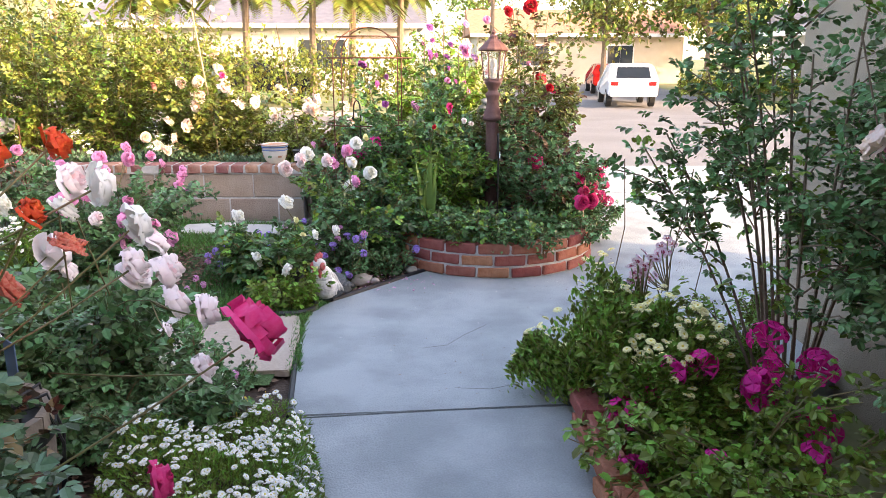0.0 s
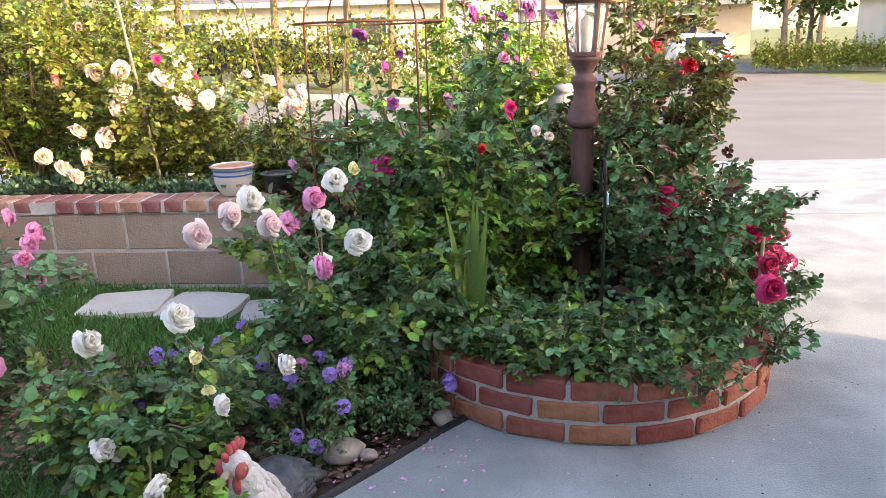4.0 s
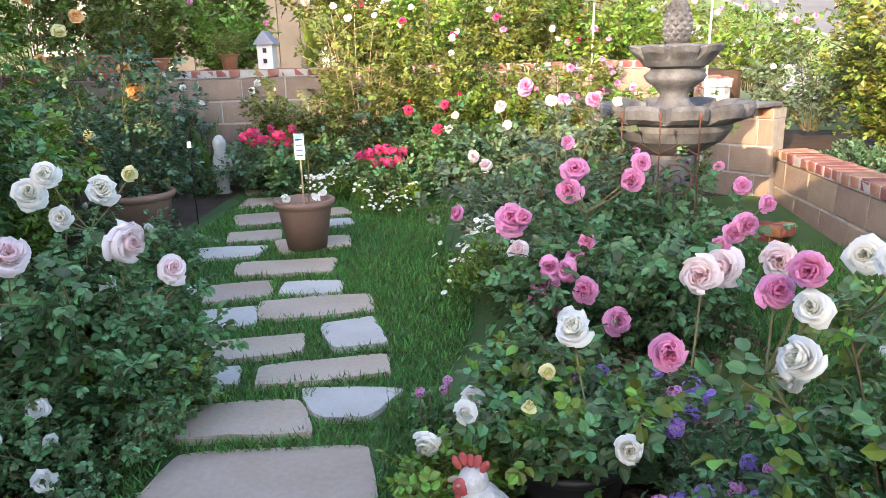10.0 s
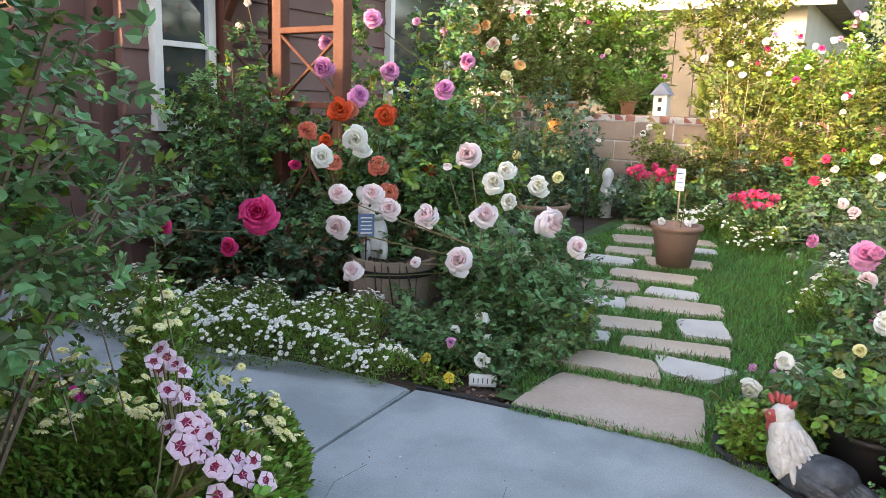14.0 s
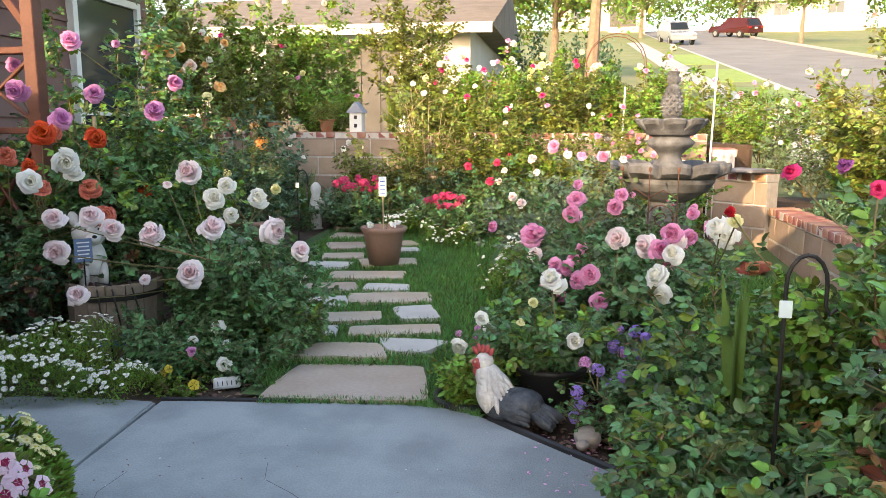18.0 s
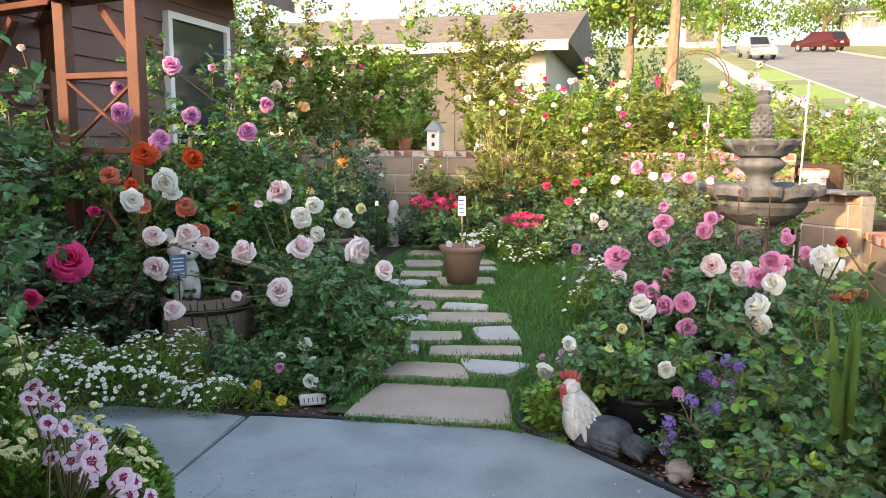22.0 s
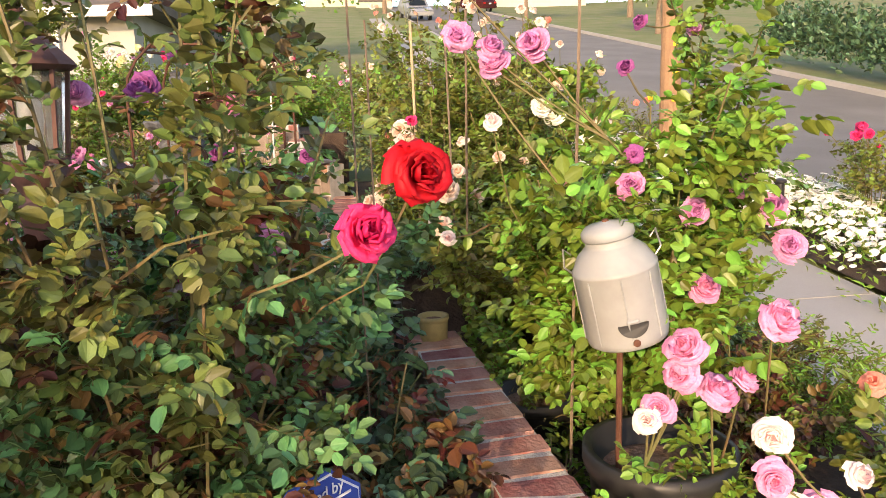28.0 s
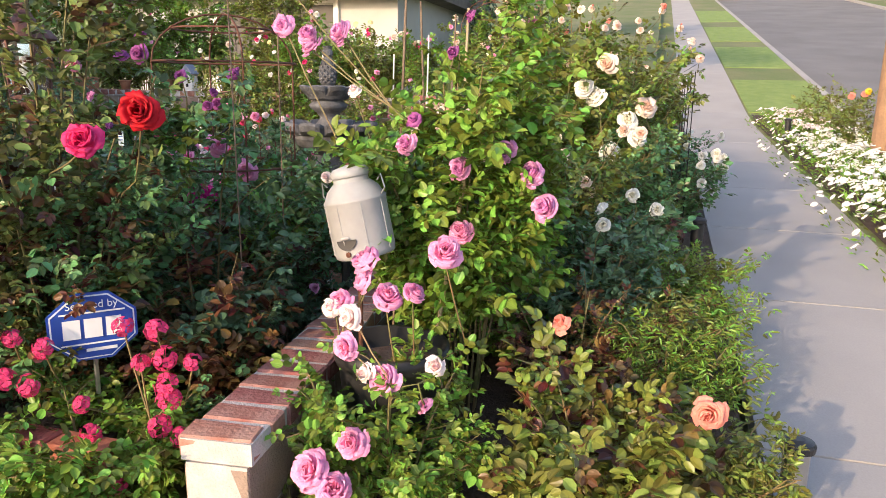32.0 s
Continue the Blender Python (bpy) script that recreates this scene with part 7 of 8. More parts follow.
pot("terracotta_pot", "small terracotta pot beside the sword leaves", -5.8, 0.95, 1.19, 0.07, 0.05, 0.12, M_TERRA, 0.01)
pot("brown_pot", "large brown glazed tub under the apricot rose", -3.72, 1.62, 0.12, 0.24, 0.18, 0.34, M_CLAYPOT, 0.016)
box_planter = thing("window_box", "long terracotta trough on the wall", "planter", at=(-5.8, 0.15, 1.19))
bm = bmesh.new()
box(bm, (0.19, 0.62, 0.15), (0, 0, 0.075), bevel=0.01)
box(bm, (0.21, 0.64, 0.03), (0, 0, 0.142), bevel=0.006)
part("trough", bm, M_TERRA, box_planter)

# half barrel beside the walk
barrel = thing("half_barrel", "weathered half barrel of grey staves with hoops", "planter", at=(-1.36, 1.88, 0.0))
for k in range(16):
    a0, a1 = 2 * math.pi * k / 16 + 0.012, 2 * math.pi * (k + 1) / 16 - 0.012
    bm = bmesh.new()
    q = []
    for z, r in ((0.0, 0.20), (0.2, 0.235), (0.42, 0.245)):
        for a in (a0, a1):
            q.append((bm.verts.new((r * math.cos(a), r * math.sin(a), z)), bm.verts.new(((r - 0.025) * math.cos(a), (r - 0.025) * math.sin(a), z))))
    for i in (0, 2):
        bm.faces.new((q[i][0], q[i + 1][0], q[i + 3][0], q[i + 2][0]))
        bm.faces.new((q[i + 1][1], q[i][1], q[i + 2][1], q[i + 3][1]))
        bm.faces.new((q[i][0], q[i + 2][0], q[i + 2][1], q[i][1]))
        bm.faces.new((q[i + 1][0], q[i + 1][1], q[i + 3][1], q[i + 3][0]))
    bm.faces.new((q[4][0], q[5][0], q[5][1], q[4][1]))
    part("stave", bm, M_BARREL, barrel)
for z, r in ((0.10, 0.222), (0.34, 0.245)):
    bm = bmesh.new()
    lathe(bm, [(r - 0.005, z), (r + 0.003, z), (r + 0.004, z + 0.03), (r - 0.005, z + 0.03)], 32)
    part("hoop", bm, M_BLUE if z < 0.2 else M_IRON, barrel)
bm = bmesh.new()
lathe(bm, [(0.21, 0.36), (0.1, 0.38), (0.01, 0.385)], 20)
part("soil", bm, M_MULCH, barrel)
bm = bmesh.new()
for k, a in enumerate((0.2, 0.5, 0.9)):
    tube(bm, [(0.05, 0.02 * k, 0.39), (0.23 * math.cos(a), 0.23 * math.sin(a), 0.44), (0.262 * math.cos(a + 0.1), 0.262 * math.sin(a + 0.1), 0.30), (0.24 * math.cos(a + 0.3), 0.24 * math.sin(a + 0.3), 0.02)], 0.005, 6)
part("drip_hose", bm, M_BLACK, barrel, "black drip hose")
sign = thing("plant_sign", "small blue plant label on a wire stake", "sign", at=(-1.12, 1.86, 0.38))
bm = bmesh.new()
box(bm, (0.004, 0.085, 0.12), (0, 0, 0.22), bevel=0.001)
plate = part("plate", bm, material("slate_blue_card", (0.10, 0.17, 0.30), 0.5, second=(0.13, 0.20, 0.34), scale=6, fine=40, spread=0.1, bump=0.0), sign)
bm = bmesh.new()
for k in range(5):
    box(bm, (0.002, 0.06 - 0.008 * (k % 2), 0.006), (0.004, 0, 0.26 - 0.02 * k))
part("print", bm, M_SIGNWHITE, plate)
bm = bmesh.new()
tube(bm, [(0, 0, -0.03), (0, 0, 0.18)], 0.004, 6)
part("stake", bm, M_IRON, sign)
sign.matrix_basis = pose(-1.16, 1.85, 0.38, 0, 0, 48)


# ---- statues: one plain mesh each ----
def blob(bm, at, size, turn=(0, 0, 0), index=0, sub=3):
    got = bmesh.ops.create_icosphere(bm, subdivisions=sub, radius=1.0)["verts"]
    bmesh.ops.scale(bm, vec=size, verts=got)
    bmesh.ops.transform(bm, matrix=Matrix.LocRotScale(at, Euler([radians(a) for a in turn]), None), verts=got)
    for f in {f for v in got for f in v.link_faces}:
        f.material_index, f.smooth = index, True


rrng = random.Random(8)
bm = bmesh.new()
blob(bm, (-0.05, 0, 0.085), (0.15, 0.09, 0.085), (0, 14, 0), 1)
blob(bm, (0.05, 0, 0.12), (0.085, 0.080, 0.115), (0, 24, 0), 0)
blob(bm, (0.08, 0, 0.205), (0.062, 0.058, 0.085), (0, 20, 0), 0)
blob(bm, (0.105, 0, 0.29), (0.044, 0.038, 0.046), (0, 10, 0), 0)
for k in range(9):
    u = (k - 4) / 4
    blob(bm, (-0.20 - 0.02 * rrng.random(), u * 0.055, 0.085 - 0.03 * abs(u)), (0.085, 0.014, 0.026), (0, -18 - 14 * rrng.random(), u * -14), 1, 2)
for k in range(6):
    u = (k - 2.5) / 2.5
    blob(bm, (-0.10, 0.082 * (1 if k % 2 else -1), 0.05 + 0.02 * (k // 2)), (0.075, 0.012, 0.022), (0, -12, 4 * u), 1, 2)
for ring, (zc, back, reach, count) in enumerate(((0.235, 0.07, 0.046, 11), (0.185, 0.045, 0.062, 13), (0.13, 0.015, 0.078, 15))):
    for k in range(count):
        t = 2 * math.pi * (k + rrng.random() * 0.5) / count
        blob(bm, (back + reach * math.cos(t) * 0.95, reach * math.sin(t), zc - 0.02 * rrng.random()), (0.013, 0.011, 0.045 + 0.012 * rrng.random()), (16 * math.sin(t), 16 - 22 * math.cos(t), 0), 0, 2)
for k in range(5):
    blob(bm, (0.07 + 0.021 * k, 0, 0.342 + 0.012 * math.sin(k * 0.8) + 0.006 * (k % 2)), (0.013, 0.008, 0.024), (0, 14 * (k - 2), 0), 2, 2)
for s in (-1, 1):
    blob(bm, (0.138, s * 0.016, 0.235), (0.017, 0.011, 0.038), (0, 8, 0), 2, 2)
    blob(bm, (0.128, s * 0.028, 0.285), (0.028, 0.014, 0.030), (0, 0, 0), 2, 2)
    blob(bm, (0.132, s * 0.041, 0.298), (0.006, 0.004, 0.006), (0, 0, 0), 3, 2)
blob(bm, (0.162, 0, 0.282), (0.024, 0.011, 0.011), (0, 16, 0), 3, 2)
rooster = part("rooster_statue", bm, M_PLUMWHITE)
for m in (M_PLUMDARK, M_COMB, M_STAKE):
    rooster.data.materials.append(m)
rooster.matrix_basis = pose(-0.665, 4.05, 0.055, 0, 0, 254) @ Matrix.Diagonal((0.84, 1.05, 0.80, 1))
tagged(rooster, "painted rooster statue with white neck, dark tail and red comb", "statue")
bm = bmesh.new()
blob(bm, (0, 0, 0.11), (0.085, 0.075, 0.12), (0, 8, 0))
blob(bm, (0.03, 0, 0.25), (0.07, 0.075, 0.065))
blob(bm, (0.095, 0, 0.235), (0.035, 0.032, 0.026))
for s in (-1, 1):
    blob(bm, (0.0, s * 0.055, 0.315), (0.016, 0.024, 0.038), (s * -14, 0, 0), 0, 2)
    blob(bm, (0.06, s * 0.04, 0.06), (0.026, 0.026, 0.075), (0, 0, 0), 0, 2)
    blob(bm, (0.085, s * 0.026, 0.268), (0.008, 0.010, 0.010), (0, 0, 0), 1, 2)
blob(bm, (0.128, 0, 0.243), (0.008, 0.011, 0.008), (0, 0, 0), 1, 2)
dog = part("dog_statue", bm, M_STATUE)
dog.data.materials.append(M_IRON)
dog.matrix_basis = pose(-1.30, 1.78, 0.385, 0, 0, 48) @ Matrix.Scale(1.15, 4)
tagged(dog, "small white terrier statue on the half barrel", "statue")
bm = bmesh.new()
lathe(bm, [(0.09, 0), (0.09, 0.04), (0.06, 0.06), (0.065, 0.16), (0.085, 0.26), (0.075, 0.36), (0.05, 0.45), (0.065, 0.50), (0.06, 0.55), (0.03, 0.59), (0.005, 0.6)], 20)
blob(bm, (0.03, 0.06, 0.33), (0.03, 0.05, 0.09), (20, 0, 0), 0, 2)
cherub = part("garden_statue", bm, M_STATUE, smooth=True)
cherub.matrix_basis = pose(-5.0, 1.72, 0.18, 0, 0, 20) @ Matrix.Scale(0.85, 4)
tagged(cherub, "weathered white garden statue by the path's end", "statue")

# ---- bird feeder made like an enamel can ----
feeder = thing("bird_feeder", "cream enamel milk-can bird feeder on a stake", "bird feeder", at=(0.405, 6.775, 0.0), turn=20)
bm = bmesh.new()
lathe(bm, [(0.105, 0.76), (0.112, 0.765), (0.115, 0.78), (0.115, 0.955), (0.118, 0.96), (0.118, 0.967), (0.113, 0.972), (0.095, 1.005), (0.072, 1.025), (0.066, 1.03), (0.066, 1.045), (0.05, 1.05)], 32)
body = part("can", bm, M_FEEDER, feeder, smooth=True)
bm = bmesh.new()
for k in range(8):
    a = 2 * math.pi * k / 8 + 0.2
    tube(bm, [(0.1155 * math.cos(a), 0.1155 * math.sin(a), 0.78), (0.1155 * math.cos(a), 0.1155 * math.sin(a), 0.955)], 0.0025, 5)
part("rib", bm, M_FEEDER, body)
bm = bmesh.new()
lathe(bm, [(0.07, 1.045), (0.073, 1.05), (0.073, 1.065), (0.06, 1.078), (0.02, 1.085), (0.012, 1.088)], 28)
lid = part("lid", bm, M_FEEDER, feeder, smooth=True)
bm = bmesh.new()
lathe(bm, [(0.011, 1.085), (0.009, 1.093), (0.002, 1.095)], 10)
part("knob", bm, M_RUSTIRON, lid, "rusty knob")
bm = bmesh.new()
a = math.radians(-28)
got = []
for k in range(17):
    t = -math.pi * k / 16
    got.append((0.040 * math.cos(t), 0.034 * math.sin(t)))
f = []
for ring in (0.1125, 0.1228):
    f.append([bm.verts.new((ring * math.cos(a + u / 0.1165), ring * math.sin(a + u / 0.1165), 0.835 + w)) for u, w in got])
bm.faces.new(f[1])
for i in range(17):
    j = (i + 1) % 17
    bm.faces.new((f[0][i], f[0][j], f[1][j], f[1][i]))
part("feeding_hole", bm, M_BLACK, body, "dark half-round opening")
bm = bmesh.new()
box(bm, (0.008, 0.036, 0.012), (0.121 * math.cos(a), 0.121 * math.sin(a), 0.843), math.degrees(a), 0.004)
part("hood", bm, M_FEEDER, body)
bm = bmesh.new()
lathe(bm, [(0.004, 0), (0.010, 0.002), (0.010, 0.006), (0.004, 0.008)], 10)
knob = part("perch", bm, M_RUSTIRON, body)
knob.matrix_basis = pose(0.116 * math.cos(a), 0.116 * math.sin(a), 0.785, 0, 90, math.degrees(a))
for s in (-1, 1):
    bm = bmesh.new()
    a2 = math.radians(62) if s > 0 else math.radians(62 + 180)
    c, d = math.cos(a2), math.sin(a2)
    tube(bm, [(0.116 * c, 0.116 * d, 0.97), (0.135 * c, 0.135 * d, 0.99), (0.128 * c, 0.128 * d, 1.04), (0.11 * c, 0.11 * d, 1.02)], 0.003, 6)
    part("handle", bm, M_STEEL, feeder)
bm = bmesh.new()
tube(bm, [(0, 0, 0.0), (0, 0, 0.77)], 0.008, 8)
part("stake", bm, M_RUSTIRON, feeder)

# the can leans on its stake
LEAN_CAN = pose(0, 0, 0.77, 0, 0, -20) @ pose(0.0, 0.02, 0.01, 12, 0, 0) @ Matrix.Diagonal((0.88, 0.88, 0.92, 1)) @ pose(0, 0, -0.77, 0, 0, 0) @ pose(0, 0, 0, 0, 0, 20)
for piece_of in feeder.children:
    if piece_of.name.split(".")[0] != "stake":
        piece_of.matrix_basis = LEAN_CAN

# ---- signs, hooks and stakes ----
yard_sign = thing("yard_sign", "blue octagonal security sign with white border", "sign", at=(0.80, 6.03, 0.015), turn=46)
def octagon(bm, w, h, x, t):
    c = 0.30
    pts = [(-w / 2 + w * c, -h / 2), (w / 2 - w * c, -h / 2), (w / 2, -h / 2 + h * c), (w / 2, h / 2 - h * c), (w / 2 - w * c, h / 2), (-w / 2 + w * c, h / 2), (-w / 2, h / 2 - h * c), (-w / 2, -h / 2 + h * c)]
    a = [bm.verts.new((x, u, v + 0.55)) for u, v in pts]
    b = [bm.verts.new((x - t, u, v + 0.55)) for u, v in pts]
    bm.faces.new(a)
    bm.faces.new(list(reversed(b)))
    for i in range(8):
        bm.faces.new((b[i], b[(i + 1) % 8], a[(i + 1) % 8], a[i]))
bm = bmesh.new()
octagon(bm, 0.26, 0.22, 0.0, 0.006)
plate = part("plate", bm, M_SIGNBLUE, yard_sign)
bm = bmesh.new()
for (w0, h0) in ((0.245, 0.205),):
    octagon(bm, w0, h0, 0.0025, 0.002)
part("border", bm, M_SIGNWHITE, plate)
bm = bmesh.new()
octagon(bm, 0.235, 0.196, 0.0055, 0.003)
part("field", bm, M_SIGNBLUE, plate)
bm = bmesh.new()
for u, w in ((-0.062, 0.050), (0.0, 0.052), (0.060, 0.046)):
    box(bm, (0.002, w, 0.062), (0.0075, u, 0.547))
box(bm, (0.002, 0.19, 0.005), (0.0076, 0, 0.598))
box(bm, (0.002, 0.19, 0.005), (0.0076, 0, 0.497))
part("emblem", bm, M_SIGNWHITE, plate, "white block emblem and rules")
bm = bmesh.new()
box(bm, (0.002, 0.09, 0.010), (0.0077, 0.02, 0.476))
part("small_print", bm, M_SIGNWHITE, plate)
txt = bpy.data.curves.new("lettering", 'FONT')
txt.body, txt.size, txt.align_x, txt.extrude = "Secured by", 0.034, 'CENTER', 0.0008
lettering = new("lettering", txt)
lettering.data.materials.append(M_SIGNWHITE)
lettering.parent = plate
lettering.matrix_basis = pose(0.008, 0, 0.612, 90, 0, 90)
bm = bmesh.new()
tube(bm, [(-0.01, 0, 0.0), (-0.01, 0, 0.5)], 0.008, 6)
part("stake", bm, M_STEEL, yard_sign)


def shepherd_hook(x, y, z, height, turn, label):
    root = thing("shepherd_hook", label, "plant hook", at=(x, y, z), turn=turn)
    bm = bmesh.new()
    pts = [(0, 0, -0.05), (0, 0, height - 0.07)]
    pts += [(0, 0.045 - 0.045 * math.cos(t), height - 0.07 + 0.07 * math.sin(t)) for t in np.linspace(0.3, math.pi, 8)]
    pts += [(0, 0.09, height - 0.12), (0, 0.10, height - 0.14), (0, 0.115, height - 0.125)]
    tube(bm, pts, 0.0052, 8)
    part("rod", bm, M_IRON, root)
    bm = bmesh.new()
    box(bm, (0.006, 0.03, 0.042), (0.008, 0, height - 0.13), bevel=0.002)
    part("tag", bm, M_TAG, root, "pale name tag")
    return root
shepherd_hook(0.36, 4.80, 0.18, 0.745, 0, "black iron shepherd's hook with a pale tag in the planter")
shepherd_hook(-3.9, 1.95, 0.12, 0.75, 0, "black iron hook with a small white tag beside the path")
shepherd_hook(-0.62, 5.62, 0.0, 1.1, 40, "black iron hook behind the planter rose")


def stake(x, y, z, height, lean, mat, label, r=0.008):
    root = thing("garden_stake", label, "stake", at=(x, y, z))
    bm = bmesh.new()
    tube(bm, [(0, 0, -0.05), (lean[0] * 0.5, lean[1] * 0.5, height * 0.5), (lean[0], lean[1], height)], r, 6)
    part("pole", bm, mat, root)
stake(-1.62, 1.64, 0, 1.28, (0.0, 0.0), M_STAKE, "square pale wooden stake in the rose bed", 0.012)
stake(-5.55, 4.75, 0.2, 1.45, (0.0, 0.03), M_WHITE, "white plastic stake by the back wall")
stake(-4.6, 5.45, 0.15, 1.65, (0.0, 0.03), M_WHITE, "white stake near the fountain")
stake(-1.95, 6.5, 0.5, 1.3, (-0.16, 0.0), M_STAKE, "leaning cane stake in the raised bed")
stake(-1.25, 6.6, 0.5, 1.2, (-0.18, 0.0), M_BARK, "rough wooden stake in the raised bed", 0.005)
stake(-0.95, 6.6, 0.5, 1.2, (0.16, 0.0), M_BARK, "rough crossed stake in the raised bed", 0.005)
stake(-0.15, 6.2, 0.0, 1.6, (0.0, 0.0), M_BARK, "tall cane behind the wall", 0.003)
stake(0.1, 6.15, 0.0, 1.65, (0.03, 0.0), M_BARK, "tall cane beside the purple rose", 0.003)
stake(0.05, 6.75, 0.0, 1.75, (-0.05, 0.05), M_BARK, "grey wooden rose stake behind the feeder", 0.005)
stake(0.30, 6.95, 0.1, 0.9, (-0.2, 0.1), M_STAKE, "leaning thick cane by the feeder", 0.008)
stake(0.95, 4.95, 0.15, 0.45, (0.02, 0.05), M_STAKE, "short split cane at the planter edge", 0.007)
stake(-0.62, 6.28, 0.0, 0.62, (0, 0), M_BLACK, "black plastic path light post by the wall", 0.02)

# dome of rusty iron on four legs
dome = thing("obelisk_trellis", "rusty iron dome trellis over the roses", "trellis", at=(-0.56, 5.70, 0.03))
for k in range(4):
    a = math.pi / 4 + math.pi / 2 * k
    bm = bmesh.new()
    pts = [(0.33 * math.cos(a), 0.33 * math.sin(a), 0.0), (0.33 * math.cos(a), 0.33 * math.sin(a), 1.38)]
    pts += [(0.33 * math.cos(t) * math.cos(a), 0.33 * math.cos(t) * math.sin(a), 1.38 + 0.22 * math.sin(t)) for t in np.linspace(0.25, math.pi / 2, 6)]
    tube(bm, pts, 0.0045, 6)
    part("leg", bm, M_RUSTIRON, dome)
for z, r in ((1.38, 0.33), (0.9, 0.33), (1.53, 0.23)):
    bm = bmesh.new()
    tube(bm, [(r * math.cos(t), r * math.sin(t), z) for t in np.linspace(0, 2 * math.pi, 25)], 0.005, 5)
    part("ring", bm, M_RUSTIRON, dome)
# wire fence along the front of the raised bed
fence = thing("wire_fence", "thin rusty wire fence behind the raised bed", "fence", at=(0, 7.95, 0))
for k in range(5):
    x = -3.3 - 0.65 * k
    bm = bmesh.new()
    tube(bm, [(x, 0, 0.0), (x, 0, 1.45)], 0.004, 5)
    part("post", bm, M_IRON, fence)
for z in (0.75, 0.95, 1.15, 1.35, 1.5):
    bm = bmesh.new()
    tube(bm, [(-5.9, 0, z), (-3.3, 0, z)], 0.0025, 4)
    part("wire", bm, M_IRON, fence)

# wrought-iron border panel in front of the fountain
panel = thing("iron_border", "rusty scrolled iron border panel before the fountain", "border fence", at=(-2.72, 4.78, 0.04), turn=70)
for s in (-0.18, 0, 0.18):
    bm = bmesh.new()
    tube(bm, [(s, 0, 0), (s, 0, 0.88), (s, 0, 0.93)], 0.005, 6, 0.5)
    blob(bm, (s, 0, 0.93), (0.010, 0.005, 0.018), sub=2)
    part("picket", bm, M_RUSTIRON, panel)
for s in (-0.09, 0.09):
    bm = bmesh.new()
    tube(bm, [(s + (0.02 + 0.008 * t) * math.cos(t), 0, 0.62 + (0.02 + 0.008 * t) * math.sin(t)) for t in np.linspace(0, 9, 28)], 0.004, 5)
    part("scroll", bm, M_RUSTIRON, panel)
bm = bmesh.new()
tube(bm, [(-0.18, 0, 0.75), (-0.09, 0, 0.80), (0, 0, 0.75), (0.09, 0, 0.80), (0.18, 0, 0.75)], 0.004, 5)
part("rail", bm, M_RUSTIRON, panel)

# bird house on the wall
bird = thing("bird_house", "small white bird house with a blue-grey roof on the wall", "bird house", at=(-5.8, 1.93, 1.19), turn=0)
bm = bmesh.new()
box(bm, (0.13, 0.14, 0.22), (0, 0, 0.11), bevel=0.004)
part("box", bm, M_WHITE, bird)
bm = bmesh.new()
v = [bm.verts.new(q) for q in ((-0.09, -0.10, 0.21), (0.09, -0.10, 0.21), (0.09, 0, 0.33), (-0.09, 0, 0.33), (0.09, 0.10, 0.21), (-0.09, 0.10, 0.21))]
for f in ((0, 1, 2, 3), (3, 2, 4, 5), (1, 4, 2), (0, 3, 5), (0, 5, 4, 1)):
    bm.faces.new([v[i] for i in f])
part("roof", bm, material("blue_grey_tin", (0.20, 0.23, 0.30), 0.5, second=(0.30, 0.32, 0.38), scale=9, fine=50, spread=0.3), bird)
bm = bmesh.new()
for z in (0.07, 0.16):
    box(bm, (0.004, 0.034, 0.04), (0.067, 0, z), bevel=0.001)
part("hole", bm, M_BLACK, bird)

# solar path lights
def solar_light(x, y, z, label, steel=True, h=0.30):
    root = thing("path_light", label, "path light", at=(x, y, z))
    bm = bmesh.new()
    lathe(bm, [(0.03, -0.02), (0.042, 0.0), (0.042, h - 0.06), (0.036, h - 0.05)], 20)
    part("body", bm, M_STEEL if steel else M_BLACK, root, smooth=False)
    bm = bmesh.new()
    lathe(bm, [(0.045, h - 0.055), (0.055, h - 0.05), (0.057, h - 0.03), (0.05, h - 0.02), (0.02, h - 0.012)], 24)
    part("cap", bm, M_BLACK, root)
    return root
solar_light(0.16, 8.22, -0.10, "brushed steel solar path light with a black cap", True, 0.32)
solar_light(-2.6, 8.02, land(-2.6, 0) - 0.02, "black solar path light beside the sidewalk", False, 0.42)
solar_light(-4.2, 10.0, land(-4.2, 0), "small black solar light among white flowers", False, 0.4)
solar_light(-9.5, 9.6, land(-9.5, 0), "small black solar light at the bed's edge", False, 0.4)

# black edging, stones, bricks and litter
edging = tagged(new("bed_edging"), "black plastic edging along the bed", "edging", kind="structure")
bm = bmesh.new()
tube(bm, [(p[0] - 0.012, p[1], G + 0.005) for p in edge_north[22:40]], 0.014, 6)
part("edging_strip", bm, M_BLACK, edging)
bm = bmesh.new()
tube(bm, [(p[0] - 0.012, p[1], G) for p in edge_north[:8]] , 0.012, 6)
part("edging_strip", bm, M_BLACK, edging)
ring = bmesh.new()
tube(ring, [(-0.85 + 0.15 * math.cos(t), 3.87 + 0.13 * math.sin(t), 0.075) for t in np.linspace(0, 2 * math.pi, 25)], 0.016, 6)
part("edging_ring", ring, M_BLACK, edging)
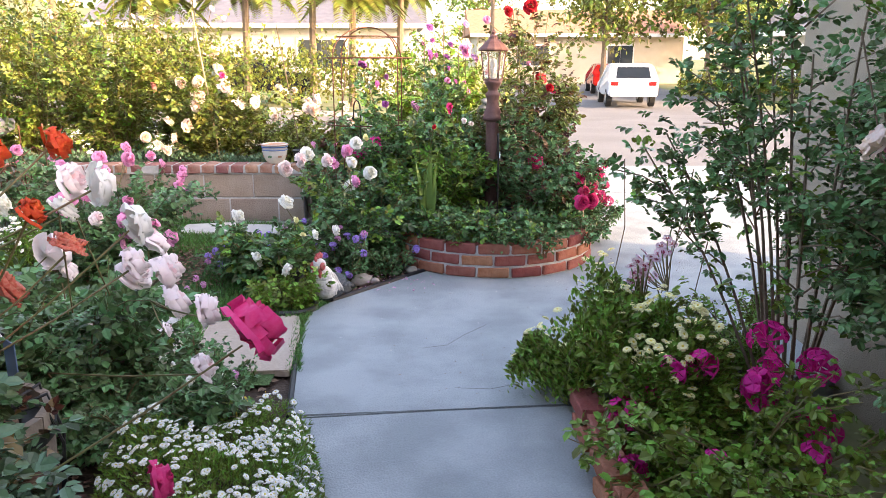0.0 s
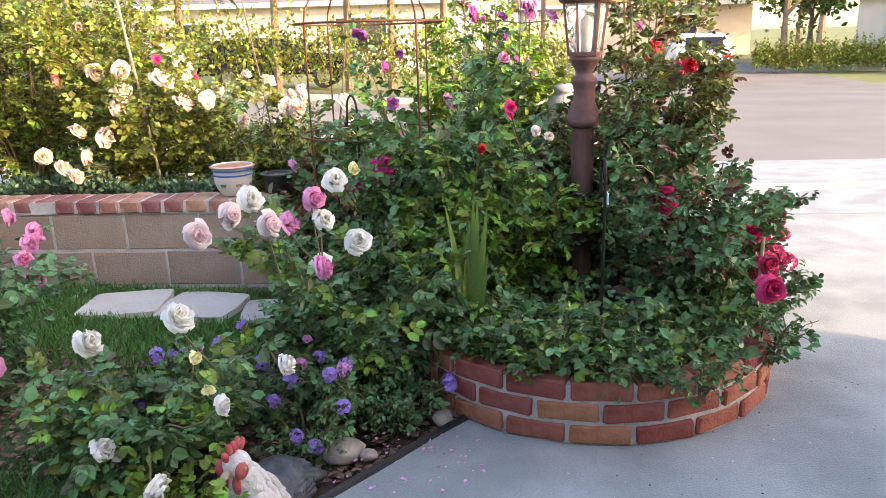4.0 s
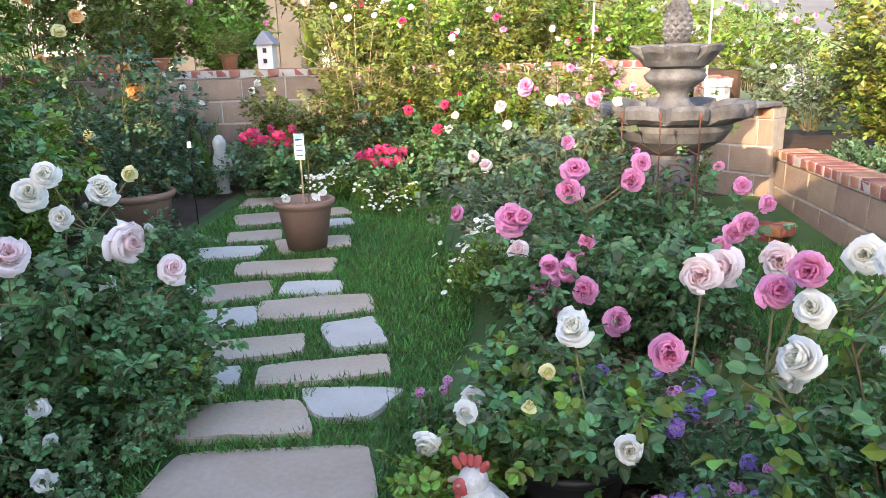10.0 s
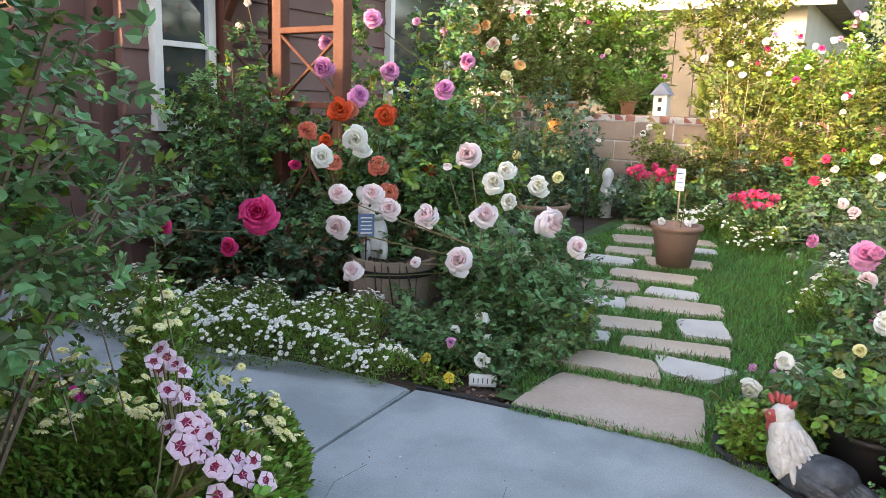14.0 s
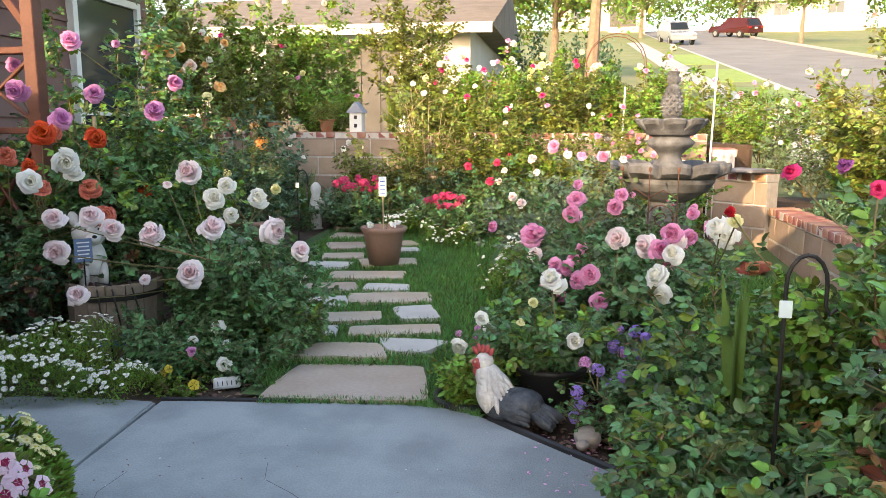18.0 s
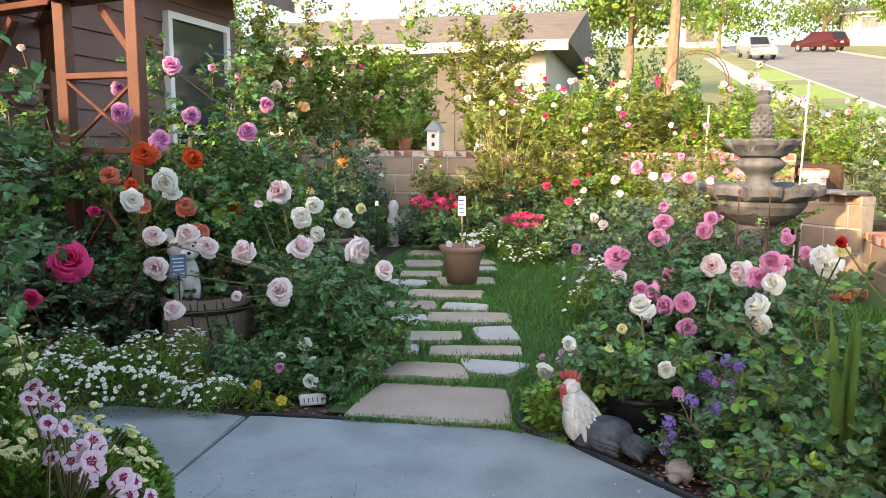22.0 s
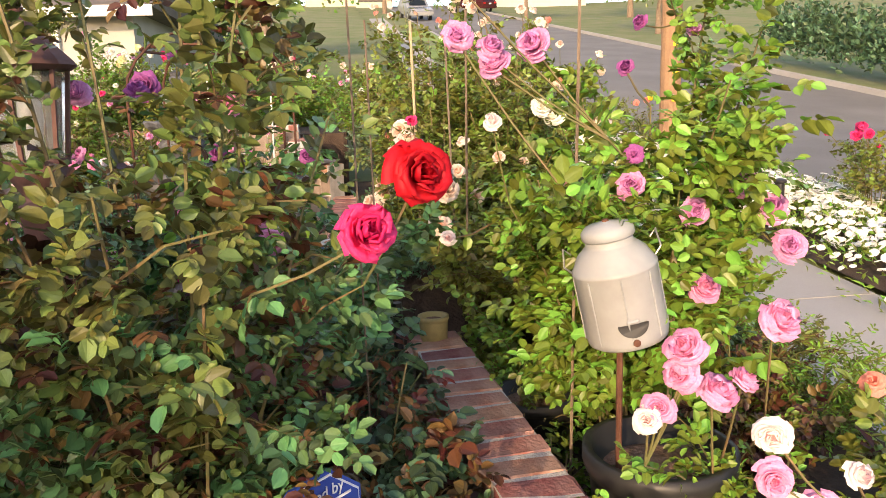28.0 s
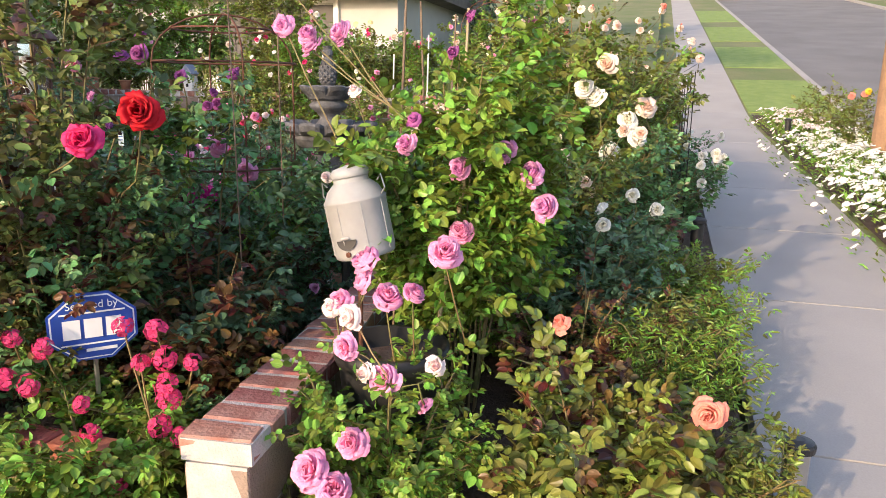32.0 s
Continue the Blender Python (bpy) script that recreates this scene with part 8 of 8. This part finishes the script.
def rock(x, y, z, size, seed):
    rng = np.random.default_rng(seed)
    bm = bmesh.new()
    bmesh.ops.create_icosphere(bm, subdivisions=3, radius=1.0)
    for v in bm.verts:
        v.co *= 1 + 0.16 * noise.noise(v.co * 1.3 + Vector((seed, 0, 0)))
    bmesh.ops.scale(bm, vec=(size, size * rng.uniform(0.7, 0.95), size * 0.6), verts=list(bm.verts))
    ob = part("rock", bm, M_ROCK, smooth=True)
    ob.matrix_basis = pose(x, y, z, 0, 0, rng.uniform(0, 360))
    return tagged(ob, "rounded tan river rock in the bed", "rock", "rocks in the bed")
for k, (x, y, s) in enumerate(((-0.50, 4.38, 0.065), (-0.20, 4.60, 0.045), (-3.7, 3.85, 0.08), (-0.42, 4.36, 0.03), (-0.95, 3.78, 0.05))):
    rock(x, y, 0.075 + (0.12 if x < -3 else 0), s, 60 + k)
sign2 = thing("garden_plaque", "small pale welcome plaque with dark lettering bars", "sign", at=(-0.83, 2.77, 0.035), turn=30)
bm = bmesh.new()
box(bm, (0.016, 0.12, 0.055), (0, 0, 0.035), bevel=0.007, m=pose(0, 0, 0, 0, -35))
part("plaque", bm, M_STATUE, sign2)
bm = bmesh.new()
for k in range(5):
    box(bm, (0.004, 0.004, 0.022), (0.0095, -0.04 + 0.02 * k, 0.036), m=pose(0, 0, 0, 0, -35))
part("lettering_bar", bm, M_IRON, sign2)
def litter(name, label, n, xr, yr, mat, size, z, seed, in_bed=False):
    rng = np.random.default_rng(seed)
    P = np.column_stack((rng.uniform(*xr, n), rng.uniform(*yr, n), np.full(n, z) + rng.uniform(0, 0.01, n)))
    if in_bed:
        ex, ey = np.array([p[0] for p in edge_north]), np.array([p[1] for p in edge_north])
        P = P[P[:, 0] < np.interp(P[:, 1], ey, ex) - 0.03]
        n = len(P)
    P[:, 2] += np.array([0.045 * max(0, -x - 0.9) for x in P[:, 0]])
    mesh = leaves_mesh(name, P, np.column_stack((rng.normal(0, 1, n), rng.normal(0, 1, n), rng.normal(0, 0.15, n))), rng.normal(0, 0.3, (n, 3)) + (0, 0, 1), size * rng.uniform(0.5, 1.3, n), 0.7)
    mesh.materials.append(mat)
    return tagged(new(name, mesh), label, "litter", kind="stuff")
litter("leaf_litter", "dry brown leaves and bark on the bed", 1400, (-1.1, 0.0), (3.95, 5.3), M_MULCH, 0.035, 0.04, 1, True)
litter("bark_mulch", "reddish bark mulch under the pink rose", 2200, (-2.6, -1.3), (4.2, 5.1), M_MULCH, 0.03, 0.066, 2)
litter("fallen_petals", "fallen pink petals along the slab edge", 60, (-0.50, -0.05), (4.15, 4.6), PETALS["pink"], 0.016, G + 0.002, 3)
litter("fallen_leaves", "dry leaves under the left bed roses", 1200, (-1.9, -0.7), (1.0, 3.0), M_MULCH, 0.03, 0.045, 4)
litter("slab_grit", "dark specks of dry leaf on the concrete", 160, (-0.35, 1.6), (2.7, 5.0), M_MULCH, 0.009, G + 0.001, 6)
litter("slab_bits", "tiny petals and grit on the concrete", 90, (-0.5, 1.2), (2.8, 4.6), M_STATUE, 0.008, G + 0.001, 5)
# stacked bricks by the fountain
stack = tagged(new("brick_stack"), "loose stack of red bricks beside the fountain", "bricks")
for k in range(4):
    piece(BRICKS[k], stack, (-3.55 + 0.02 * k, 5.60 + 0.02 * k, 0.165 + 0.066 * (k // 2) + 0.0), 20 + 90 * (k % 2) + 8 * k).scale = (1, 1, 1)
lid_box = thing("water_meter_cover", "flat dark metal cover lying on the wall stub", "meter cover", at=(-4.62, 5.78, 0.86), turn=40)
bm = bmesh.new()
box(bm, (0.34, 0.3, 0.03), (0, 0, 0.02), bevel=0.006)
part("plate", bm, M_ROOFDARK, lid_box)
# brick edging under the marguerite
brick_edge = tagged(new("brick_edge"), "worn brick edging under the marguerite", "edging", kind="structure")
for k in range(5):
    piece(BRICKS[k % 4], brick_edge, (0.53 + 0.02 * (k % 2), 1.55 + 0.215 * k, 0.095), 90 + 4 * (k % 3))
    piece(BRICKS[(k + 1) % 4], brick_edge, (0.53 + 0.02 * (k % 2), 1.62 + 0.215 * k, 0.16), 90 + 3 * (k % 3))

# dry wire stems rising over the daisies
wires = thing("dry_stem", "thin dry wiry stems above the daisies", "dry stems", at=(0, 0, 0))
for k, pts in enumerate((((0.62, 2.65, 0.5), (0.66, 2.62, 0.8), (0.64, 2.6, 1.05)), ((0.85, 2.75, 0.5), (0.9, 2.7, 0.85), (0.92, 2.7, 1.0)), ((1.0, 2.8, 0.5), (1.0, 2.7, 0.75), (0.9, 2.6, 0.86), (0.84, 2.6, 0.74)))):
    bm = bmesh.new()
    tube(bm, pts, 0.002, 4)
    part("stem", bm, M_BARK, wires)

# ---- wooden arbour ----
arbour = thing("arbour", "stained redwood arbour with lattice sides", "arbour", at=(-1.45, 0.95, 0.0))
def beam(name, a, b, w, d, parent=arbour):
    a, b = Vector(a), Vector(b)
    bm = bmesh.new()
    box(bm, (w, d, (b - a).length), bevel=0.004)
    ob = part(name, bm, M_REDWOOD, parent)
    ob.matrix_basis = Matrix.Translation((a + b) / 2) @ (b - a).to_track_quat('Z', 'Y').to_matrix().to_4x4()
    return ob
POSTS = {"a": Vector((-0.27, -0.80, 0)), "b": Vector((-0.66, -0.72, 0)), "c": Vector((0, 0, 0)), "d": Vector((0.05, 0.52, 0))}
UP = Vector((0, 0, 1))
for p in POSTS.values():
    beam("post", p, p + UP * 2.15, 0.075, 0.075)
for one, two in (("a", "b"), ("c", "d")):
    p, q = POSTS[one], POSTS[two]
    for z in (1.62, 1.20, 0.5):
        beam("rail", p + UP * z, q + UP * z, 0.07, 0.035)
    for low, high in ((1.22, 1.60), (0.52, 1.18)):
        beam("lattice_bar", p + UP * low, q + UP * high, 0.022, 0.018)
        beam("lattice_bar", q + UP * low + Vector((0.02, 0.02, 0)), p + UP * high + Vector((0.02, 0.02, 0)), 0.022, 0.018)
for one, two in (("c", "b"), ("d", "a")):
    p, q = POSTS[one], POSTS[two]
    way = (q - p).normalized()
    beam("cross_beam", p - way * 0.3 + UP * 2.06, q + way * 0.25 + UP * 2.06, 0.13, 0.04)
    for foot, s in ((p, 1), (q, -1)):
        beam("brace", foot + UP * 1.72, foot + way * 0.26 * s + UP * 2.0, 0.055, 0.045)
for k in range(5):
    t = k / 4
    beam("rafter", POSTS["c"].lerp(POSTS["b"], t) + UP * 2.16 - Vector((0.05, 0.2, 0)), POSTS["d"].lerp(POSTS["a"], t) + UP * 2.16 + Vector((0.05, 0.2, 0)), 0.04, 0.08)
hose = thing("garden_hose", "black hose reel arm leaning by the porch", "hose", at=(-1.45, 0.42, 0.35))
bm = bmesh.new()
tube(bm, [(-0.25, 0, 0.42), (0.1, 0.02, 0.12), (0.3, 0.02, -0.02)], 0.012, 6)
tube(bm, [(0.1 + 0.12 * math.cos(t), 0.05, 0.05 + 0.12 * math.sin(t)) for t in np.linspace(0, 5.5, 18)], 0.012, 6)
part("hose", bm, M_BLACK, hose)

# ---- street: pole, cars, trees ----
pole = thing("utility_pole", "tall brown wooden utility pole with yellow markers", "utility pole", at=(-7.4, 10.35, land(-7.4, 0)))
bm = bmesh.new()
tube(bm, [(0, 0, -0.3), (0, 0, 4), (0.02, 0, 9)], 0.14, 14, 0.75)
part("shaft", bm, M_POLE, pole)
for z in (0.9, 1.25, 1.6):
    bm = bmesh.new()
    box(bm, (0.01, 0.08, 0.05), (0.14, 0, z), 0, 0.002)
    part("marker", bm, M_YELLOW, pole)


def car(name, label, x, y, z, turn, paint, length=4.6, width=1.85, height=1.65, pickup=False):
    root = thing(name, label, "car", at=(x, y, z), turn=turn)
    if x < -12:
        root.matrix_basis = pose(x, y, z, 0, 8.8, 0) @ pose(0, 0, 0, 0, 0, turn)
    L, W, H = length / 2, width / 2, height
    if pickup:
        side = [(-L, 0.45), (-L, 1.05), (-0.1 * L, 1.05), (-0.05 * L, H), (0.42 * L, H), (0.58 * L, 1.08), (0.96 * L, 1.0), (L, 0.8), (L, 0.4)]
    else:
        side = [(-L, 0.45), (-L * 1.0, 0.95), (-L * 0.93, 1.08), (-L * 0.80, H * 0.96), (-L * 0.35, H), (0.1 * L, H * 0.98), (0.42 * L, 1.06), (0.92 * L, 0.92), (L, 0.75), (L, 0.4)]
    bm = bmesh.new()
    rows = []
    for s, inset in ((-1, 0.0), (1, 0.0)):
        rows.append([bm.verts.new((px, s * (W - (0.16 if pz > 1.15 else 0.0)), pz)) for px, pz in side])
    n = len(side)
    bm.faces.new(list(reversed(rows[0])))
    bm.faces.new(rows[1])
    for i in range(n):
        j = (i + 1) % n
        bm.faces.new((rows[0][i], rows[0][j], rows[1][j], rows[1][i]))
    bmesh.ops.recalc_face_normals(bm, faces=list(bm.faces))
    bmesh.ops.bevel(bm, geom=list(bm.edges), offset=0.05, segments=2, affect='EDGES')
    part("body", bm, paint, root, smooth=False)
    def pane(name2, pts):
        b = bmesh.new()
        b.faces.new([b.verts.new(q) for q in pts])
        got = bmesh.ops.extrude_face_region(b, geom=list(b.faces))
        part(name2, b, M_PANE, root)
    for s in (-1, 1):
        w = s * (W - 0.135)
        if pickup:
            pane("side_window", [(0.0, w, 1.12), (0.5 * L, w, 1.12), (0.40 * L, w - s * 0.03, H - 0.12), (0.0, w - s * 0.03, H - 0.12)])
        else:
            pane("side_window", [(-0.72 * L, w, 1.1), (-0.12 * L, w, 1.1), (-0.12 * L, w - s * 0.03, H - 0.12), (-0.66 * L, w - s * 0.03, H - 0.14)])
            pane("side_window", [(-0.08 * L, w, 1.1), (0.34 * L, w, 1.1), (0.10 * L, w - s * 0.03, H - 0.13), (-0.08 * L, w - s * 0.03, H - 0.12)])
        for px in (-0.60 * L, 0.62 * L):
            b = bmesh.new()
            lathe(b, [(0.33, -0.11), (0.35, -0.09), (0.35, 0.09), (0.33, 0.11), (0.2, 0.115)], 24)
            tyre = part("wheel", b, M_TYRE, root)
            tyre.matrix_basis = pose(px, s * (W - 0.10), 0.35, 90)
            b = bmesh.new()
            lathe(b, [(0.21, -0.118), (0.21, 0.118), (0.05, 0.125)], 14)
            part("rim", b, M_STEEL, tyre)
        b = bmesh.new()
        box(b, (0.05, 0.28, 0.16), (-L - 0.005, s * (W - 0.22), 0.92), 0, 0.015)
        part("tail_light", b, M_TAIL, root)
        b = bmesh.new()
        box(b, (0.05, 0.30, 0.12), (L - 0.02, s * (W - 0.26), 0.74), 0, 0.015)
        part("headlight", b, M_GLASS, root)
    if pickup:
        pane("rear_window", [(-0.085 * L, -W + 0.3, 1.15), (-0.085 * L, W - 0.3, 1.15), (-0.065 * L, W - 0.34, H - 0.1), (-0.065 * L, -W + 0.34, H - 0.1)])
    else:
        pane("rear_window", [(-L * 0.935, -W + 0.28, 1.12), (-L * 0.935, W - 0.28, 1.12), (-L * 0.82, W - 0.34, H - 0.14), (-L * 0.82, -W + 0.34, H - 0.14)])
    pane("windscreen", [(0.41 * L, -W + 0.26, 1.14), (0.41 * L, W - 0.26, 1.14), (0.16 * L, W - 0.32, H - 0.1), (0.16 * L, -W + 0.32, H - 0.1)])
    b = bmesh.new()
    box(b, (0.08, width - 0.1, 0.2), (-L - 0.02, 0, 0.52), 0, 0.03)
    part("bumper", b, paint, root)
    b = bmesh.new()
    box(b, (0.01, 0.32, 0.13), (-L - 0.012, 0, 0.86))
    part("number_plate", b, M_SIGNWHITE, root, "plain pale plate")
    return root
RZ = ground_height(-6, 25) + 0.012
car("car", "pearl white SUV parked in the side street", 7.6, 31.5, ground_height(7.6, 31.5) + 0.012, 84, M_CARWHITE, 4.7, 1.88, 1.68)
car("car", "red car parked beyond the SUV", 8.6, 40.0, ground_height(8.6, 40) + 0.012, 85, M_CARRED, 4.4, 1.8, 1.5)
car("car", "white pickup truck parked in a driveway", 13.0, 78.0, ground_height(13, 78) + 0.012, 95, M_CARWHITE, 5.4, 1.95, 1.85, True)
car("car", "white pickup truck beside the corner house", 18.0, 74.0, ground_height(18, 74) + 0.012, 60, M_CARWHITE, 5.4, 1.95, 1.85, True)
car("car", "dark car across the street", -6.5, 25.5, RZ, 5, M_CARBLACK, 4.6, 1.85, 1.5)
car("car", "silver SUV parked up the hill", -60, 11.9, land(-60, 0) - 0.12, 8, M_CARSILVER, 4.7, 1.88, 1.75)
car("car", "maroon SUV parked up the hill street", -72, 18.6, land(-72, 0) - 0.12, 215, M_CARDARK, 4.8, 1.9, 1.75)

def palm(x, y, z, h, seed):
    rng = np.random.default_rng(seed)
    root = thing("palm_tree", "tall palm with drooping yellow-green fronds", "palm tree", "palms across the street", (x, y, z))
    bm = bmesh.new()
    tube(bm, [(0, 0, -0.2), (0.05, 0, h * 0.5), (0.1, 0, h)], 0.13, 8, 0.75)
    part("trunk", bm, M_BARK, root)
    P, Wy, U, S = [], [], [], []
    for k in range(26):
        a = rng.uniform(0, 6.28)
        droop = rng.uniform(-0.2, 1.0)
        for t in np.linspace(0.15, 1, 26):
            r = 1.9 * t
            c = np.array((0.1 + math.cos(a) * r, math.sin(a) * r, h + 0.9 * t * (1 - droop) - 1.6 * droop * t * t))
            for s in (-1, 1):
                P.append(c)
                Wy.append((math.cos(a) * 0.5 - s * math.sin(a), math.sin(a) * 0.5 + s * math.cos(a), -0.5))
                U.append((0, 0, 1))
                S.append(0.45 * math.sin(math.pi * (0.15 + 0.8 * t)))
    mesh = leaves_mesh("crown", np.array(P), np.array(Wy), np.array(U, float), np.array(S), 0.12)
    mesh.materials.append(L_OLIVE)
    new("crown", mesh).parent = root
for k, (x, y, h) in enumerate(((-6.2, 24.0, 3.6), (-4.2, 24.5, 3.9), (-3.0, 25, 3.5), (-1.5, 26, 3.7), (2.5, 40, 6.0), (-9.0, 24, 3.4))):
    palm(x, y, 0.15, h, 500 + k)
for k, (x, y, z, h, c, t, m, bare) in enumerate(((-13.4, 4.6, 0.9, 5.4, 1.9, 0.17, L_LIME, 0.55), (-58, 20.6, 7.8, 5.0, 1.9, 0.18, L_TREE, 0.4), (-24, 3.5, 2.6, 5.0, 2.2, 0.2, L_TREE, 0.35),
                                           (-60, 30, 8, 7, 3.5, 0.3, L_TREE, 0.3), (-70, 10, 9.6, 6, 3, 0.25, L_TREE, 0.3), (-88, 22, 11, 8, 4, 0.3, L_TREE, 0.3), (-40, 24, 5, 5, 2.4, 0.2, L_TREE, 0.35),
                                           (7.8, 37, -0.2, 6.0, 2.6, 0.2, L_OLIVE, 0.35), (12.5, 36, -0.2, 5.6, 2.4, 0.2, L_OLIVE, 0.35), (15.6, 41, -0.2, 4.8, 2.5, 0.2, L_TREE, 0.3),
                                           (-16, 22.5, 0.9, 5.0, 1.8, 0.2, L_TREE, 0.5), (-11.5, 22.8, 0.6, 5.0, 1.8, 0.2, L_TREE, 0.5), (3.0, 58, -0.2, 7, 3.2, 0.25, L_TREE, 0.3), (-14, 60, 0.5, 8, 4, 0.3, L_TREE, 0.3), (24, 60, -0.2, 8, 4, 0.3, L_TREE, 0.3), (17, 46, -0.2, 6, 3, 0.2, L_OLIVE, 0.3))):
    if y > 20 and z < 0:
        z = ground_height(x, y)
    tree("tree", ("leafy street tree with a forked trunk", "sunlit green garden tree", "broad street tree in full leaf")[k % 3], x, y, z, h, c, t, m, 600 + k, leaves=2200 if y > 20 or x < -30 else 5000, leaf=0.26 if (y > 20 or x < -30) else 0.16, bare=bare)
def hedge(name, label, x0, y0, x1, y1, w, h, mat, seed, n, leaf, base):
    return carpet(name, label, x0, y0, x1, y1, w, h, mat, seed, n, leaf, None, base=base, category="hedge", ratio=0.7)
hedge("hedge", "clipped golden hedge across the street", 10.6, 34.0, 15.8, 33.0, 0.9, 1.6, L_OLIVE, 700, 6000, 0.13, lambda x, y: ground_height(x, y))
hedge("hedge", "long dark clipped hedge across the street", -24, 21.6, -9.5, 21.4, 0.9, 2.6, L_DARK, 701, 9000, 0.2, lambda x, y: land(x, y) - 0.1)
hedge("hedge", "dark hedge at the foot of the white garage", -17.6, 2.6, -17.4, 5.4, 0.6, 2.3, L_DARK, 702, 4500, 0.10, lambda x, y: land(x, y))
hedge("hillside_wood", "trees and bushes behind the houses on the hill", -99, -30, -99, 70, 4.0, 9.0, L_TREE, 708, 12000, 0.6, lambda x, y: land(-95, 0))
hedge("hedge", "lawn-edge greenery across the road", -13, 21.0, 2.0, 21.3, 0.9, 2.5, L_OLIVE, 703, 10000, 0.13, lambda x, y: land(x, y) - 0.1)
shrub("cypress", "clipped column of bright green conifer", "conifer", -13.6, 3.75, 0.95, 2.5, 0.34, L_LIME, 704, canes=16, leaves=1500, leaf=0.05)
shrub("shrub", "round olive shrub beyond the terrace", "shrub", -12.5, 5.3, 0.9, 1.3, 0.7, L_OLIVE, 705, canes=14, leaves=800, leaf=0.07)
shrub("shrub", "wild sunlit shrub by the neighbour's drive", "shrub", -10.5, 6.6, 0.8, 1.4, 0.8, L_OLIVE, 706, canes=14, leaves=900, leaf=0.07)
shrub("shrub", "wild green shrub near the corner", "shrub", -9.2, 5.4, 0.9, 1.2, 0.7, L_LIME, 707, canes=14, leaves=900, leaf=0.06)
arch = thing("garden_arch", "thin rusty iron arch beyond the terrace", "arch", at=(-10.2, 4.9, 0.9))
for s in (0, 0.35):
    bm = bmesh.new()
    tube(bm, [(s, -0.45, 0), (s, -0.45, 1.35)] + [(s, -0.45 * math.cos(t), 1.35 + 0.45 * math.sin(t)) for t in np.linspace(0.2, math.pi - 0.2, 9)] + [(s, 0.45, 1.35), (s, 0.45, 0)], 0.007, 6)
    part("hoop", bm, M_RUSTIRON, arch)
